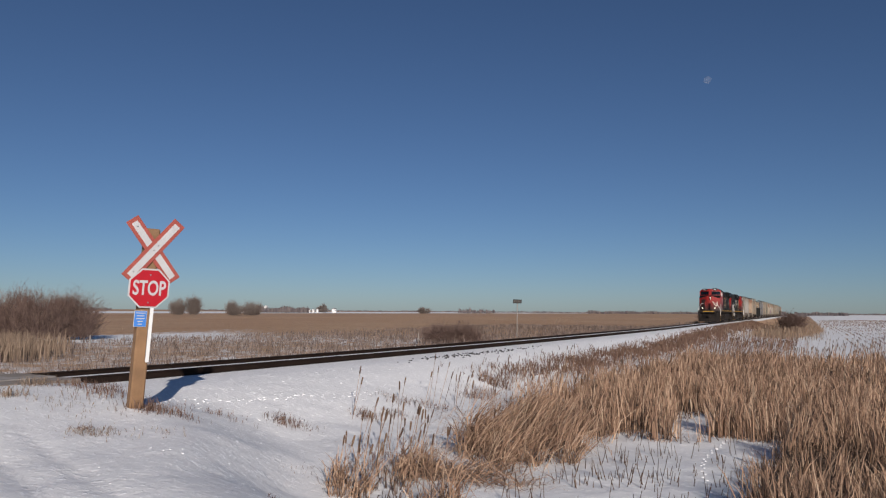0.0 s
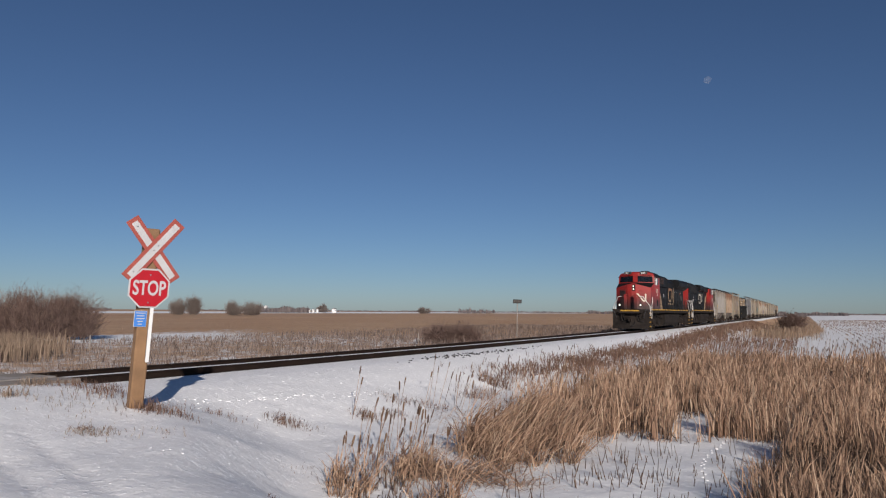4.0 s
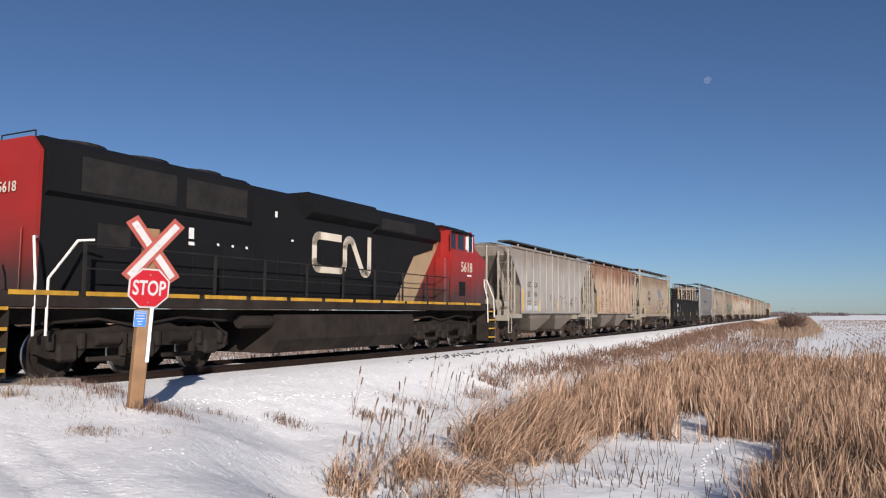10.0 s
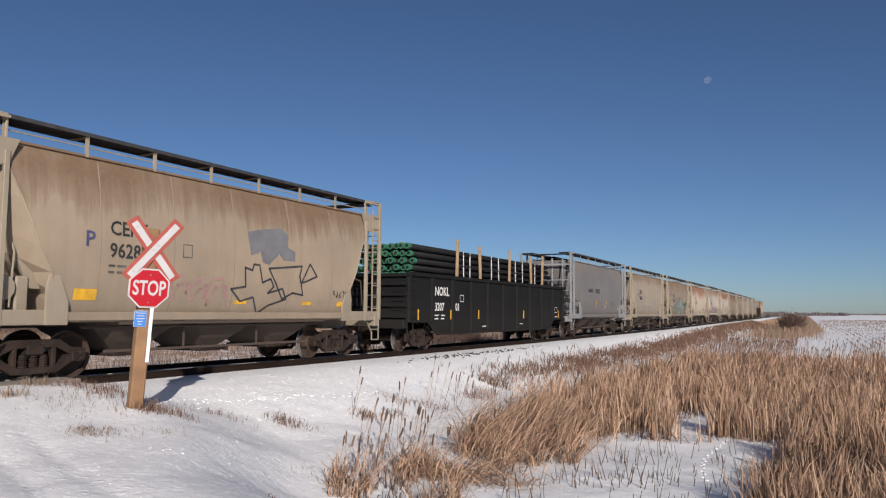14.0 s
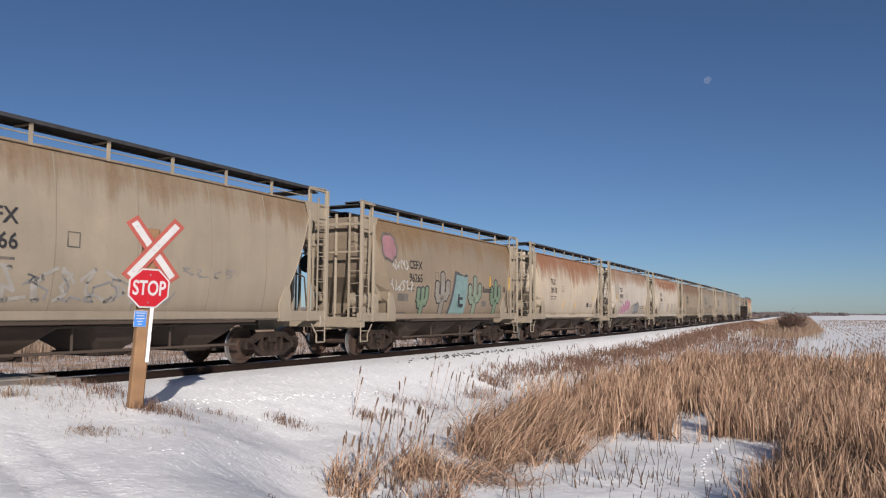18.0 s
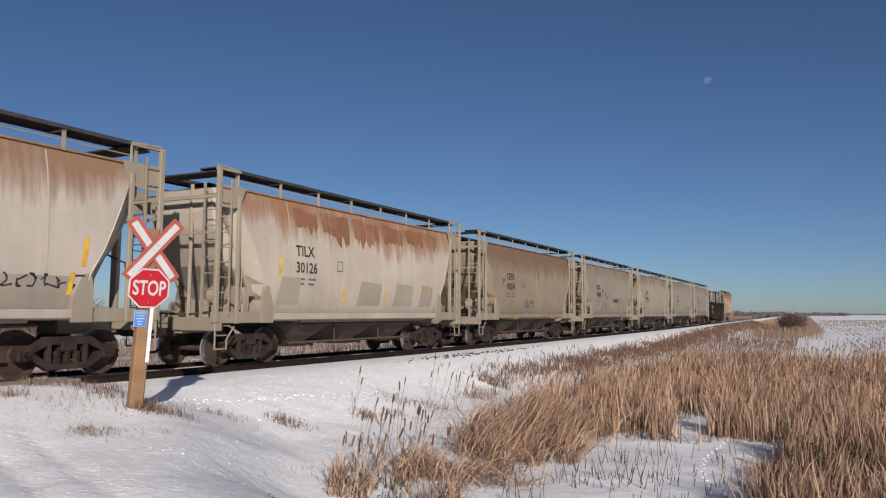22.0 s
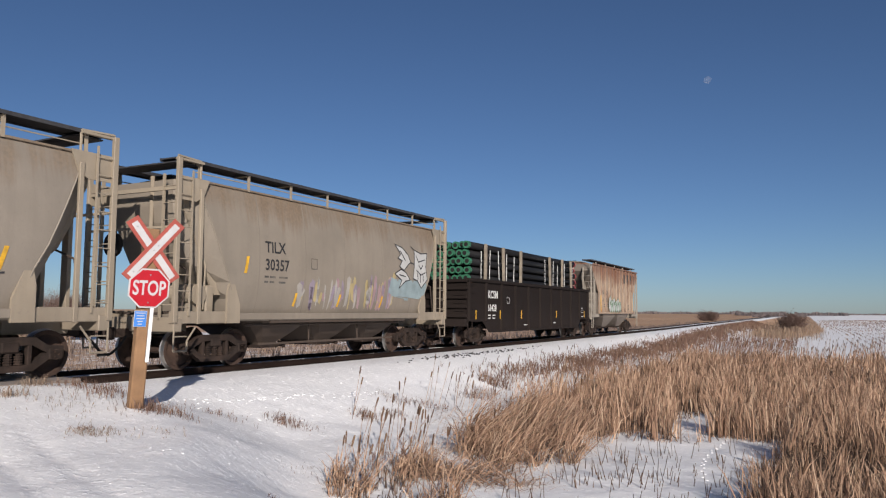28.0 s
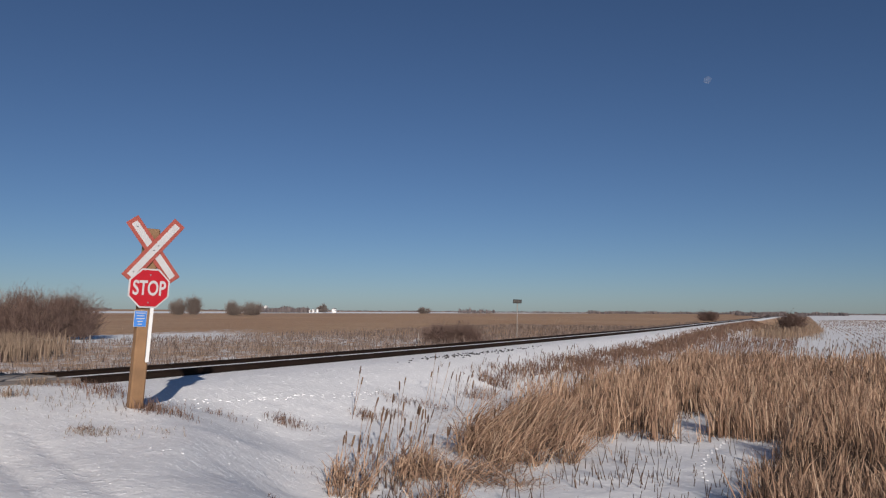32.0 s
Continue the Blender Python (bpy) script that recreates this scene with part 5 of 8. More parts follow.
    for k, (a, c) in enumerate(nose_side[1:-1]):
        bm.faces.new([bm.verts.new(nose_pt(a + 0.058 * math.cos(q * 0.6283), c + 0.058 * math.sin(q * 0.6283)) + Vector((0.516, -0.857, 0)) * 0.0006 * (1 + k % 2)) for q in range(10)])
    part("nose_band", bm, CREAM, loco)
    # roof fittings
    bm = bmesh.new()
    for i in range(5):
        rod(bm, (-0.3 + 0.15 * i, 1.45, 4.72), (-0.3 + 0.15 * i, 1.05 if i % 2 else 1.95, 4.78), 0.06, 8, 0.11)
    box(bm, (0, 1.5, 4.66), (0.8, 0.2, 0.12))
    part("horn", bm, DARK, loco)
    bm = bmesh.new()
    box(bm, (0.2, 3.5, 4.66), (0.9, 1.0, 0.16), 0.03)
    part("exhaust_stack", bm, BRONZE, loco)
    bm = bmesh.new()
    box(bm, (0.55, -6.5, 4.93), (0.6, 0.75, 0.14), 0.03)
    part("air_conditioner", bm, GRATE, loco)
    bm = bmesh.new()
    pipe(bm, [(-0.1, -7.3, 4.78), (-0.1, -7.3, 4.86), (0.2, -7.3, 4.86)], 0.02, 6)
    part("antenna", bm, DARK, loco)
    handrail_row(loco, 1.46, [-5.0 + 1.92 * i for i in range(9)], DARK)
    handrail_row(loco, -1.46, [-5.0 + 1.92 * i for i in range(9)], DARK)
    fuel_tank(loco, -2.6, 5.1)
    for y in (-6.35, 8.2):
        loco_truck(loco, y)
    step_well(loco, -9.45, -1)
    step_well(loco, 10.9, 1)
    plow(loco, -9.85, -1)
    bm = bmesh.new()
    box(bm, (0, 11.3, 1.0), (2.8, 0.2, 0.9), 0.02)
    part("rear_pilot", bm, UNDER, loco)
    coupler(loco, 11.55, 1)
    for sx in (1, -1):
        bm = bmesh.new()
        pipe(bm, [(sx * 1.46, 10.4, 2.7), (sx * 1.49, 10.8, 1.9), (sx * 1.49, 11.2, 1.7), (sx * 1.49, 11.2, 0.9)], 0.026, 8)
        part("white_handrail", bm, RAILING_WHITE, loco)
        for y, z, h in ((6.2, 2.75, 1.1), (7.4, 2.7, 1.1), (9.6, 2.7, 0.9)):
            bm = bmesh.new()
            pipe(bm, [(sx * 1.02, y, z - h / 2), (sx * 1.07, y, z - h / 2 + 0.04), (sx * 1.07, y, z + h / 2 - 0.04), (sx * 1.02, y, z + h / 2)], 0.014, 6)
            part("grab_iron", bm, GRATE, loco)
        bm = bmesh.new()
        rod(bm, (sx * 1.0, 8.3, 3.35), (sx * 1.06, 8.3, 3.35), 0.10, 12)
        part("marker_light", bm, BRONZE, loco)
        bm = bmesh.new()
        box(bm, (sx * 1.02, 9.1, 2.95), (0.02, 0.42, 0.5))
        part("label_panel", bm, FADED, loco)
    return loco


def second_loco():
    loco = empty("locomotive", "red and black diesel locomotive coupled cab last behind the leader", "locomotive", "locomotives of the train")
    deck(loco, -10.5, 11.0, UNDER)
    cab(loco, 7.45, 9.5, 1, 4.72)
    bm = bmesh.new()
    loft(bm, [[(1.0, v, 1.64), (1.0, v, 4.42), (0.7, v, 4.70), (-0.7, v, 4.70), (-1.0, v, 4.42), (-1.0, v, 1.64)] for v in (-8.86, 7.46)])
    part("engine_hood", bm, LOCO_BLACK, loco)
    bm = bmesh.new()
    loft(bm, [[(0.98, v, 3.55), (1.12, v, 3.65), (1.12, v, 4.58), (0.85, v, 4.74), (-0.85, v, 4.74), (-1.12, v, 4.58), (-1.12, v, 3.65), (-0.98, v, 3.55)] for v in (-8.8, -3.2)])
    part("radiator_hatch", bm, LOCO_BLACK, loco)
    bm = bmesh.new()
    loft(bm, [[(0.98, v, 4.0), (1.3, v, 4.2), (1.3, v, 4.6), (1.1, v, 4.78), (-1.1, v, 4.78), (-1.3, v, 4.6), (-1.3, v, 4.2), (-0.98, v, 4.0)] for v in (-0.9, 2.6)])
    part("inertial_hatch", bm, LOCO_BLACK, loco)
    bm = bmesh.new()
    loft(bm, [[(0.98, v, 3.9), (1.2, v, 4.05), (1.2, v, 4.5), (1.0, v, 4.74), (-1.0, v, 4.74), (-1.2, v, 4.5), (-1.2, v, 4.05), (-0.98, v, 3.9)] for v in (2.6, 6.9)])
    part("dynamic_brake_blister", bm, LOCO_BLACK, loco)
    for sx in (1, -1):
        for y, w, z, h in ((-6.9, 2.4, 4.08, 0.7), (-4.4, 2.0, 4.08, 0.7), (4.0, 2.2, 4.28, 0.36), (-7.2, 0.8, 2.9, 0.5)):
            bm = bmesh.new()
            box(bm, (sx * (1.122 if z > 4.05 and y < 0 else 1.205 if y > 0 else 1.003), y, z), (0.02, w, h))
            part("grille", bm, DARK, loco)
        for i in range(10):
            bm = bmesh.new()
            box(bm, (sx * 1.006, -5.6 + i * 1.0, 2.4), (0.014, 0.88, 1.2), 0.004)
            part("hood_door", bm, LOCO_BLACK, loco)
    bm = bmesh.new()
    for i in range(3):
        rod(bm, (0, -7.6 + i * 1.7, 4.72), (0, -7.6 + i * 1.7, 4.84), 0.72, 18)
    part("radiator_fan", bm, DARK, loco)
    # red hood end with number board and lamps
    bm = bmesh.new()
    loft(bm, [[(1.01, v, 1.64), (1.01, v, 4.43), (0.72, v, 4.72), (-0.72, v, 4.72), (-1.01, v, 4.43), (-1.01, v, 1.64)] for v in (-8.93, -8.85)])
    part("hood_end", bm, LOCO_RED, loco)
    bm = bmesh.new()
    box(bm, (-0.52, -8.97, 4.12), (0.52, 0.1, 0.22), 0.02)
    lamp = part("headlight_housing", bm, DARK, loco)
    for x in (-0.64, -0.40):
        bm = bmesh.new()
        rod(bm, (x, -9.025, 4.12), (x, -9.035, 4.12), 0.075, 14)
        part("headlight", bm, FADED, lamp)
    lettering("5618", 0.22, LOCO_CREAM, loco, Matrix.Translation((-0.22, -8.958, 3.66)) @ pose(0, 0, 0, 0, 0, -90), "road_number")
    bm = bmesh.new()
    pipe(bm, [(-0.6, -8.7, 4.72), (-0.6, -8.7, 4.90), (0.5, -8.7, 4.90), (0.5, -8.7, 4.72)], 0.016, 6)
    part("roof_handrail", bm, DARK, loco)
    bm = bmesh.new()
    box(bm, (0.0, -8.97, 2.35), (1.3, 0.04, 1.2), 0.01)
    part("hood_end_door", bm, LOCO_RED, loco)
    surf = lambda z: 1.0
    bm = bmesh.new()
    patch(bm, [(4.0, 1.66), (5.3, 1.66), (7.3, 4.02), (6.9, 4.02), (6.6, 3.35), (5.35, 3.35)], surf, 0.012, 0.3)
    part("beige_stripe", bm, LOCO_BEIGE, loco)
    bm = bmesh.new()
    patch(bm, [(5.3, 1.66), (7.44, 1.66), (7.44, 4.1), (7.3, 4.02)], surf, 0.012, 0.3)
    part("red_panel", bm, LOCO_RED, loco)
    bm = bmesh.new()
    box(bm, (1.25, 7.1, 2.55), (0.45, 0.35, 1.75), 0.03)
    part("brake_cabinet", bm, LOCO_RED, loco)
    logo(loco, -0.56, 2.50, 3.1, 1.2, surf, CREAM, 0.026)
    lettering("5618", 0.40, LOCO_CREAM, loco, (1.508, 8.2, 2.95), "road_number", 0.95)
    small_bars(loco, [(8.75, 2.78, 0.4, 0.06)], lambda z: 1.5, WHITE)
    small_bars(loco, [(-5.2, 3.05, 0.16, 0.26), (-5.2, 2.9, 0.18, 0.08), (-4.3, 2.95, 0.08, 0.06), (-3.8, 2.95, 0.08, 0.06), (-3.3, 2.95, 0.08, 0.06), (-2.2, 3.9, 0.1, 0.16), (-1.5, 3.3, 0.1, 0.05)], lambda z: 1.02, WHITE)
    handrail_row(loco, 1.46, [-8.2 + 1.72 * i for i in range(10)], DARK)
    handrail_row(loco, -1.46, [-8.2 + 1.72 * i for i in range(10)], DARK)
    fuel_tank(loco, -2.4, 4.6)
    for y in (-6.5, 7.3):
        loco_truck(loco, y)
    step_well(loco, -10.0, -1)
    step_well(loco, 11.2, 1)
    plow(loco, 11.35, 1)
    bm = bmesh.new()
    box(bm, (0, -10.5, 1.0), (2.8, 0.2, 1.0), 0.02)
    part("rear_pilot", bm, UNDER, loco)
    coupler(loco, -10.75, -1)
    for sx in (1, -1):
        for y0, y1 in ((-10.6, -10.3), (-9.5, -9.2), (-8.6, -8.95)):
            bm = bmesh.new()
            pipe(bm, [(sx * (1.0 if y0 < -9 else 1.46), y0 + 0.6, 2.75), (sx * 1.3, y0 + 0.35, 2.72), (sx * 1.48, y1, 1.95), (sx * 1.48, y1, 0.9)], 0.026, 8)
            part("white_handrail", bm, RAILING_WHITE, loco)
    return loco


CREAM = paint("cream_band", (0.62, 0.55, 0.45), streaks=0.2, low=0.2)
# ---- the train, car by car ----
VEHICLES = []


def add(ob, s, label="", group=""):
    tagged(ob, label, "", group)
    VEHICLES.append((ob, s))
    return ob


add(leading_loco(), 19.8)
add(second_loco(), 42.85)

BEIGE = paint("tan_steel", (0.31, 0.26, 0.195), streaks=0.35)
GREYST = paint("grey_steel", (0.25, 0.255, 0.26), streaks=0.3)
PALE = paint("pale_steel", (0.33, 0.295, 0.245), streaks=0.4)


def skin(car, material, ends=None):
    for o in car.children:
        if o.name.split(".")[0] in ("body", "seam", "side_sill", "roof_rail", "side_sheet", "rib", "top_chord", "roof", "sheet_edge", "end_sheet"):
            o.data = o.data.copy()
            o.data.materials.clear()
            o.data.materials.append(ends if ends and o.name.startswith(("end_sheet", "seam")) else material)


def trim(car, material):
    for o in car.children:
        if o.name.split(".")[0] in ("corner_post", "end_post", "roof_grab_iron", "side_ladder", "end_ladder", "stirrup_step", "gusset", "sill_end", "end_sill", "board_bracket", "air_reservoir", "end_beam", "end_stanchion", "bolster_bracket", "corner_plate", "roof_handrail", "roof_pipe", "end_column", "brake_valve"):
            o.data = o.data.copy()
            o.data.materials.clear()
            o.data.materials.append(material)


def on_shell(y, z):
    """A pose on the round side that leans with it."""
    lean = math.degrees(math.atan2(shell_x(z + 0.3) - shell_x(z), 0.3))
    return Matrix.Translation((max(shell_x(z), shell_x(z + 0.3), shell_x(z + 0.15)) + 0.012, y, z)) @ pose(0, 0, 0, 0, min(lean, 0), 0)


def marks(car, mark, number, y=-3.6, z=2.42, prefix=0):
    lettering(mark, 0.30, STENCIL, car, on_shell(y, z + 0.45), "reporting_mark", 0.95)
    lettering(number, 0.30, STENCIL, car, on_shell(y, z), "car_number", 0.92)
    if prefix:
        lettering("P", 0.32, VIOLET, car, on_shell(y + prefix, z + 0.18), "prefix_letter")
    small_bars(car, [(y, z - 0.2, 0.16, 0.05), (y + 0.2, z - 0.2, 0.22, 0.05), (y + 0.56, z - 0.2, 0.34, 0.05), (y, z - 0.33, 0.14, 0.05), (y + 0.2, z - 0.33, 0.18, 0.05), (y + 0.56, z - 0.33, 0.26, 0.05)], shell_x, FADED)
    bm = bmesh.new()
    stroke(bm, [(y + 1.9, z + 0.12), (y + 2.15, z + 0.12), (y + 2.15, z + 0.4), (y + 1.9, z + 0.4), (y + 1.9, z + 0.12)], 0.025, shell_x)
    part("stencil_box", bm, FADED, car)


def spray(name, col, var=0.2):
    return plain(name, col, 0.7, 0.0, var, 2.5, dirt=tuple(c * 0.7 + 0.08 for c in col))


VIOLET = spray("violet_spray", (0.065, 0.07, 0.15))
PINK = spray("pink_spray", (0.36, 0.15, 0.22))
PALEPINK = spray("pale_pink_spray", (0.50, 0.30, 0.27))
TEAL = spray("teal_spray", (0.17, 0.27, 0.26))
GREENSP = spray("green_spray", (0.11, 0.20, 0.11))
BLACKSP = spray("black_spray", (0.035, 0.035, 0.04))
GREYSP = spray("grey_spray", (0.20, 0.20, 0.21))
WHITESP = spray("white_spray", (0.48, 0.48, 0.46), 0.1)
BLUESP = spray("blue_spray", (0.20, 0.36, 0.48))
REPAINT = paint("grey_repaint", (0.335, 0.288, 0.232), streaks=0.25, low=0.2)


def scrawl(car, y0, y1, z0, z1, material, seed, width=0.035, count=7, surf=None, name="spray_tag"):
    """Loops of a spray tag that say nothing."""
    rnd = random.Random(seed)
    bm = bmesh.new()
    step = (y1 - y0) / count
    for i in range(count):
        a = y0 + i * step
        pts = []
        for j in range(9):
            f = j / 8
            pts.append((a + step * (0.1 + 0.9 * f + 0.35 * math.sin(5.5 * f + rnd.uniform(0, 2))), z0 + (z1 - z0) * (0.5 + 0.48 * math.sin(4.0 * f + rnd.uniform(-0.5, 0.5) + i * 1.7))))
        stroke(bm, pts, width, surf or shell_x, 0.008)
    return tagged(part(name, bm, material, car), kind="stuff")


def bubble(car, y, z, ry, rz, fill, edge, seed, surf=None, width=0.035, lift=0.010, name="spray_bubble"):
    o = blob(y, z, ry, rz, 20, 0.10, seed)
    bm = bmesh.new()
    patch(bm, o, surf or shell_x, lift, 0.05)
    stroke(bm, o + o[:1], width, surf or shell_x, lift + 0.003, 1)
    return part(name, bm, (fill, edge), car)


def strips(car, spots, surf, slant=0.0):
    for y, z, w, h in spots:
        bm = bmesh.new()
        patch(bm, [(y, z), (y + w, z), (y + w + slant, z + h), (y + slant, z + h)], surf, 0.009, 0.06)
        part("reflector_strip", bm, YELLOW, car)


FLAT = lambda z: RSIDE

# pale grey ribbed hopper
car = ribbed_hopper(PALE, paint("pale_grey_hopper", (0.335, 0.312, 0.287), rust=(0.2, 0.165, 0.135), rusty=0.2, streaks=0.6, low=0.5), paint("tan_bays", (0.185, 0.158, 0.132), rust=(0.10, 0.075, 0.06), streaks=0.7, grime=(0.12, 0.09, 0.07), low=0.45, patchy=0.35))
add(car, 62.15, "pale grey ribbed covered hopper car with yellow reflector strips", "covered hoppers")
for w, y in (("GC", -3.92), ("CX", -3.0)):
    lettering(w, 0.27, STENCIL, car, (RSIDE + 0.006, y, 2.62), "reporting_mark", 0.9)
for w, y in (("55", -3.92), ("034", -3.12)):
    lettering(w, 0.27, STENCIL, car, (RSIDE + 0.006, y, 2.14), "car_number", 0.86)
small_bars(car, [(-3.95, 1.92, 0.5, 0.05), (-3.05, 1.88, 0.34, 0.05), (-3.95, 1.78, 0.42, 0.05), (-3.05, 1.74, 0.34, 0.05), (2.8, 2.1, 0.5, 0.05), (2.6, 2.0, 0.5, 0.05), (2.6, 1.85, 0.5, 0.08)], FLAT, FADED)
small_bars(car, [(-3.95, 1.5, 0.6, 0.24), (-3.05, 1.5, 0.6, 0.24)], lambda z: RSIDE - 0.003, spray('pale_patch', (0.42, 0.44, 0.46)))
strips(car, [(-4.60, 1.47, 0.14, 1.0), (-2.38, 1.47, 0.11, 0.52), (0.46, 1.47, 0.11, 0.50), (2.40, 1.47, 0.11, 0.50), (4.48, 1.47, 0.11, 0.98)], FLAT)
scrawl(car, -0.9, 4.0, 1.7, 2.3, FADED, 3, 0.03, 8, FLAT)
ribbed_first = car

# tan and rust-brown ribbed hopper
RUSTTAN = paint("rust_tan_hopper", (0.39, 0.295, 0.215), rust=(0.17, 0.080, 0.048), rusty=0.30, streaks=0.85, grime=(0.17, 0.085, 0.05), low=0.2, patchy=0.6)


def big_blocks(car, y, z):
    """The owner's large name as four plain blocks."""
    for i in range(4):
        bm = bmesh.new()
        a = y + 0.985 * i
        patch(bm, [(a, z), (a + 0.44, z), (a + 0.44, z + 0.64), (a, z + 0.64)], lambda q: RSIDE, 0.006, 0.2)
        part("name_block", bm, WORN_STENCIL, car)


def tan_ribbed(s, label, num, tag, dy):
    car = copy_thing(ribbed_first, Matrix())
    for o in list(car.children):
        if o.name.split(".")[0] in ("reporting_mark", "car_number", "small_writing", "reflector_strip", "spray_tag"):
            bpy.data.objects.remove(o)
    skin(car, RUSTTAN)
    add(car, s, label, "covered hoppers")
    for w, y in (("GA", -3.88), ("CX", -2.97)):
        lettering(w, 0.27, FADED, car, (RSIDE + 0.006, y + dy, 2.59), "reporting_mark", 0.9)
    for w, y in ((num[:2], -3.82), (num[2:], -2.94)):
        lettering(w, 0.27, FADED, car, (RSIDE + 0.006, y + dy, 2.12), "car_number", 0.9)
    small_bars(car, [(-3.6, 1.92, 0.42, 0.05), (-2.68, 1.92, 0.36, 0.05), (-3.6, 1.79, 0.36, 0.05), (-2.68, 1.79, 0.34, 0.05), (3.05, 1.9, 0.45, 0.05), (3.05, 1.8, 0.45, 0.05), (3.05, 1.6, 0.4, 0.14)], FLAT, FADED)
    big_blocks(car, 1.82 + dy * 0.85, 3.47)
    if tag:
        MINT = spray("mint_spray", (0.40, 0.47, 0.40))
        for i, (yy, zz, ry, rz) in enumerate(((-2.15, 1.95, 0.36, 0.52), (-1.62, 1.85, 0.27, 0.42), (-1.12, 1.92, 0.33, 0.46), (-0.55, 1.84, 0.26, 0.40), (-0.08, 1.9, 0.32, 0.44), (0.42, 1.82, 0.24, 0.36))):
            bubble(car, yy, zz, ry, rz, WHITESP if i % 2 == 0 else MINT, GREENSP, 20 + i, FLAT, 0.045, 0.064 + 0.002 * i)
            bubble(car, yy + 0.03, zz + 0.1, ry * 0.3, rz * 0.28, GREENSP, GREENSP, 30 + i, FLAT, 0.02, 0.070 + 0.002 * i, "spray_spot")
        scrawl(car, 1.9, 2.7, 1.5, 1.72, BLACKSP, 34, 0.03, 4, FLAT)
        scrawl(car, 0.75, 1.3, 1.5, 1.72, BLACKSP, 35, 0.03, 3, FLAT)
        strips(car, [(-4.30, 1.47, 0.14, 1.05), (-2.05, 1.47, 0.11, 0.5), (-0.34, 1.47, 0.10, 0.5), (0.58, 1.47, 0.11, 0.5), (2.52, 1.47, 0.11, 0.5), (4.52, 1.47, 0.11, 1.0)], FLAT)
    else:
        small_bars(car, [(-0.05, 1.5, 0.3, 0.35), (-1.1, 1.5, 0.25, 0.25)], FLAT, PALEPINK)
        bubble(car, 1.25, 1.9, 0.22, 0.32, RUSTTAN, FADED, 31, FLAT, 0.03)
        strips(car, [(-4.60, 1.5, 0.14, 0.9), (1.3, 1.6, 0.12, 0.4), (4.34, 1.6, 0.12, 0.6)], FLAT)
    return car


tan_ribbed(75.05, "tan rust-streaked ribbed covered hopper car with faded lettering", "3168", False, 0.34)
tan_ribbed(299.65, "rust-brown ribbed covered hopper with white bubble graffiti, last car", "3163", True, 0.0)

# round-sided hoppers: one master, then copies
master = round_hopper(BEIGE, paint("tan_hopper", (0.43, 0.35, 0.255), rust=(0.30, 0.19, 0.11), rusty=0.18, streaks=0.35))
ROUND = [
    (89.1, "CEFX", "96281", -0.55, (0.408, 0.322, 0.232), (0.28, 0.18, 0.11), 0.26, "tan round-sided covered hopper with grey outline graffiti"),
    (121.9, "", "", 0, (0.198, 0.186, 0.181), (0.28, 0.24, 0.2), 0.14, "grey round-sided covered hopper car with black lettering"),
    (136.35, "CEFX", "96266", -0.45, (0.386, 0.322, 0.242), (0.3, 0.2, 0.12), 0.10, "tan round-sided covered hopper car, dusty and faded"),
    (151.0, "CEFX", "96265", 0, (0.314, 0.247, 0.177), (0.3, 0.19, 0.1), 0.22, "tan covered hopper with green cactus and teal block graffiti"),
    (165.6, "TILX", "30113", 0, (0.589, 0.493, 0.380), (0.37, 0.155, 0.070), 0.40, "cream covered hopper with heavy rust along its upper side"),
    (180.15, "TILX", "30123", 0, (0.562, 0.494, 0.418), (0.36, 0.20, 0.11), 0.26, "pale covered hopper with pink and black graffiti"),
    (194.7, "TILX", "30126", 0, (0.570, 0.496, 0.406), (0.42, 0.20, 0.10), 0.30, "cream covered hopper with rust patches and grey repaint squares"),
    (209.4, "CEFX", "96274", -0.5, (0.342, 0.269, 0.188), (0.26, 0.15, 0.085), 0.46, "tan covered hopper with brown-stained top and tags along the sill"),
    (223.95, "CEFX", "96268", 1.25, (0.320, 0.274, 0.211), (0.3, 0.2, 0.12), 0.12, "tan-grey round-sided covered hopper with small black tags"),
    (238.5, "CEFX", "96264", -0.4, (0.379, 0.323, 0.249), (0.3, 0.2, 0.12), 0.16, "tan round-sided covered hopper car, brown-streaked near its roof"),
    (253.0, "TILX", "30359", 0, (0.316, 0.274, 0.224), (0.3, 0.22, 0.15), 0.12, "grey-tan round-sided covered hopper with orange reflector strips"),
    (267.5, "TILX", "30357", 0, (0.321, 0.276, 0.220), (0.3, 0.22, 0.15), 0.10, "grey-tan covered hopper with a white and black graffiti figure"),
]
cars = []
for i, (s, mk, num, pre, col, rst, amt, label) in enumerate(ROUND):
    c = master if i == 0 else copy_thing(master, Matrix())
    skin(c, paint("hopper_paint", tuple(v * 0.80 for v in col), rust=tuple(v * 0.6 for v in rst), rusty=amt, streaks=0.32, low=0.4), paint("hopper_end", tuple(v * 0.72 for v in col), streaks=0.45, low=0.5))
    if i == 1:
        trim(c, GREYST)
    cars.append(add(c, s, label, "covered hoppers"))
for (s, mk, num, pre, *_), c in zip(ROUND, cars):
    if mk and num != "30359":
        marks(c, mk, num, prefix=pre)
    elif num == "30359":
        lettering("TILX", 0.27, STENCIL, c, on_shell(-3.6, 2.8), "reporting_mark", 0.95)
        small_bars(c, [(-3.6, 2.45, 0.95, 0.2), (-3.6, 2.2, 0.9, 0.06)], shell_x, STENCIL)
c3, c5, c6, c7, c8, c9, c10, c11, c12, c13, c14, c15 = cars

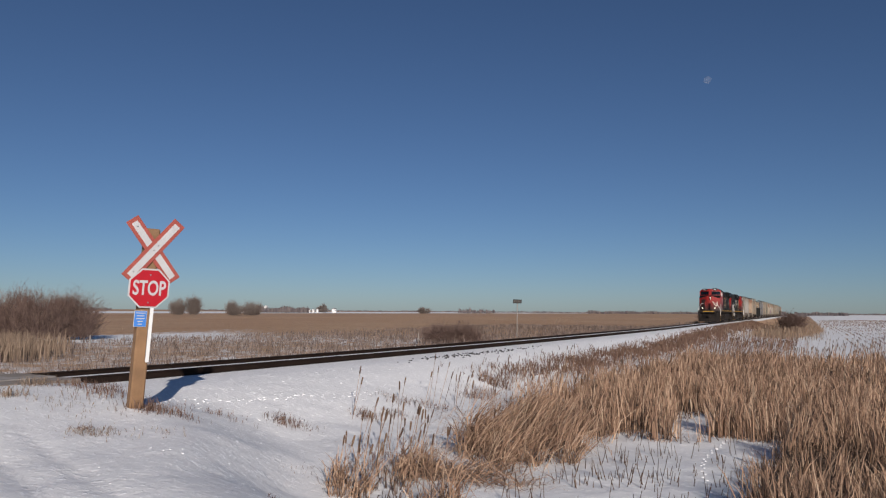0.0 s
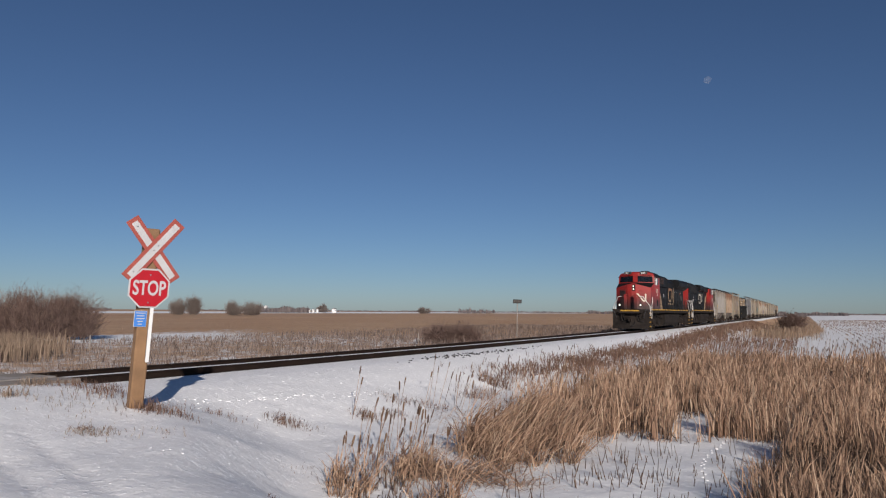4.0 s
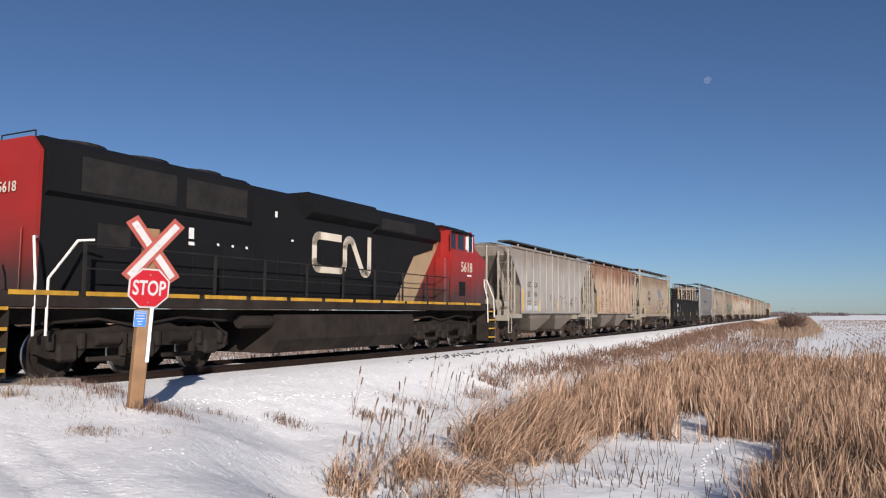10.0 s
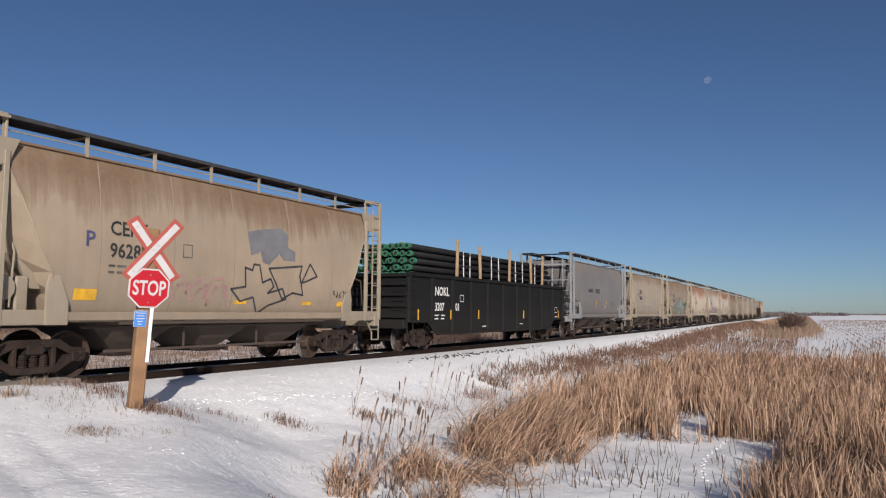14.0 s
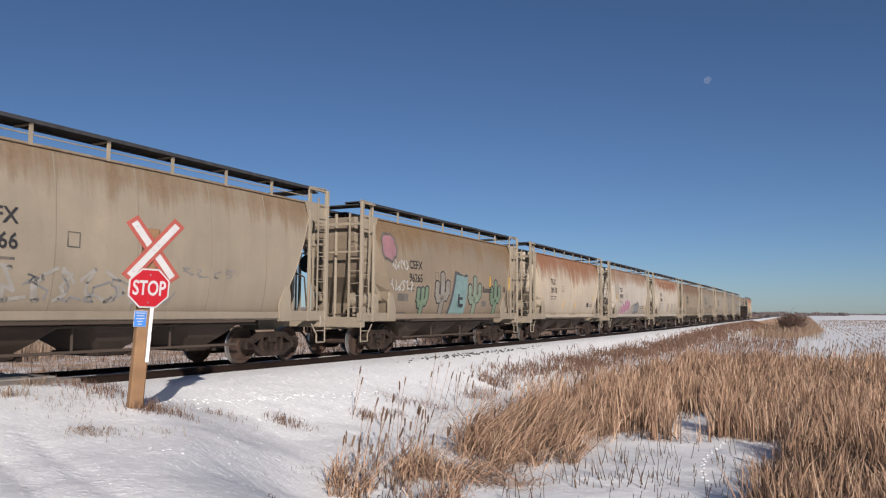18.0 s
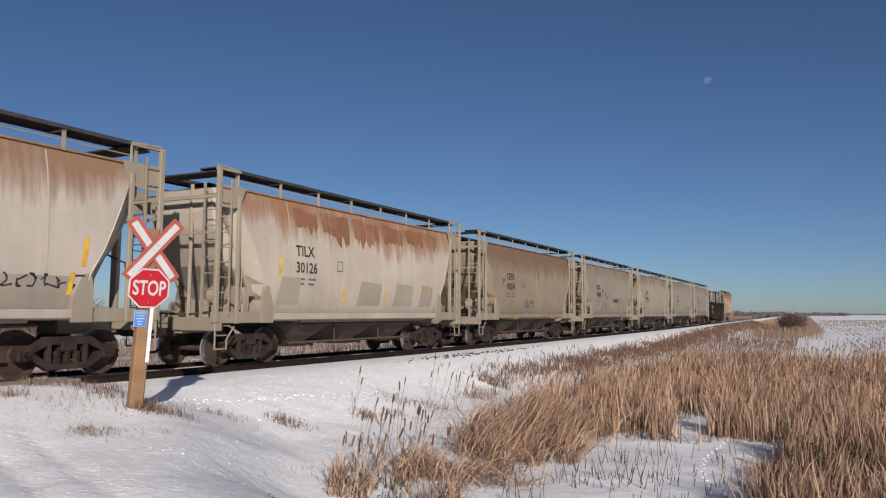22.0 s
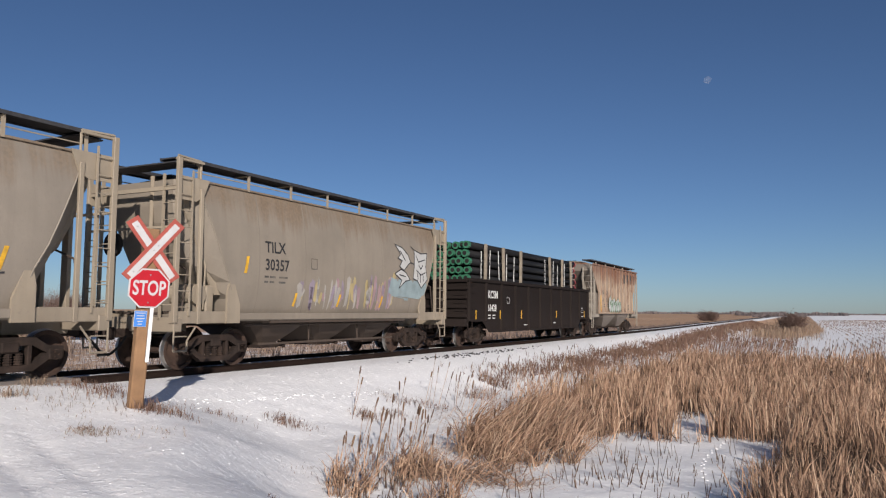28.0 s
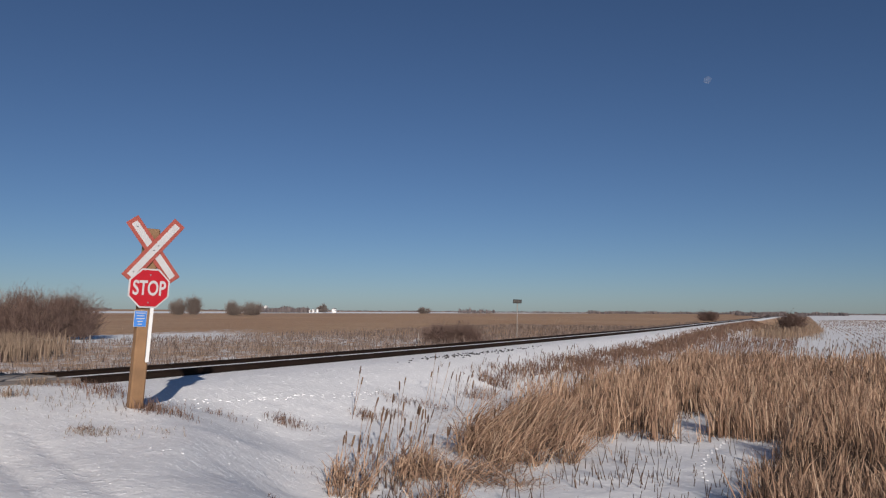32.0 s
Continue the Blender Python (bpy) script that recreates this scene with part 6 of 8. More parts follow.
bm = bmesh.new()
patch(bm, [(0.34, 3.31), (0.86, 3.42), (1.64, 3.52), (1.90, 3.36), (1.86, 3.03), (2.17, 2.94), (2.15, 2.66), (1.68, 2.69), (1.51, 2.84), (1.12, 2.53), (0.89, 2.58), (0.80, 2.84), (0.46, 2.73)], shell_x, 0.008, 0.05)
part("grey_graffiti", bm, spray("slate_spray", (0.16, 0.16, 0.17)), c3)
bm = bmesh.new()
for o in ([(-0.17, 1.88), (0.32, 1.95), (0.26, 2.42), (0.52, 2.36), (0.56, 2.51), (0.77, 2.51), (0.91, 2.07), (1.21, 2.18), (1.35, 1.98), (1.15, 1.81), (1.70, 1.94), (1.88, 1.67), (1.24, 1.50), (0.87, 1.29), (0.62, 1.70), (0.19, 1.59)], [(1.13, 2.44), (2.45, 2.57), (2.37, 2.29), (2.56, 1.79), (2.13, 1.84), (1.72, 1.67)], [(2.46, 2.12), (2.80, 2.65), (3.12, 2.32), (2.64, 2.16)]):
    round_stroke(bm, o + o[:1], 0.05, shell_x, 0.012)
part("outline_graffiti", bm, BLACKSP, c3)
bm = bmesh.new()
o = [(-2.08, 1.74), (-1.93, 2.10), (-1.64, 2.16), (-1.56, 1.75), (-1.27, 2.03), (-1.09, 2.13), (-1.01, 1.67), (-0.77, 2.10), (-0.45, 2.11), (-0.36, 1.68)]
round_stroke(bm, o, 0.07, shell_x, 0.010)
round_stroke(bm, [(a + 0.12, b2 - 0.18) for a, b2 in o], 0.05, shell_x, 0.011)
part("pink_graffiti", bm, spray("rose_spray", (0.33, 0.20, 0.18)), c3)
scrawl(c3, 3.9, 4.7, 1.75, 1.95, BLACKSP, 9, 0.025, 5)
strips(c3, [(-4.3, 1.55, 0.5, 0.22), (0.0, 1.52, 0.42, 0.09), (2.6, 1.52, 0.4, 0.1), (4.2, 1.5, 0.42, 0.14)], shell_x)

lettering("NAHX", 0.27, STENCIL, c5, on_shell(-3.1, 2.62), "reporting_mark", 0.95)
lettering("320232", 0.27, STENCIL, c5, on_shell(-1.65, 2.62), "car_number", 0.95)
small_bars(c5, [(-3.0, 2.4, 0.7, 0.05), (2.2, 1.85, 0.35, 0.26), (3.0, 1.92, 0.5, 0.06)], shell_x, FADED)
strips(c5, [(-1.5, 1.72, 0.09, 0.42), (0.85, 1.72, 0.09, 0.42), (4.0, 1.55, 0.09, 0.3)], shell_x, 0.14)

scrawl(c6, -3.6, 0.2, 1.5, 2.15, spray('pale_grey_spray', (0.30, 0.28, 0.25)), 12, 0.07, 7)
scrawl(c6, -2.6, 0.9, 1.5, 2.0, GREYSP, 14, 0.035, 6)
scrawl(c6, 1.0, 2.8, 2.1, 2.3, GREYSP, 13, 0.02, 4)

FAINT = spray('faint_grey_spray', (0.24, 0.215, 0.18))
CACTUS = spray('sage_spray', (0.14, 0.20, 0.13))
SMOKE = spray("smoke_spray", (0.13, 0.115, 0.10))
bubble(c7, -4.85, 3.50, 0.46, 0.46, spray("dusty_pink", (0.30, 0.15, 0.165)), SMOKE, 2, width=0.09)
scrawl(c7, -4.75, -3.62, 2.80, 3.12, WHITESP, 15, 0.035, 6)
scrawl(c7, -4.85, -3.3, 2.10, 2.45, WHITESP, 16, 0.04, 6)
PALEGREEN = spray("pale_cactus_spray", (0.20, 0.25, 0.185))


def cactus(y, top, arm, fill, width):
    """A painted cactus: trunk and two bent arms, dark outline under a flat fill."""
    bm = bmesh.new()
    mid = 1.25 + (top - 1.25) * 0.42
    limbs = ([(y, 1.22), (y, top)], [(y, mid), (y - arm * 0.7, mid + 0.02), (y - arm, mid + 0.18), (y - arm, mid + 0.5)], [(y, mid + 0.08), (y + arm * 0.7, mid + 0.1), (y + arm, mid + 0.26), (y + arm, mid + 0.56)])
    for a in limbs:
        round_stroke(bm, a, width + 0.10, shell_x, 0.010, 1)
    for a in limbs:
        round_stroke(bm, a, width, shell_x, 0.014, 0)
    part("cactus_graffiti", bm, (fill, BLACKSP), c7)


cactus(-2.62, 2.15, 0.30, CACTUS, 0.22)
cactus(-1.12, 2.72, 0.42, FAINT, 0.30)
cactus(1.70, 2.68, 0.46, PALEGREEN, 0.30)
cactus(3.78, 2.62, 0.40, CACTUS, 0.28)
bm = bmesh.new()
patch(bm, [(-0.50, 1.24), (0.86, 1.22), (1.02, 2.82), (0.70, 2.72), (0.30, 2.86), (-0.02, 2.84)], shell_x, 0.016, 0.05)
patch(bm, [(-0.62, 1.22), (-0.46, 1.24), (0.02, 2.84), (-0.12, 2.95)], shell_x, 0.019, 0.05, 1)
patch(bm, [(0.0, 2.78), (0.95, 2.76), (1.04, 2.88), (0.62, 2.82), (-0.12, 2.97)], shell_x, 0.021, 0.05, 1)
part("block_graffiti", bm, (TEAL, spray("charcoal_spray", (0.08, 0.08, 0.085))), c7)
lettering("E", 0.62, BLACKSP, c7, on_shell(0.12, 1.62) @ Matrix.Translation((0.02, 0, 0)), "graffiti_letter", 1.15)
lettering("Route", 0.26, BLACKSP, c7, on_shell(2.42, 2.20), "graffiti_word", 1.05)
lettering("18", 0.22, BLACKSP, c7, on_shell(4.55, 2.28), "graffiti_word", 1.0)
small_bars(c7, [(2.45, 1.62, 0.42, 0.22), (-4.3, 1.75, 0.7, 0.25), (-4.4, 1.33, 0.8, 0.06)], shell_x, SMOKE)
strips(c7, [(0.84, 2.32, 0.11, 0.46), (3.12, 2.45, 0.11, 0.44), (5.22, 2.35, 0.11, 0.6)], shell_x, 0.04)

small_bars(c8, [(2.9, 1.72, 0.42, 0.26)], shell_x, STENCIL)
small_bars(c8, [(3.5, 1.85, 0.6, 0.05), (3.5, 1.75, 0.5, 0.05), (-3.6, 1.30, 0.9, 0.05), (-0.4, 1.30, 1.1, 0.05)], lambda z: max(shell_x(z), 1.505), FADED)
strips(c8, [(-1.6, 1.66, 0.1, 0.42), (0.55, 1.60, 0.1, 0.4), (4.2, 2.1, 0.09, 0.4)], shell_x, 0.12)

bm = bmesh.new()
patch(bm, [(-4.75, 2.35), (-4.0, 2.3), (-3.75, 1.9), (-3.75, 3.35), (-4.95, 3.45)], shell_x, 0.006, 0.05)
patch(bm, [(-3.9, 1.32), (4.4, 1.30), (4.4, 1.95), (-3.9, 1.9)], shell_x, 0.006, 0.05)
part("repaint_patch", bm, REPAINT, c9)
for k, (yy, zz, ry, rz) in enumerate(((-3.0, 1.62, 0.36, 0.34), (-2.5, 1.72, 0.36, 0.42), (-1.95, 1.80, 0.36, 0.46), (-1.45, 1.90, 0.36, 0.46), (-0.95, 1.98, 0.34, 0.36))):
    bubble(c9, yy, zz, ry, rz, PINK, WHITESP, 41 + k, lift=0.012 + 0.004 * k, width=0.04)
for k, (yy, zz) in enumerate(((0.45, 1.62), (0.95, 1.74), (1.45, 1.74), (1.9, 1.84))):
    bubble(c9, yy, zz, 0.34, 0.38, GREYSP if k else REPAINT, BLACKSP, 51 + k, lift=0.012 + 0.004 * k, width=0.05)
scrawl(c9, 2.7, 4.8, 1.72, 1.98, BLACKSP, 57, 0.035, 8)
strips(c9, [(-4.35, 2.2, 0.12, 0.5), (4.55, 2.15, 0.1, 0.55), (4.3, 1.6, 0.1, 0.42)], shell_x, 0.05)

RUSTPANEL = paint("panel_rust", (0.245, 0.112, 0.058), rust=(0.33, 0.22, 0.145), streaks=0.5, grime=(0.14, 0.06, 0.03), low=0.0, patchy=0.45)
rnd = random.Random(77)
for y, w, low in ((-3.55, 1.0, 3.50), (-2.35, 1.35, 3.38), (-0.75, 1.4, 3.36), (0.95, 1.2, 3.46), (2.4, 1.15, 3.52), (3.8, 0.85, 3.62)):
    teeth = rnd.choice((13, 15, 17))
    sag = rnd.uniform(0.6, 1.4)
    ragged = [(y + w * (1 - i / teeth) + rnd.uniform(-0.02, 0.02), low + 0.12 + 0.13 * math.sin(sag + 3.3 * i / teeth) * rnd.choice((1, -1)) * 0.5 + rnd.uniform(0.0, 0.10) - (rnd.uniform(0.1, 0.32) if rnd.random() < 0.28 else 0.0)) for i in range(teeth + 1)]
    bm = bmesh.new()
    patch(bm, [(y - 0.05, 4.16 + rnd.uniform(-0.06, 0.05)), (y + w * 0.3, 4.22), (y + w * 0.6, 4.14 + rnd.uniform(-0.05, 0.06)), (y + w, 4.18 + rnd.uniform(-0.10, 0.04))] + ragged, shell_x, 0.004, 0.03)
    tagged(part("rust_panel", bm, RUSTPANEL, c10, "bare rusted patch with a ragged lower edge"), kind="stuff")
for y, w in ((-4.3, 0.9), (-0.6, 1.3), (1.5, 1.2), (3.2, 0.9)):
    bm = bmesh.new()
    patch(bm, [(y, 1.55), (y + w, 1.55), (y + w + 0.05, 2.25), (y + 0.15, 2.30)], shell_x, 0.006, 0.05)
    part("repaint_patch", bm, REPAINT, c10)
strips(c10, [(-4.3, 2.3, 0.1, 0.45), (-1.4, 1.6, 0.1, 0.4), (0.9, 1.65, 0.1, 0.3), (3.8, 2.0, 0.09, 0.4)], shell_x, 0.05)

scrawl(c11, -4.1, -1.9, 1.55, 1.95, GREYSP, 61, 0.04, 6)
scrawl(c11, -1.4, 0.0, 1.6, 2.0, BLACKSP, 62, 0.035, 5)
scrawl(c11, 0.3, 2.5, 1.6, 1.95, GREYSP, 63, 0.035, 6)
bubble(c11, -0.9, 1.28, 0.3, 0.14, BLUESP, VIOLET, 64, lift=0.02)
strips(c11, [(-2.6, 1.12, 0.4, 0.1), (0.5, 1.12, 0.4, 0.1), (2.5, 1.12, 0.4, 0.1)], lambda z: 1.48)
scrawl(c12, -1.65, -0.5, 2.3, 2.65, FADED, 66, 0.035, 4)
lettering("WAKEUP!", 0.26, BLACKSP, c12, on_shell(0.48, 2.10), "graffiti_word", 0.92)
bm = bmesh.new()
round_stroke(bm, [(0.9, 2.0), (1.5, 2.03)], 0.025, shell_x)
part("underline_graffiti", bm, BLACKSP, c12)
strips(c12, [(-4.9, 1.45, 0.22, 0.5), (-2.82, 1.62, 0.14, 0.42), (0.16, 1.64, 0.10, 0.40), (2.84, 1.68, 0.10, 0.40), (4.95, 1.38, 0.2, 0.42)], shell_x, 0.12)
scrawl(c13, -4.4, -3.6, 1.7, 1.9, BLACKSP, 68, 0.025, 4)
scrawl(c12, 1.85, 3.3, 1.95, 2.4, GREYSP, 83, 0.025, 5)
scrawl(c12, -2.6, -0.6, 1.5, 2.0, GREYSP, 84, 0.05, 5)
strips(c13, [(-4.3, 2.3, 0.07, 0.3), (4.1, 1.6, 0.09, 0.4)], shell_x)
strips(c14, [(-2.7, 1.55, 0.1, 0.42), (0.3, 1.6, 0.1, 0.42), (2.6, 1.55, 0.1, 0.42), (4.1, 2.0, 0.09, 0.42)], shell_x, 0.12)
scrawl(c14, 3.2, 4.2, 1.75, 2.0, BLACKSP, 69, 0.035, 4)
# faded pastel letters that run down, then a pale blue cloud behind a white and black figure
FADES = (spray("faded_yellow", (0.40, 0.32, 0.16)), spray("faded_pink", (0.33, 0.22, 0.23)), spray("faded_lilac", (0.27, 0.22, 0.27)), spray("faded_white", (0.36, 0.335, 0.30)))
rnd = random.Random(90)
for k in range(4):
    bm = bmesh.new()
    for j in range(13):
        y = -2.3 + 4.9 * rnd.random()
        top = 2.0 + 0.35 * (y + 2.3) / 4.9 + rnd.uniform(-0.25, 0.25)
        w = rnd.uniform(0.06, 0.22)
        low = rnd.uniform(1.4, 1.7)
        lean = rnd.uniform(-0.12, 0.12)
        patch(bm, [(y, low), (y + w * 0.6, low + rnd.uniform(-0.04, 0.04)), (y + w + lean, top), (y + lean + w * 0.4, top + rnd.uniform(0.0, 0.12)), (y + lean, top - rnd.uniform(0, 0.1))], shell_x, 0.005 + 0.001 * k, 0.07)
    tagged(part("faded_graffiti", bm, FADES[k], c15), kind="stuff")
bm = bmesh.new()
patch(bm, [(2.35, 2.0), (2.7, 1.85), (3.1, 1.9), (3.5, 1.75), (4.0, 1.85), (4.4, 1.8), (4.8, 2.0), (4.9, 2.35), (4.5, 2.5), (3.9, 2.4), (3.4, 2.5), (2.9, 2.4), (2.5, 2.5)], shell_x, 0.010, 0.06)
part("blue_graffiti", bm, spray("pale_blue_spray", (0.25, 0.32, 0.33)), c15)
bm = bmesh.new()
WINGS = ([(2.8, 3.6), (3.25, 3.52), (3.6, 3.3), (3.75, 3.05), (3.55, 2.95), (3.3, 2.75), (3.0, 2.88), (3.2, 3.08), (2.92, 3.15), (3.12, 3.3)],
         [(2.7, 2.62), (3.1, 2.78), (3.4, 2.7), (3.7, 2.45), (3.4, 2.4), (3.0, 2.15), (3.15, 2.42)],
         [(4.05, 3.5), (4.5, 3.4), (4.95, 3.45), (4.8, 2.95), (4.9, 2.5), (4.5, 2.2), (4.2, 2.45), (3.9, 2.5), (4.0, 2.95)])
for o in WINGS:
    patch(bm, o, shell_x, 0.014, 0.06)
    stroke(bm, o + o[:1], 0.035, shell_x, 0.02, 1)
for q in ([(3.1, 3.4), (3.4, 3.1)], [(3.0, 2.6), (3.4, 2.55)], [(4.15, 3.3), (4.3, 3.1), (4.75, 3.2)], [(4.3, 3.0), (4.45, 2.85), (4.6, 3.0)], [(4.15, 2.8), (4.45, 2.65), (4.75, 2.75)], [(4.2, 2.7), (4.25, 2.5)], [(4.4, 2.65), (4.42, 2.4)], [(4.6, 2.7), (4.62, 2.45)], [(3.75, 3.05), (4.0, 3.0)], [(3.85, 3.6), (4.05, 3.5)]):
    stroke(bm, q, 0.04, shell_x, 0.02, 1)
part("figure_graffiti", bm, (WHITESP, BLACKSP), c15)
strips(c15, [(-4.35, 2.3, 0.1, 0.42), (-2.4, 1.5, 0.09, 0.36), (-0.4, 1.5, 0.09, 0.36), (1.9, 1.5, 0.09, 0.36), (4.3, 2.0, 0.08, 0.3)], shell_x, 0.08)

# gondolas with their pipe loads
GON_BLACK = paint("gondola_black", (0.012, 0.012, 0.0125), streaks=0.3, grime=(0.028, 0.024, 0.021), low=0.4, rough=0.75, spec=0.12)
GON_BROWN = paint("gondola_brown_black", (0.019, 0.0145, 0.013), streaks=0.3, grime=(0.034, 0.026, 0.023), low=0.4, rough=0.8, spec=0.08)
g1 = gondola(GON_BLACK)
add(g1, 105.7, "black ribbed gondola car loaded with black pipes and raw stakes", "gondola cars")
g2 = copy_thing(g1, Matrix())
for o in g2.children:
    if o.data and o.data.materials[0] == GON_BLACK:
        o.data = o.data.copy()
        o.data.materials.clear()
        o.data.materials.append(GON_BROWN)
add(g2, 284.3, "brown-black gondola car heaped with green-capped black pipes", "gondola cars")
GSIDE = lambda z: 1.482
for g, a, b2, y in ((g1, "NOKL", ("3207", "01"), -6.38), (g2, "KCSM", ("61428",), -6.42)):
    lettering(a, 0.34, WHITE, g, (1.488, y, 2.0), "reporting_mark", 0.9)
    for i, w in enumerate(b2):
        lettering(w, 0.30, WHITE, g, (1.488, y + 1.68 * i, 1.45), "car_number", 0.9)
    small_bars(g, [(y, 1.25, 0.3, 0.045), (y + 0.5, 1.25, 0.3, 0.045), (y, 1.13, 0.28, 0.045), (y + 0.5, 1.13, 0.26, 0.045), (-2.2, 0.8, 0.4, 0.035), (2.0, 0.85, 0.4, 0.035), (7.0, 1.15, 0.4, 0.04)], GSIDE, WHITE)
    bm = bmesh.new()
    stroke(bm, [(y + 2.1, 1.8), (y + 2.4, 1.8), (y + 2.4, 2.05), (y + 2.1, 2.05), (y + 2.1, 1.8)], 0.02, GSIDE)
    stroke(bm, [(7.0, 1.4), (7.35, 1.4), (7.35, 1.65), (7.0, 1.65), (7.0, 1.4)], 0.02, GSIDE)
    part("stencil_box", bm, WHITE, g)
pipe_bundle(g1, -7.6, 6.9, 2.35, 6, 11, 0.105, CAP_GREEN, PIPE_BLACK)
for i, y in enumerate((-4.2, -2.0, 1.2, 4.0, 5.6)):
    for sx in (1, -1):
        bm = bmesh.new()
        box(bm, (sx * 1.30, y, 3.0), (0.09, 0.12, 2.5 - 0.2 * (i % 2)), 0.01, pose(0, 0, 0, 0, 1.5 * (-1) ** i, 0))
        part("stake", bm, WOOD_STAKE, g1)
for y in (-3.4, -2.8, -0.6, 0.2, 2.2, 3.1, 4.8):
    bm = bmesh.new()
    box(bm, (1.20, y, 3.1), (0.02, 0.05, 1.4), 0.0, pose(0, 0, 0, 2.0 * math.sin(9 * y), 0, 0))
    part("strap", bm, STRAP, g1)
pipe_bundle(g2, -7.75, 6.7, 2.3, 6, 8, 0.15, CAP_GREEN, CAP_RED)
for i, y in enumerate((-6.3, -4.3, -2.2, 2.0, 4.0, 5.6)):
    for sx in (1, -1):
        bm = bmesh.new()
        box(bm, (sx * 1.32, y, 3.2), (0.10, 0.16, 2.2), 0.01, pose(0, 0, 0, 0, 0.8 * (-1) ** i, 0))
        part("stake", bm, WOOD_GREY, g2)
for y in (-6.6, -5.7, -4.7, -3.8, -2.9, 1.4, 2.7, 3.4, 4.6, 6.0):
    bm = bmesh.new()
    box(bm, (1.255, y, 3.4 + 0.08 * math.sin(7 * y)), (0.02, 0.03, 1.45 + 0.15 * math.sin(5 * y)), 0.0, pose(0, 0, 0, 4.5 * math.sin(9 * y), 0, 0))
    part("strap", bm, STRAP, g2)
# ---- plants: all dry and leafless ----
def straw_mat(name, stops, rough=0.75):
    m, t, b = node_mat(name)
    g = t.nodes.new("ShaderNodeNewGeometry")
    c = ramp(t, g.outputs["Random Per Island"], stops)
    c = mixc(t, maths(t, "MULTIPLY", noise_tex(t, coords(t), 1.2, 4), 0.45), c, tuple(x * 0.6 for x in stops[1][1]))
    t.links.new(c, b.inputs["Base Color"])
    b.inputs["Roughness"].default_value = rough
    b.inputs["Specular IOR Level"].default_value = 0.25
    return m


STRAW = straw_mat("cattail_straw", [(0.0, (0.13, 0.078, 0.056)), (0.35, (0.35, 0.215, 0.142)), (0.75, (0.50, 0.33, 0.222)), (1.0, (0.66, 0.49, 0.35))])
WEED = straw_mat("brown_weed", [(0.0, (0.11, 0.07, 0.055)), (0.5, (0.21, 0.14, 0.105)), (1.0, (0.34, 0.25, 0.185))])
BANKWEED = straw_mat("rusty_weed", [(0.0, (0.09, 0.052, 0.038)), (0.5, (0.17, 0.10, 0.072)), (1.0, (0.27, 0.175, 0.125))])
GREYWEED = straw_mat("grey_weed", [(0.0, (0.08, 0.06, 0.052)), (0.5, (0.17, 0.127, 0.106)), (1.0, (0.31, 0.235, 0.19))])
REED = straw_mat("pale_reed", [(0.0, (0.16, 0.11, 0.08)), (0.5, (0.25, 0.18, 0.13)), (1.0, (0.36, 0.275, 0.20))])
FIELD = straw_mat("field_straw", [(0.0, (0.25, 0.16, 0.105)), (0.5, (0.33, 0.22, 0.145)), (1.0, (0.41, 0.285, 0.19))])
TWIG = straw_mat("bare_twig", [(0.0, (0.09, 0.056, 0.049)), (0.5, (0.175, 0.115, 0.096)), (1.0, (0.28, 0.20, 0.163))])
# undergrowth tone, darkened to carry the shade at the foot of the stands
SHADED_BASE = straw_mat("marsh_litter", [(0.0, (0.05, 0.034, 0.026)), (0.5, (0.10, 0.066, 0.046)), (1.0, (0.19, 0.125, 0.085))])
HEAD = straw_mat("cattail_head", [(0.0, (0.07, 0.04, 0.025)), (0.5, (0.13, 0.075, 0.045)), (1.0, (0.22, 0.14, 0.085))])
GREYTWIG = straw_mat("grey_twig", [(0.0, (0.13, 0.105, 0.095)), (0.5, (0.21, 0.175, 0.155)), (1.0, (0.30, 0.25, 0.22))])
FARWOOD = straw_mat("far_twig", [(0.0, (0.10, 0.085, 0.09)), (0.5, (0.145, 0.12, 0.12)), (1.0, (0.20, 0.165, 0.15))])


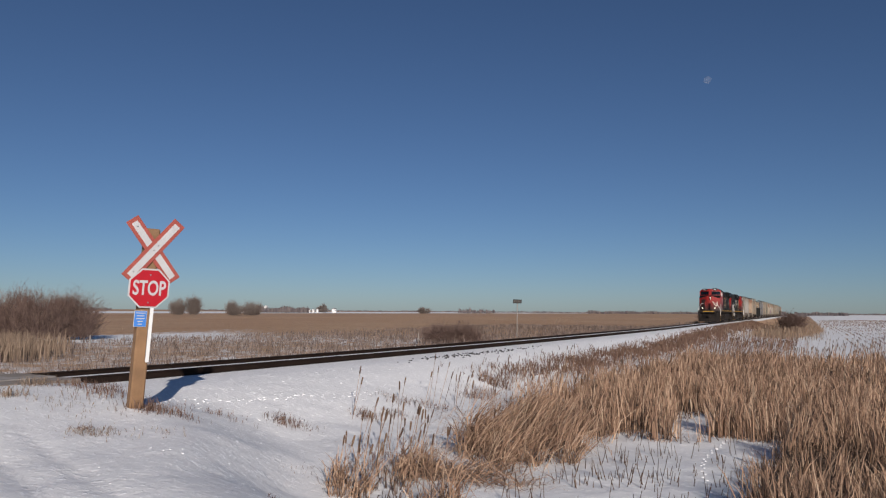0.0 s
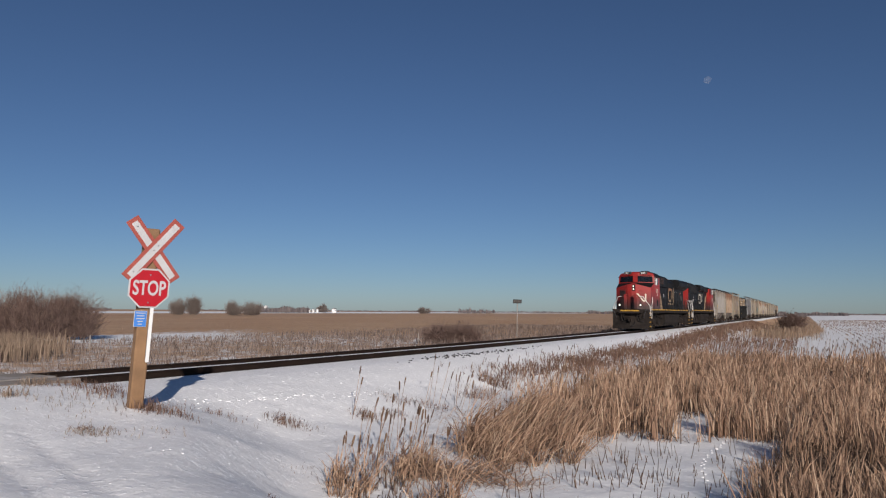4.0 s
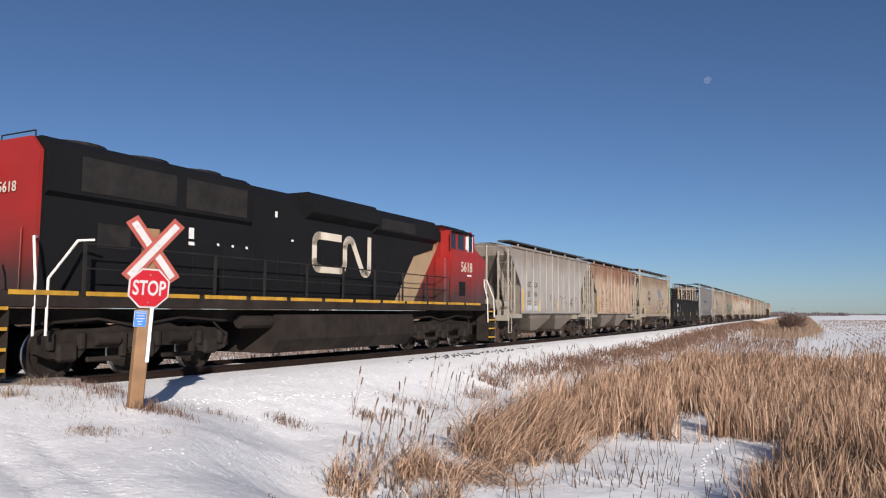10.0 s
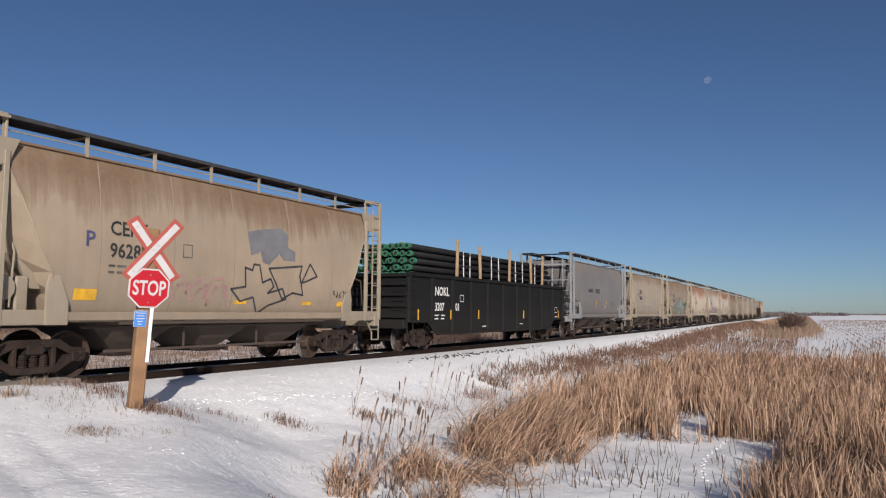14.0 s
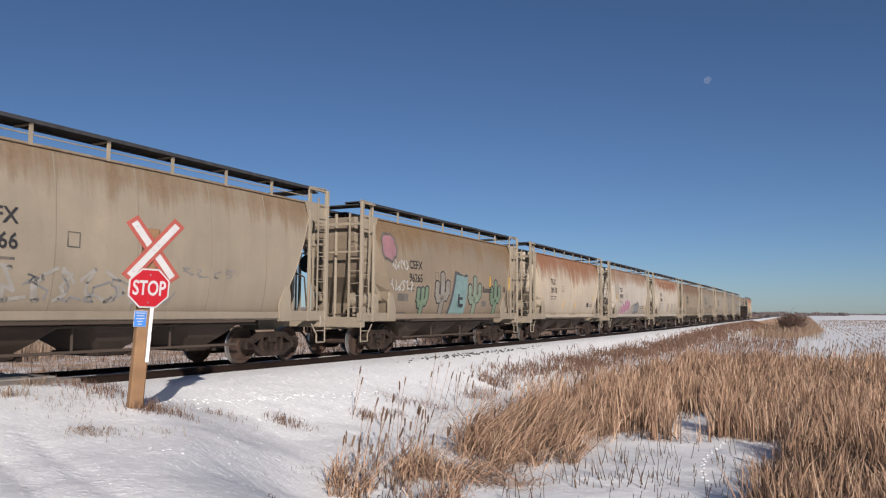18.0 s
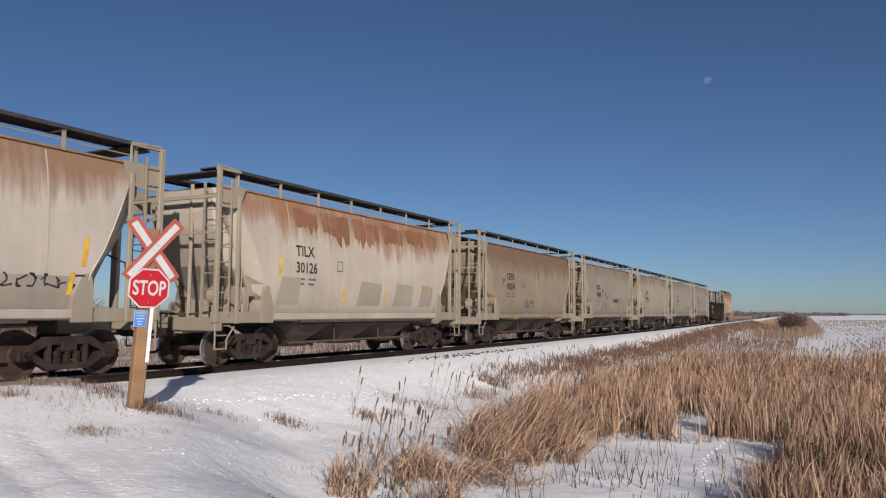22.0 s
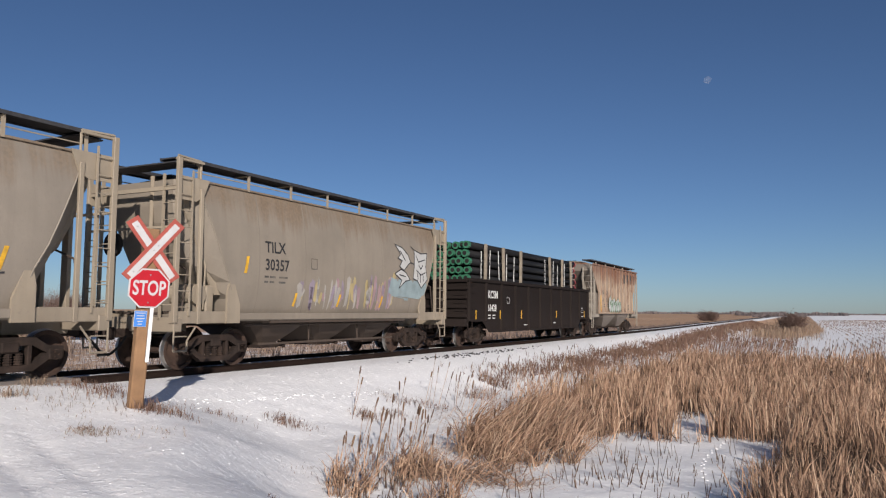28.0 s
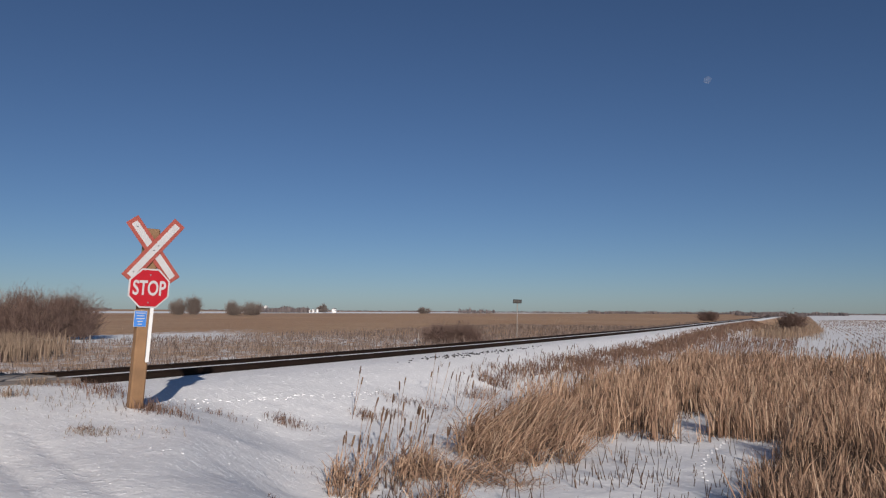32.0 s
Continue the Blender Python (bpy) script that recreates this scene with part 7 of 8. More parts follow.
class Blades:
    """Collects thin ribbons and makes one mesh of them."""

    def __init__(self, seed):
        self.v, self.f, self.r = [], [], random.Random(seed)

    def blade(self, x, y, z, h, w, lean=0.25, droop=0.3, ang=None):
        r = self.r
        a = r.uniform(0, 6.283) if ang is None else ang
        ca, sa = math.cos(a), math.sin(a)
        # the flat turns across a random way
        b = r.uniform(0, 6.283)
        wx, wy = math.cos(b) * w / 2, math.sin(b) * w / 2
        l1, l2 = lean * h * 0.45, lean * h + droop * h * 0.6
        z1, z2 = z + h * 0.62, z + h * (1 - droop * 0.55)
        k = len(self.v)
        self.v += [(x - wx, y - wy, z), (x + wx, y + wy, z), (x + ca * l1 - wx * 0.8, y + sa * l1 - wy * 0.8, z1), (x + ca * l1 + wx * 0.8, y + sa * l1 + wy * 0.8, z1), (x + ca * l2, y + sa * l2, z2)]
        self.f += [(k, k + 1, k + 3, k + 2), (k + 2, k + 3, k + 4)]

    def arc(self, x, y, z, h, w, lean, droop, ang):
        """A long leaf in three stretches that bends over towards its tip."""
        r = self.r
        b = r.uniform(0, 6.283)
        wx, wy = math.cos(b) * w / 2, math.sin(b) * w / 2
        ca, sa = math.cos(ang), math.sin(ang)
        tilt, px, pz = lean, 0.0, z
        k = len(self.v)
        for i, (part_, wide) in enumerate(((0.0, 1.0), (0.45, 0.95), (0.33, 0.75), (0.22, 0.12))):
            if i:
                px += math.sin(tilt) * h * part_
                pz = max(z, pz + math.cos(tilt) * h * part_)
                tilt += droop
            self.v += [(x + ca * px - wx * wide, y + sa * px - wy * wide, pz), (x + ca * px + wx * wide, y + sa * px + wy * wide, pz)]
        self.f += [(k, k + 1, k + 3, k + 2), (k + 2, k + 3, k + 5, k + 4), (k + 4, k + 5, k + 7, k + 6)]

    def stick(self, a, b, w0, w1):
        """A thin three-sided stem from a to b."""
        a, b = Vector(a), Vector(b)
        d = (b - a).normalized()
        p = d.orthogonal().normalized()
        q = d.cross(p)
        k = len(self.v)
        for c, w in ((a, w0), (b, w1)):
            for i in range(3):
                t = 2.0944 * i
                self.v.append(tuple(c + (p * math.cos(t) + q * math.sin(t)) * w))
        self.f += [(k, k + 1, k + 4, k + 3), (k + 1, k + 2, k + 5, k + 4), (k + 2, k, k + 3, k + 5)]

    def spike(self, a, b, w):
        """A spindle, thick in the middle."""
        a, b = Vector(a), Vector(b)
        d = (b - a).normalized()
        p = d.orthogonal().normalized()
        q = d.cross(p)
        k = len(self.v)
        for f_, w_ in ((0.0, 0.5), (0.15, 1.0), (0.85, 1.0), (1.0, 0.4)):
            for i in range(5):
                t = 1.2566 * i
                self.v.append(tuple(a + (b - a) * f_ + (p * math.cos(t) + q * math.sin(t)) * w * w_))
        for s in range(3):
            for i in range(5):
                j = (i + 1) % 5
                self.f.append((k + s * 5 + i, k + s * 5 + j, k + s * 5 + 5 + j, k + s * 5 + 5 + i))

    def done(self, name, mat, label="", category="", kind="", parent=None):
        me = bpy.data.meshes.new(name)
        me.from_pydata(self.v, [], self.f)
        me.materials.append(mat)
        ob = new(name, me)
        ob.parent = parent
        return tagged(ob, label, category, "", kind) if label or kind else ob


def near_px(x, y):
    return math.hypot(x - EYE.x, y - EYE.y)


def clumped(x, y, f=0.9, o=3.3):
    return noise.noise(Vector((x * f, y * f, o))) * 0.6 + noise.noise(Vector((x * f * 2.7, y * f * 2.7, o + 4))) * 0.4


# cattail marsh in the ditch
def marsh(x, y):
    """Share of cattails at a place, by stand: front clump, flattened mats, bent sheaf, back belt, near stand."""
    wob = 0.40 * clumped(x, y, 0.8, 1.0)
    front = smooth(1.0, 0.55, math.hypot((x - 8.35) / 1.0, (y - 9.55) / 1.25) + wob)
    front = max(front, 0.75 * smooth(1.0, 0.6, math.hypot((x - 9.45) / 0.85, (y - 8.05) / 0.60) + wob), 0.6 * smooth(1.0, 0.6, math.hypot((x - 8.2) / 0.45, (y - 8.6) / 0.3) + wob))
    mats = smooth(1.0, 0.5, math.hypot((x - 9.45) / 1.25, (y - 10.2) / 1.05) + 1.5 * wob) * 0.8
    sheaf = smooth(1.0, 0.75, math.hypot((x - 8.95 - 0.16 * (14 - y)) / 1.45, (y - 13.6) / 2.7) + wob * 0.6)
    left = 7.4 - 0.06 * (y - 19) + 0.6 * smooth(24, 32, y)
    back = smooth(left - 0.3, left + 0.9, x + 1.5 * wob) * smooth(14.6, 15.6, y + wob * 2 + 0.25 * max(0.0, 10.6 - x) - 1.2 * smooth(11.6, 12.6, x) * (1 - smooth(13.4, 14.2, x))) * (1 - smooth(37, 50, y)) * (1 - smooth(18, 22, x))
    right = smooth(13.1, 13.6, x + wob - 0.02 * (y - 10)) * smooth(8.2, 9.4, y) * (1 - smooth(15, 17, y)) * (1 - smooth(18.5, 22, x))
    gap = smooth(1.0, 0.7, math.hypot((x - 11.55) / 0.50, (y - 17.6) / 2.7) + wob)
    back *= 1 - gap
    for gx, gy, rx, ry in ((13.45, 22.4, 0.8, 0.9), (13.15, 19.7, 0.5, 0.6), (14.3, 20.3, 0.7, 0.5), (11.5, 24.0, 0.9, 0.7), (10.75, 21.8, 0.6, 0.6), (9.1, 20.5, 0.6, 0.6), (8.1, 26.5, 0.9, 1.0), (15.6, 24.5, 1.2, 0.8), (10.2, 31.0, 1.5, 1.3), (14.0, 31.0, 1.5, 1.2), (7.5, 36.0, 1.8, 1.8)):
        back *= 1 - 0.9 * smooth(1.0, 0.55, math.hypot((x - gx) / rx, (y - gy) / ry) + wob)
    back *= 1 - 0.6 * smooth(30, 42, y)
    return front, mats, sheaf, back, right


cat = Blades(11)
r = cat.r
made = 0
while made < 62000:
    x, y = r.uniform(4.5, 21), 7.4 + 43 * r.random() ** 1.8
    stands = marsh(x, y)
    m = max(stands)
    if m < 0.02:
        continue
    k = clumped(x, y, 1.1)
    kind_ = stands.index(m)
    if r.random() > m * (0.30 + 2.2 * max(-0.22, k)) * (1.3, 0.75, 0.95, 0.85, 1.0)[kind_]:
        continue
    dist = near_px(x, y)
    z = ground_z(x, y) - 0.03
    w = 0.006 + 0.00072 * dist
    flow = 6.283 * noise.noise(Vector((x * 0.5, y * 0.5, 6.0)))
    if kind_ == 0:
        h, lean, droop, ang = r.uniform(0.25, 0.85), abs(r.gauss(0.35, 0.25)), r.uniform(0.1, 0.9), r.gauss(0.6, 1.5)
    elif kind_ == 1:
        h, lean, droop, ang = r.uniform(0.3, 0.9), r.uniform(0.9, 1.5), r.uniform(0.05, 0.4), r.gauss(0.6, 0.5) + (3.14 if r.random() < 0.5 else 0.0)
    elif kind_ == 2:
        if r.random() < 0.55:
            h, lean, droop, ang = r.uniform(0.6, 1.25), abs(r.gauss(0.45, 0.2)), r.uniform(0.1, 0.6), r.gauss(0.5, 0.4)
        else:
            h, lean, droop, ang = r.uniform(0.6, 1.2), abs(r.gauss(0.4, 0.25)), r.uniform(0.6, 1.2), r.gauss(-1.3, 0.8)
    elif kind_ == 4:
        h, lean, droop, ang = r.uniform(0.35, 1.0), abs(r.gauss(0.0, 0.16)), r.uniform(0.0, 0.35), 1.5 + 2.5 * flow + r.gauss(0, 1.3)
    else:
        h, lean, droop, ang = r.uniform(0.35, 1.0), abs(r.gauss(0.0, 0.13)), r.uniform(0.0, 0.35), 1.5 + 2.5 * flow + r.gauss(0, 1.3)
    if r.random() < 0.22:
        # broken or fallen leaves
        lean, droop, h = r.uniform(0.7, 1.5), r.uniform(0.1, 0.9), h * r.uniform(0.5, 0.9)
    h *= (1.0 - 0.22 * smooth(17, 30, y) * (kind_ == 3)) * (0.78 + 0.9 * max(-0.4, k) + 0.35 * noise.noise(Vector((x * 2.5, y * 2.5, 0.7))))
    cat.arc(x, y, z, max(0.12, h), w * r.uniform(0.6, 1.3), lean, droop, ang)
    made += 1
cat.done("cattails", STRAW, "dense tan dried cattail leaves filling the snowy ditch", "cattails", "stuff")

# dark matted undergrowth; the shade between the stems is put into its colour
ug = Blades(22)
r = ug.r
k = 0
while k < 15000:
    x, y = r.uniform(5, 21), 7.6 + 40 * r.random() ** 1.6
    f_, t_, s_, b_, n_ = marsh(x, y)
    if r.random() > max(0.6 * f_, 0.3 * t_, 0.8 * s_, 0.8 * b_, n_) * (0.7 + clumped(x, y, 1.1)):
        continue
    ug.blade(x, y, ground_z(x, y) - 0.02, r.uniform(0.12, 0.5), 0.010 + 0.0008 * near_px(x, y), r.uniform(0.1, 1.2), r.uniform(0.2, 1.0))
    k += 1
# extra dark blades stand in for the shade inside the near stand
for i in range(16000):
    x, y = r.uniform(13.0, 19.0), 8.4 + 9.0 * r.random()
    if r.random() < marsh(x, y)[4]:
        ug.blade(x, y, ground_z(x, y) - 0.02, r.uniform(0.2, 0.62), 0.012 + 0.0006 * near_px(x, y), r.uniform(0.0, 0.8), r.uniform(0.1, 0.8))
ug.done("marsh_litter", SHADED_BASE, "dark low undergrowth, coloured with the shade between cattail stems", "cattails", "stuff")

# stalks with brown heads
heads, stems = Blades(12), Blades(13)
r = heads.r
k = 0
while k < 1150:
    x, y = r.uniform(4.5, 22), 8.8 + 50 * r.random() ** 1.5
    f_, t_, s_, b_, n_ = marsh(x, y)
    u = x - track_x(y)
    edge = 0.22 * smooth(4.6, 5.6, u) * (1 - smooth(7.0, 8.2, u)) * smooth(12, 15, y) * (1 - smooth(30, 42, y)) + 0.30 * smooth(32, 40, y) * smooth(6, 9, u)
    edge += 0.8 * smooth(1.0, 0.5, math.hypot((x - 7.6) / 0.7, (y - 10.8) / 1.6))
    if r.random() > 0.5 * max(f_ * 1.3, s_ * 0.5, b_, n_ * 0.5) + edge:
        continue
    z = ground_z(x, y)
    h = r.uniform(0.65, 1.25) * (0.85 if f_ > 0.3 else 1.0)
    an, ln = r.gauss(0.55, 0.5), r.uniform(0.02, 0.38) * h
    top = Vector((x + math.cos(an) * ln, y + math.sin(an) * ln, z + h))
    foot = Vector((x, y, z - 0.02))
    stems.stick(foot, top, 0.005 + 0.0001 * near_px(x, y), 0.003 + 0.0001 * near_px(x, y))
    dirn = (top - foot).normalized()
    heads.spike(top - dirn * r.uniform(0.14, 0.2), top, r.uniform(0.011, 0.016))
    k += 1
heads.done("cattail_heads", HEAD, "brown dried cattail seed heads above the ditch", "cattails", "stuff")
stems.done("cattail_stalks", STRAW, "thin dry cattail stalks carrying seed heads", "cattails", "stuff")

# broken stubs on the frozen pool
stub = Blades(14)
r = stub.r
for i in range(1100):
    x, y = r.uniform(9.0, 13.6), r.uniform(7.4, 16.5)
    if max(marsh(x, y)) > 0.3 or clumped(x, y, 1.1, 8.0) < 0.10 + 0.25 * r.random() - 0.12 * smooth(12.2, 13.2, x):
        continue
    z = ground_z(x, y)
    h = r.uniform(0.06, 0.40)
    a = r.uniform(0, 6.28)
    stub.stick((x, y, z - 0.02), (x + math.cos(a) * h * 0.25, y + math.sin(a) * h * 0.25, z + h), 0.006, 0.004)
for cx, cy, spread, count, tall in ((11.45, 11.09, 0.22, 60, 0.42), (11.04, 12.91, 0.3, 60, 0.4), (11.96, 11.38, 0.2, 35, 0.4), (11.6, 8.73, 0.25, 40, 0.35), (12.33, 13.0, 0.3, 24, 0.25), (12.89, 9.8, 0.25, 30, 0.3), (12.89, 11.91, 0.3, 40, 0.3), (11.12, 10.9, 0.25, 40, 0.3)):
    for i in range(count * 2 // 5):
        x, y = r.gauss(cx, spread * 1.3), r.gauss(cy, spread * 1.6)
        if max(marsh(x, y)) < 0.3:
            z, h, a = ground_z(x, y), r.uniform(0.08, 0.8 * tall), r.uniform(0, 6.28)
            stub.stick((x, y, z - 0.02), (x + math.cos(a) * h * 0.3, y + math.sin(a) * h * 0.3, z + h), 0.008, 0.004)
stub.done("reed_stubs", HEAD, "broken reed stubs standing in the frozen pool", "reeds", "stuff")

# weeds on the bank toe and far along the near side
wd = Blades(15)
r = wd.r
for i in range(30000):
    y = 21 + 140 * r.random() ** 1.5
    u = r.gauss(4.75 - 1.1 * smooth(45, 100, y), 0.55 + 0.5 * smooth(60, 120, y))
    stripe = smooth(22, 32, y)
    if u < 2.6 or r.random() > (0.25 + 0.75 * stripe) * (0.75 + 1.4 * clumped(u * 1.5, y * 0.6, 0.5, 6.0)):
        continue
    x = u + track_x(y)
    d = near_px(x, y)
    wd.arc(x, y, ground_z(x, y) - 0.02, r.uniform(0.08, 0.34), 0.006 + 0.0006 * d, abs(r.gauss(0.1, 0.3)), r.uniform(0, 0.5), r.uniform(0, 6.28))
for i in range(5000):
    # thin stalks between the weeds and the cattails
    y = 26 + 50 * r.random() ** 1.2
    u = r.uniform(5.4, 12.0)
    x = u + track_x(y)
    if r.random() > 0.5 + clumped(x, y, 0.5, 3.0):
        continue
    wd.arc(x, y, ground_z(x, y) - 0.02, r.uniform(0.25, 0.75), 0.005 + 0.00045 * near_px(x, y), abs(r.gauss(0.15, 0.15)), r.uniform(0, 0.3), r.gauss(0.5, 0.6))
wd.done("bank_weeds", BANKWEED, "brown weeds along the foot of the track bank", "weeds", "stuff")

# tall tan grass round the bush on the near side
tg = Blades(16)
r = tg.r
for i in range(9000):
    y = r.uniform(80, 190)
    x = track_x(y) + r.gauss(9.0, 2.2) + 0.02 * (y - 80)
    if r.random() > 0.3 + clumped(x, y, 0.25, 2.0) * 1.4:
        continue
    tg.blade(x, y, ground_z(x, y) - 0.02, r.uniform(0.3, 0.95), 0.06, r.uniform(0, 0.3), r.uniform(0, 0.4))
tg.done("ditch_grass", REED, "tan dry grass in the ditch farther along", "grass", "stuff")

# stubble of the snowy field
st = Blades(17)
r = st.r
for i in range(60000):
    y = 30 + 260 * r.random() ** 1.7
    row = round(r.uniform(16, 110) / 0.6) * 0.6
    x = track_x(y) + row
    if r.random() > 0.55 + clumped(x, y, 0.15, 1.0):
        continue
    st.blade(x, y, ground_z(x, y) - 0.02, r.uniform(0.08, 0.26), 0.022 + 0.0006 * y, 0.2, 0.2)
st.done("field_stubble", WEED, "short stubble poking through the snow of the field", "stubble", "stuff")

# weeds and grass beyond the track
fw = Blades(18)
r = fw.r
for i in range(70000):
    d = 2.2 + 34 * r.random() ** 1.4
    y = 4 + 120 * r.random() ** 1.3
    x = track_x(y) - d
    if r.random() > 0.50 + 1.7 * clumped(x, y, 0.35, 7.0) - 0.25 * (d < 3.0):
        continue
    dist = near_px(x, y)
    fw.blade(x, y, ground_z(x, y) - 0.02, r.uniform(0.12, 0.62), 0.006 + 0.0006 * dist, r.uniform(0, 0.45), r.uniform(0, 0.5))
fw.done("trackside_weeds", GREYWEED, "grey-brown weeds and snow patches beyond the track", "weeds", "stuff")
rd = Blades(19)
r = rd.r
for i in range(6000):
    a, d = math.atan((r.triangular(-220, 140, 20) - 784) / 1304) + YAW * -1, r.uniform(39, 60)
    x, y = EYE.x + d * math.sin(a), d * math.cos(a)
    if r.random() > 0.6 + clumped(x, y, 0.2, 2.0):
        continue
    dist = near_px(x, y)
    rd.blade(x, y, ground_z(x, y) - 0.02, r.uniform(0.6, 1.3), 0.008 + 0.0007 * dist, r.uniform(0, 0.2), r.uniform(0, 0.3))
rd.done("far_reeds", REED, "tan reeds and grass on the field beyond the track", "reeds", "stuff")


# small tufts on the road shoulder and bank
# dry grass of the open field, to the middle distance
tf = Blades(21)
r = tf.r
for i in range(16000):
    d = 26 + 130 * r.random()
    y = -10 + 330 * r.random() ** 1.2
    x = track_x(min(y, 430)) - d
    if r.random() > 0.75 + 0.9 * noise.noise(Vector((x * 0.03, y * 0.012, 4.0))):
        continue
    dist = near_px(x, y)
    tf.blade(x, y, ground_z(x, y) - 0.05, r.uniform(0.06, 0.20), 0.01 + 0.0007 * dist, r.uniform(0, 0.5), r.uniform(0, 0.3))
tf.done("field_grass", FIELD, "tan dry grass of the wide prairie field", "grass", "stuff")

tufts = {0: Blades(100), 1: Blades(101)}


def tuft(x, y, n_, h, spread, b, flat=0.0):
    for i in range(n_):
        px, py = x + b.r.gauss(0, spread), y + b.r.gauss(0, spread * 0.8)
        b.blade(px, py, ground_z(px, py) - 0.015, h * b.r.uniform(0.4, 1.2), 0.008, b.r.uniform(0.1, 0.6) + flat, b.r.uniform(0, 0.6))


for i, (x, y, c, h, sp, tan) in enumerate(((2.9, 8.75, 80, 0.22, 0.28, 0), (2.2, 8.7, 60, 0.18, 0.22, 0), (3.4, 8.4, 60, 0.20, 0.25, 0), (1.75, 8.3, 90, 0.20, 0.16, 1), (2.75, 7.2, 70, 0.22, 0.16, 1), (5.64, 6.54, 110, 0.10, 0.20, 1),
                                           (5.35, 6.62, 40, 0.07, 0.06, 0), (4.75, 8.15, 120, 0.22, 0.22, 0), (4.95, 8.45, 90, 0.18, 0.25, 0), (4.8, 11.3, 90, 0.20, 0.16, 0), (5.15, 11.45, 50, 0.14, 0.2, 0), (4.3, 10.1, 40, 0.14, 0.3, 0),
                                           (5.2, 13.6, 90, 0.22, 0.18, 0), (5.5, 14.4, 50, 0.2, 0.25, 0), (4.8, 15.6, 50, 0.2, 0.3, 0), (5.5, 16.0, 60, 0.22, 0.3, 0), (5.5, 18.6, 120, 0.26, 0.35, 0), (5.2, 19.6, 90, 0.24, 0.4, 0),
                                           (8.95, 6.35, 40, 0.05, 0.07, 0), (6.3, 7.1, 24, 0.10, 0.25, 1), (7.4, 9.0, 24, 0.12, 0.3, 0), (3.6, 7.6, 40, 0.14, 0.4, 1), (4.3, 7.1, 30, 0.10, 0.4, 1))):
    tuft(x, y, round(c * 1.8), h, sp, tufts[tan], 0.5 if i in (5, 6, 18) else 0.0)
tufts[0].done("weed_tufts", BANKWEED, "small brown weed tufts poking out of the snow", "weeds", "stuff")
tufts[1].done("grass_tufts", REED, "small tan grass tufts on the snowy road shoulder", "grass", "stuff")

# ballast stones that show through the snow beside the rail
STONE = plain("dark_ballast", (0.05, 0.048, 0.048), 0.85, 0.0, 0.3, 8.0)
rnd = random.Random(5)
bm = bmesh.new()
for i in range(150):
    y = rnd.gauss(25.5, 2.4) if i < 120 else rnd.uniform(20, 34)
    u = rnd.gauss(2.2, 0.14)
    s = rnd.uniform(0.02, 0.05)
    x = u + track_x(y)
    z = ground_z(x, y)
    bmesh.ops.create_icosphere(bm, subdivisions=1, radius=s, matrix=Matrix.Translation((x, y, z + s * 0.1)) @ pose(0, 0, 0, rnd.uniform(0, 90), rnd.uniform(0, 90), 0) @ Matrix.Diagonal((1, rnd.uniform(0.7, 1.6), 0.7, 1)))
tagged(part("ballast", bm, STONE), "dark ballast stones showing through trackside snow", "ballast", "", "stuff")

# animal tracks and crust lumps in the snow
SNOWLUMP = plain("fresh_snow", (0.86, 0.86, 0.87), 0.7, 0.0, 0.05, 4.0, relief=0.2)
bm = bmesh.new()


def lump(x, y, s, h):
    z = ground_z(x, y)
    bmesh.ops.create_icosphere(bm, subdivisions=1, radius=1.0, matrix=Matrix.Translation((x, y, z - h * 0.1)) @ pose(0, 0, 0, 0, 0, rnd.uniform(0, 180)) @ Matrix.Diagonal((s, s * rnd.uniform(0.5, 0.9), h, 1)))


for i in range(60):
    f = i / 59
    lump(3.2 + 1.2 * f + rnd.gauss(0, 0.08), 9.8 + 6.5 * f + rnd.gauss(0, 0.1), rnd.uniform(0.025, 0.06), 0.012)
for i in range(36):
    f = i / 35
    lump(12.72 - 0.5 * smooth(0, 0.7, f) + 0.05 * math.sin(9 * f) + 0.02 * (-1) ** i, 9.4 + 7.0 * f, 0.035, 0.02)
for i in range(650):
    x, y = rnd.uniform(2.2, 5.4), 9.0 + 20 * rnd.random() ** 1.3
    if clumped(x, y, 0.7, 9.0) > rnd.uniform(-0.2, 0.5):
        lump(x, y, rnd.uniform(0.012, 0.04), rnd.uniform(0.005, 0.012))
for i in range(900):
    x, y = rnd.uniform(3.0, 9.5), rnd.uniform(4.8, 9.5)
    if clumped(x, y, 1.3, 5.0) > rnd.uniform(0.05, 0.5):
        lump(x, y, rnd.uniform(0.008, 0.028), rnd.uniform(0.003, 0.007))
tagged(part("snow_crust", bm, SNOWLUMP, None, smooth_faces=True), "small crusts and prints on the snow surface", "snow", "", "stuff")


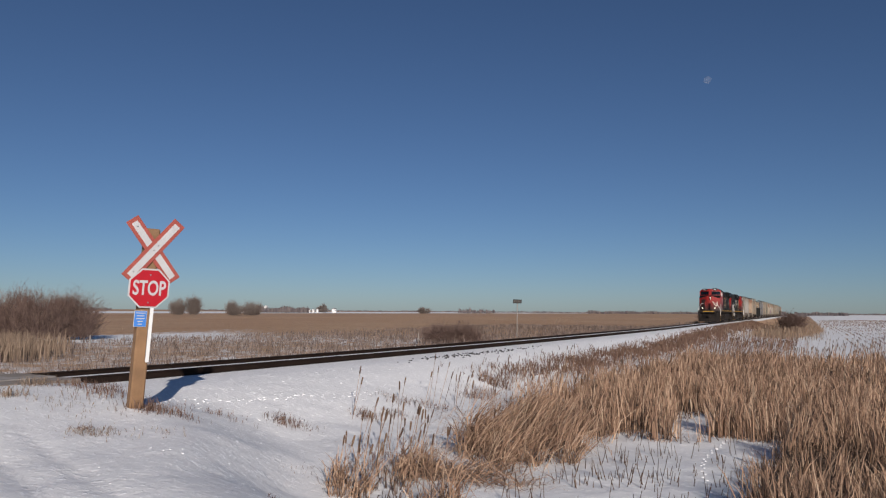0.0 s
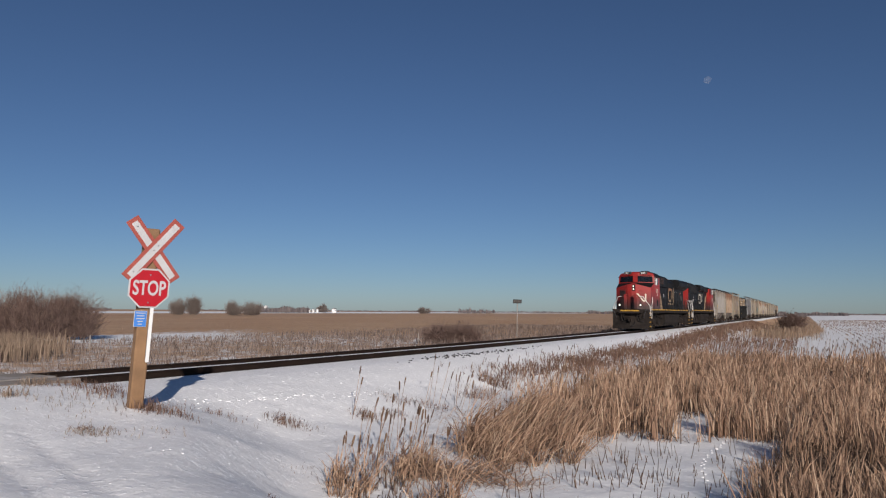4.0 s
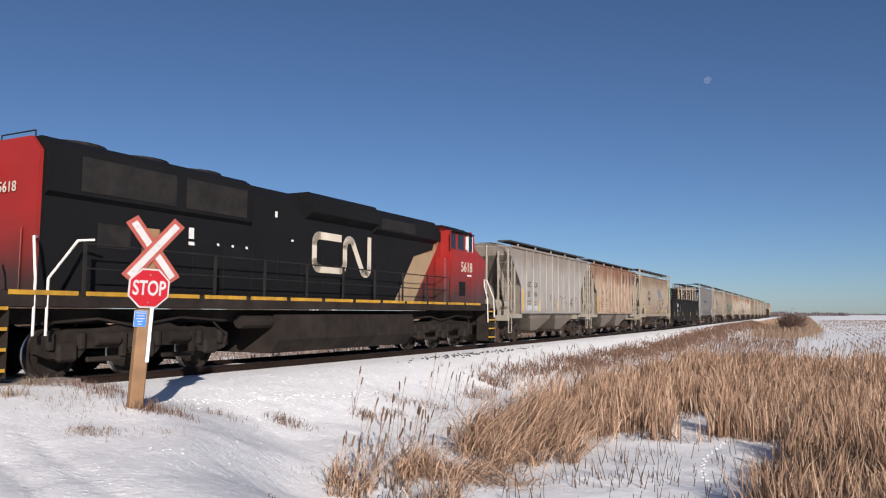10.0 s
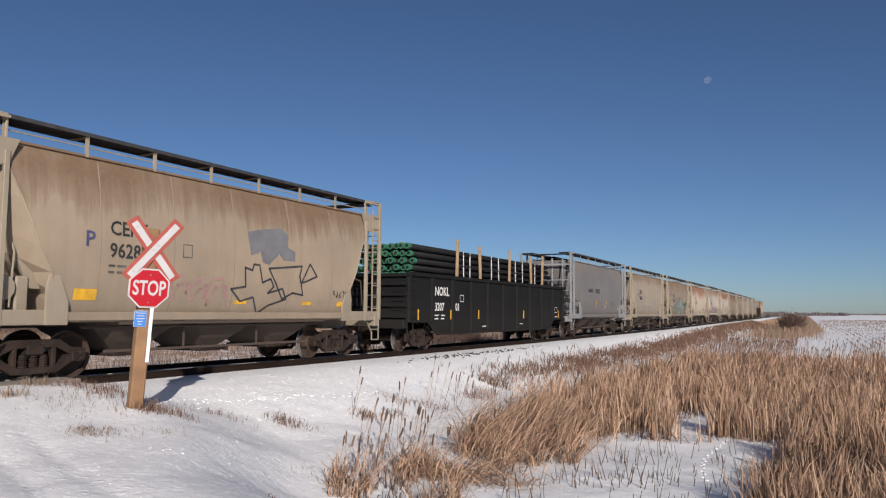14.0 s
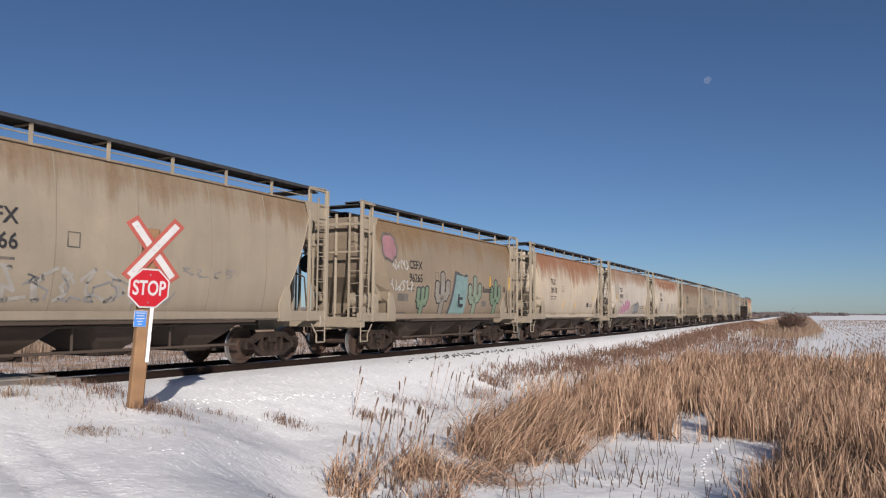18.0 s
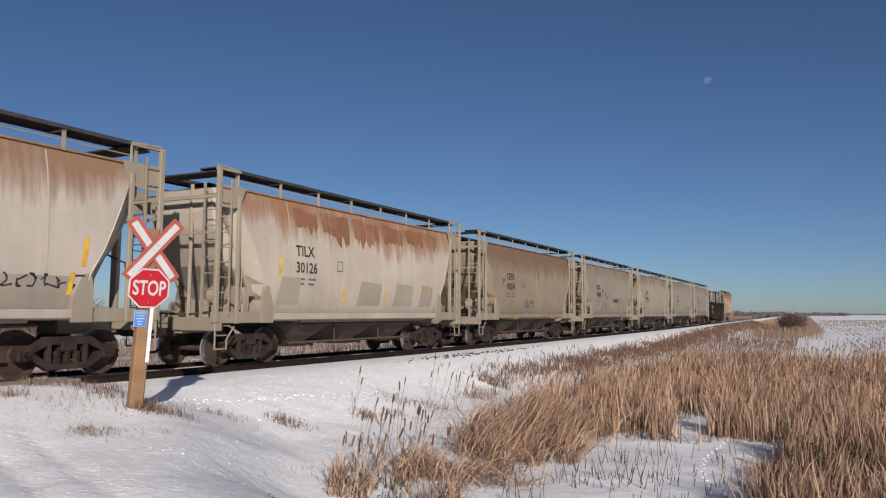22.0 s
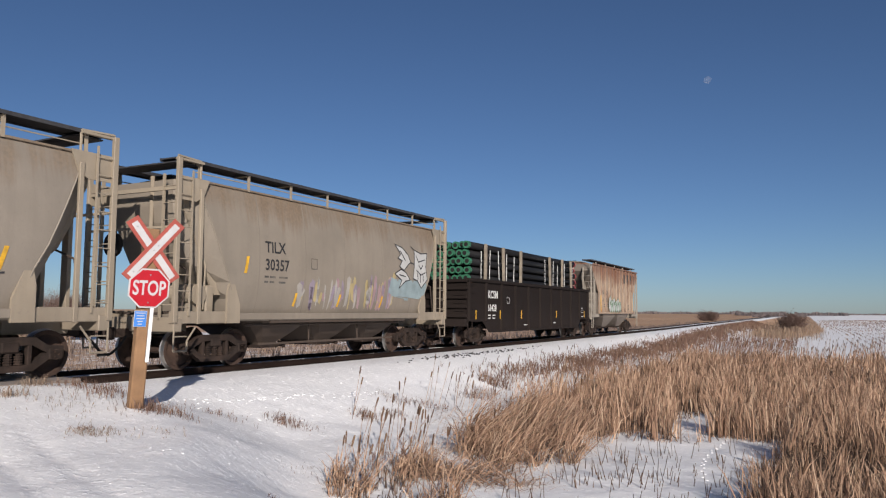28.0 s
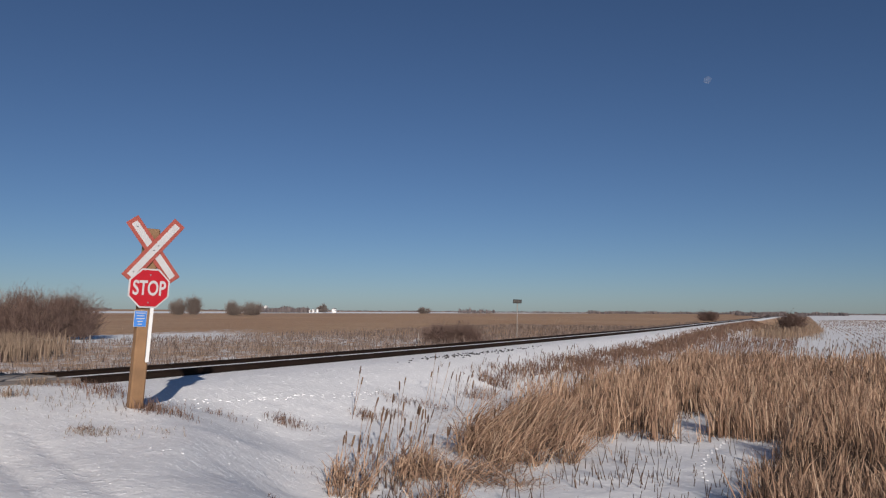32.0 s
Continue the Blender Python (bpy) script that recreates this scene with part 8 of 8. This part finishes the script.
# ---- bushes and trees ----
def bush(name, x, y, wide, tall, twigs, seed, label, category="bush", mat=None, spread=1.0, stems_n=9, thick=1.0, parent=None):
    """Leafless shrub: limbs that fork into a crown of thin twigs with gaps."""
    r = random.Random(seed)
    z = ground_z(x, y) - 0.05
    root = empty(name, label, category, at=Matrix.Translation((x, y, z)))
    limbs, tw = Blades(seed), Blades(seed + 1)
    ends = []
    for i in range(stems_n):
        a = r.uniform(0, 6.28)
        rad = wide / 2 * r.random() ** 0.5
        b0 = Vector((math.cos(a) * rad * 0.55, math.sin(a) * rad * 0.55, 0))
        hh = tall * r.uniform(0.5, 0.8) * (1 - 0.4 * (rad / (wide / 2)) ** 2)
        b1 = Vector((math.cos(a) * rad, math.sin(a) * rad, hh))
        mid = b0.lerp(b1, 0.5) + Vector((r.uniform(-1, 1), r.uniform(-1, 1), 0)) * 0.05 * wide
        limbs.stick(b0, mid, 0.007 * tall * thick, 0.005 * tall * thick)
        limbs.stick(mid, b1, 0.005 * tall * thick, 0.0025 * tall * thick)
        ends += [mid, b1, b0.lerp(mid, 0.7)]
    limbs.done("trunk", mat or TWIG, parent=root)
    w = 0.002 + 0.00013 * near_px(x, y)
    for i in range(round(twigs * 1.6)):
        e = r.choice(ends)
        c = e + Vector((r.gauss(0, 0.10 * wide), r.gauss(0, 0.10 * wide), r.gauss(0, 0.10 * tall)))
        if c.z < 0.03 * tall:
            c.z = r.uniform(0.03, 0.3) * tall
        d = Vector((r.gauss(0, 0.5) + 0.5 * c.x / wide, r.gauss(0, 0.5) + 0.5 * c.y / wide, r.uniform(0.3, 1.2) * spread)).normalized()
        tw.stick(c, c + d * r.uniform(0.12, 0.32) * tall, w, w * 0.4)
    tw.done("crown", mat or TWIG, parent=root)
    return root


for i, (x, y, w_, h_, n_) in enumerate(((-45.5, 34.8, 6.0, 3.7, 6200), (-43.0, 37.6, 5.2, 4.2, 6200), (-41.0, 39.5, 4.0, 3.7, 4600), (-47.0, 33.0, 6.0, 3.0, 5000))):
    bush("bush", x, y, w_, h_, n_, 300 + 3 * i, "thick leafless brown willow bush beyond the track", stems_n=26)
bush("bush", -12.2, 51.6, 3.8, 1.75, 5200, 330, "low reddish-brown leafless bush near the track", stems_n=18)
bush("bush", -10.4, 52.6, 2.4, 1.0, 1200, 333, "low brown leafless shrub near the track", stems_n=12)
bush("bush", 8.3, 126.0, 3.6, 2.7, 2600, 336, "round brown bush in the ditch grass", stems_n=22)
bush("bush", -18.5, 229.0, 5.4, 3.2, 2000, 339, "round dark bush close to the far track", stems_n=16)
for i, (x, y, w_, h_) in enumerate(((-225, 218, 6.5, 7.4), (-220, 222, 5.5, 8.0), (-199, 224, 7, 6.6), (-194, 228, 6.5, 6.2), (-470, 640, 10, 9), (-300, 560, 9, 6))):
    bush("tree", x, y, w_, h_, 1600, 350 + 3 * i, "bare grey-brown tree standing in the open field", "tree", mat=GREYTWIG, stems_n=12, thick=0.8)


# ---- far woods along the horizon: one stuff object ----
far = Blades(40)
r = far.r


def grove(px0, px1, dist, tall, count):
    """Bare trees far off between two bearings (given as tangent from the camera's axis), at a distance."""
    for i in range(count):
        t = r.uniform(px0, px1)
        d = dist * r.uniform(0.93, 1.07)
        a = math.atan(t)
        x = EYE.x + d * (-math.sin(YAW) * math.cos(a) + math.cos(YAW) * math.sin(a))
        y = EYE.y + d * (math.cos(YAW) * math.cos(a) + math.sin(YAW) * math.sin(a))
        h = 0.78 * tall * r.uniform(0.3, 1.0) * (0.65 + 0.7 * abs(noise.noise(Vector((t * 40, 0.3, 0.2)))))
        z = ground_z(x, y) + r.uniform(0, 0.3) * h
        w = dist * 0.0012
        far.blade(x, y, z - 0.2, h, w, r.uniform(0, 0.25), r.uniform(0, 0.2))


def bearing(px):
    return (px - 784) / 1304


for a, b, d, h, c in ((460, 548, 720, 8.5, 1500), (0, 200, 1500, 6, 900), (330, 700, 1700, 5, 1500), (700, 1100, 1500, 5, 1600), (812, 876, 900, 8, 260), (1040, 1130, 1200, 8, 500), (1080, 1320, 1400, 7, 1300),
                      (1300, 1390, 800, 6.5, 1500), (1330, 1425, 520, 3.6, 700), (1405, 1500, 900, 6, 1500), (1470, 1640, 1500, 5, 900), (-60, 40, 400, 5.5, 500)):
    grove(bearing(a), bearing(b), d, h, c)
far.done("far_woods", FARWOOD, "distant leafless woods along the flat horizon", "woods", "stuff")


# ---- farmstead far off and the marker sign by the track ----
def place(px, d):
    a = math.atan(bearing(px))
    return EYE.x + d * (-math.sin(YAW) * math.cos(a) + math.cos(YAW) * math.sin(a)), d * (math.cos(YAW) * math.cos(a) + math.sin(YAW) * math.sin(a))


FARM_WHITE = plain("white_siding", (0.72, 0.71, 0.69), 0.6, 0.0, 0.06, 0.5)
FARM_ROOF = plain("grey_roof", (0.2, 0.19, 0.19), 0.7, 0.0, 0.15, 0.5)
for px, d, w_, h_ in ((593, 760, 4.2, 2.0), (473, 690, 2.4, 3.6)):
    x, y = place(px, d)
    z = ground_z(x, y)
    house = empty("farmhouse", "small white farm building far across the field", "house", at=Matrix.Translation((x, y, z)) @ pose(0, 0, 0, 0, 0, 30))
    bm = bmesh.new()
    box(bm, (0, 0, h_ / 2 + 0.8), (w_, 6, h_ + 1.6))
    part("wall", bm, FARM_WHITE, house)
    bm = bmesh.new()
    prism(bm, [(-w_ / 2 - 0.3, h_ + 1.55), (w_ / 2 + 0.3, h_ + 1.55), (0, h_ + 2.8)], -3.2, 3.2, "y")
    part("roof", bm, FARM_ROOF if px > 500 else FARM_WHITE, house)
    bm = bmesh.new()
    box(bm, (0.3 * w_, -3.02, h_ * 0.6 + 0.8), (0.8, 0.06, 1.0))
    part("window", bm, FARM_ROOF, house)
for px in (542, 549, 556, 563):
    x, y = place(px, 720)
    bin_ = empty("grain_bin", "small pale steel grain bin beside the farm", "grain bin", "grain bins of the farm", Matrix.Translation((x, y, ground_z(x, y))))
    bm = bmesh.new()
    rod(bm, (0, 0, 0), (0, 0, 3.2), 1.1, 14)
    part("wall", bm, FARM_WHITE, bin_)
    bm = bmesh.new()
    rod(bm, (0, 0, 3.2), (0, 0, 4.0), 1.2, 14, 0.15)
    part("roof", bm, FARM_ROOF, bin_)

MARK_GREY = plain("marker_post", (0.33, 0.30, 0.27), 0.6, 0.3, 0.15, 4.0)
MARK_DARK = plain("marker_board", (0.03, 0.028, 0.026), 0.6, 0.0, 0.2, 4.0)
x, y = place(915, 58)
marker = empty("marker_sign", "grey post with a small dark board beside the track", "sign", at=Matrix.Translation((x, y, ground_z(x, y))) @ pose(0, 0, 0, 0, 0.6, 24))
bm = bmesh.new()
rod(bm, (0, 0, -0.2), (0, 0, 3.4), 0.035, 8)
part("post", bm, MARK_GREY, marker)
bm = bmesh.new()
box(bm, (0, -0.05, 3.36), (0.68, 0.03, 0.30), 0.02)
board = part("board", bm, MARK_DARK, marker)
for i in range(4):
    bm = bmesh.new()
    box(bm, (-0.2 + 0.13 * i, -0.068, 3.36), (0.07, 0.006, 0.12))
    part("writing_bar", bm, FADED, board)
for x, y, h in ((-13.2, 48.0, 0.9), (-14.0, 58.0, 0.8), (-26, 30, 0.9)):
    bm = bmesh.new()
    rod(bm, (0, 0, -0.2), (0.02, 0, h), 0.04, 7)
    st_ = part("field_stake", bm, MARK_GREY)
    st_.location = (x, y, ground_z(x, y))
    tagged(st_, "short grey stake standing in the weeds", "stake")


# ---- the moon, pale in the day sky ----
def moon_mat():
    m, t, b = node_mat("pale_moon")
    tr = t.nodes.new("ShaderNodeBsdfTransparent")
    mx = t.nodes.new("ShaderNodeMixShader")
    v = coords(t)
    c = ramp(t, noise_tex(t, v, 0.06, 4), [(0.35, (0.45, 0.47, 0.5)), (0.65, (0.75, 0.76, 0.78))])
    t.links.new(c, b.inputs["Base Color"])
    b.inputs["Roughness"].default_value = 1.0
    mx.inputs[0].default_value = 0.06
    out = t.nodes["Material Output"]
    t.links.new(tr.outputs[0], mx.inputs[1])
    t.links.new(b.outputs[0], mx.inputs[2])
    t.links.new(mx.outputs[0], out.inputs[0])
    return m


bm = bmesh.new()
bmesh.ops.create_uvsphere(bm, u_segments=24, v_segments=16, radius=19)
moon = part("moon", bm, moon_mat(), smooth_faces=True)
d = STAND.to_3x3() @ Vector((bearing(1252), (441 - 142) / 1304, -1))
moon.location = EYE + d * 3800
tagged(moon, "pale half-lit moon in the clear day sky", "moon")


def motions():
    """The train passes from the distance to the left and slows a little; the wheels roll."""
    def run(t):
        return 12.673 * (t - 8) - 0.00988 * (t - 8) ** 2

    rolling = {}
    for ob, s in VEHICLES:
        rows = []
        for i in range(33):
            t = float(i)
            y = s - run(t)
            rows.append((t, pose(track_x(y), y, track_z(y), 0, 0, track_turn(y))))
        walk(ob, rows)
        for truck in ob.children:
            for w in truck.children:
                if w.name.startswith("wheelset"):
                    x, y, z = w.location
                    key = (round(y, 2), round(z, 2))
                    if key not in rolling:
                        # alike wheelsets roll alike, so they share one set of keys
                        walk(w, [(i / 30, pose(x, y, z) @ Matrix.Rotation((run(i / 30) / z) % math.tau, 4, "X")) for i in range(961)])
                        rolling[key] = w
                    else:
                        first = rolling[key].animation_data
                        w.rotation_mode = "QUATERNION"
                        keys = w.animation_data_create()
                        keys.action, keys.action_slot = first.action, first.action_slot


motions()
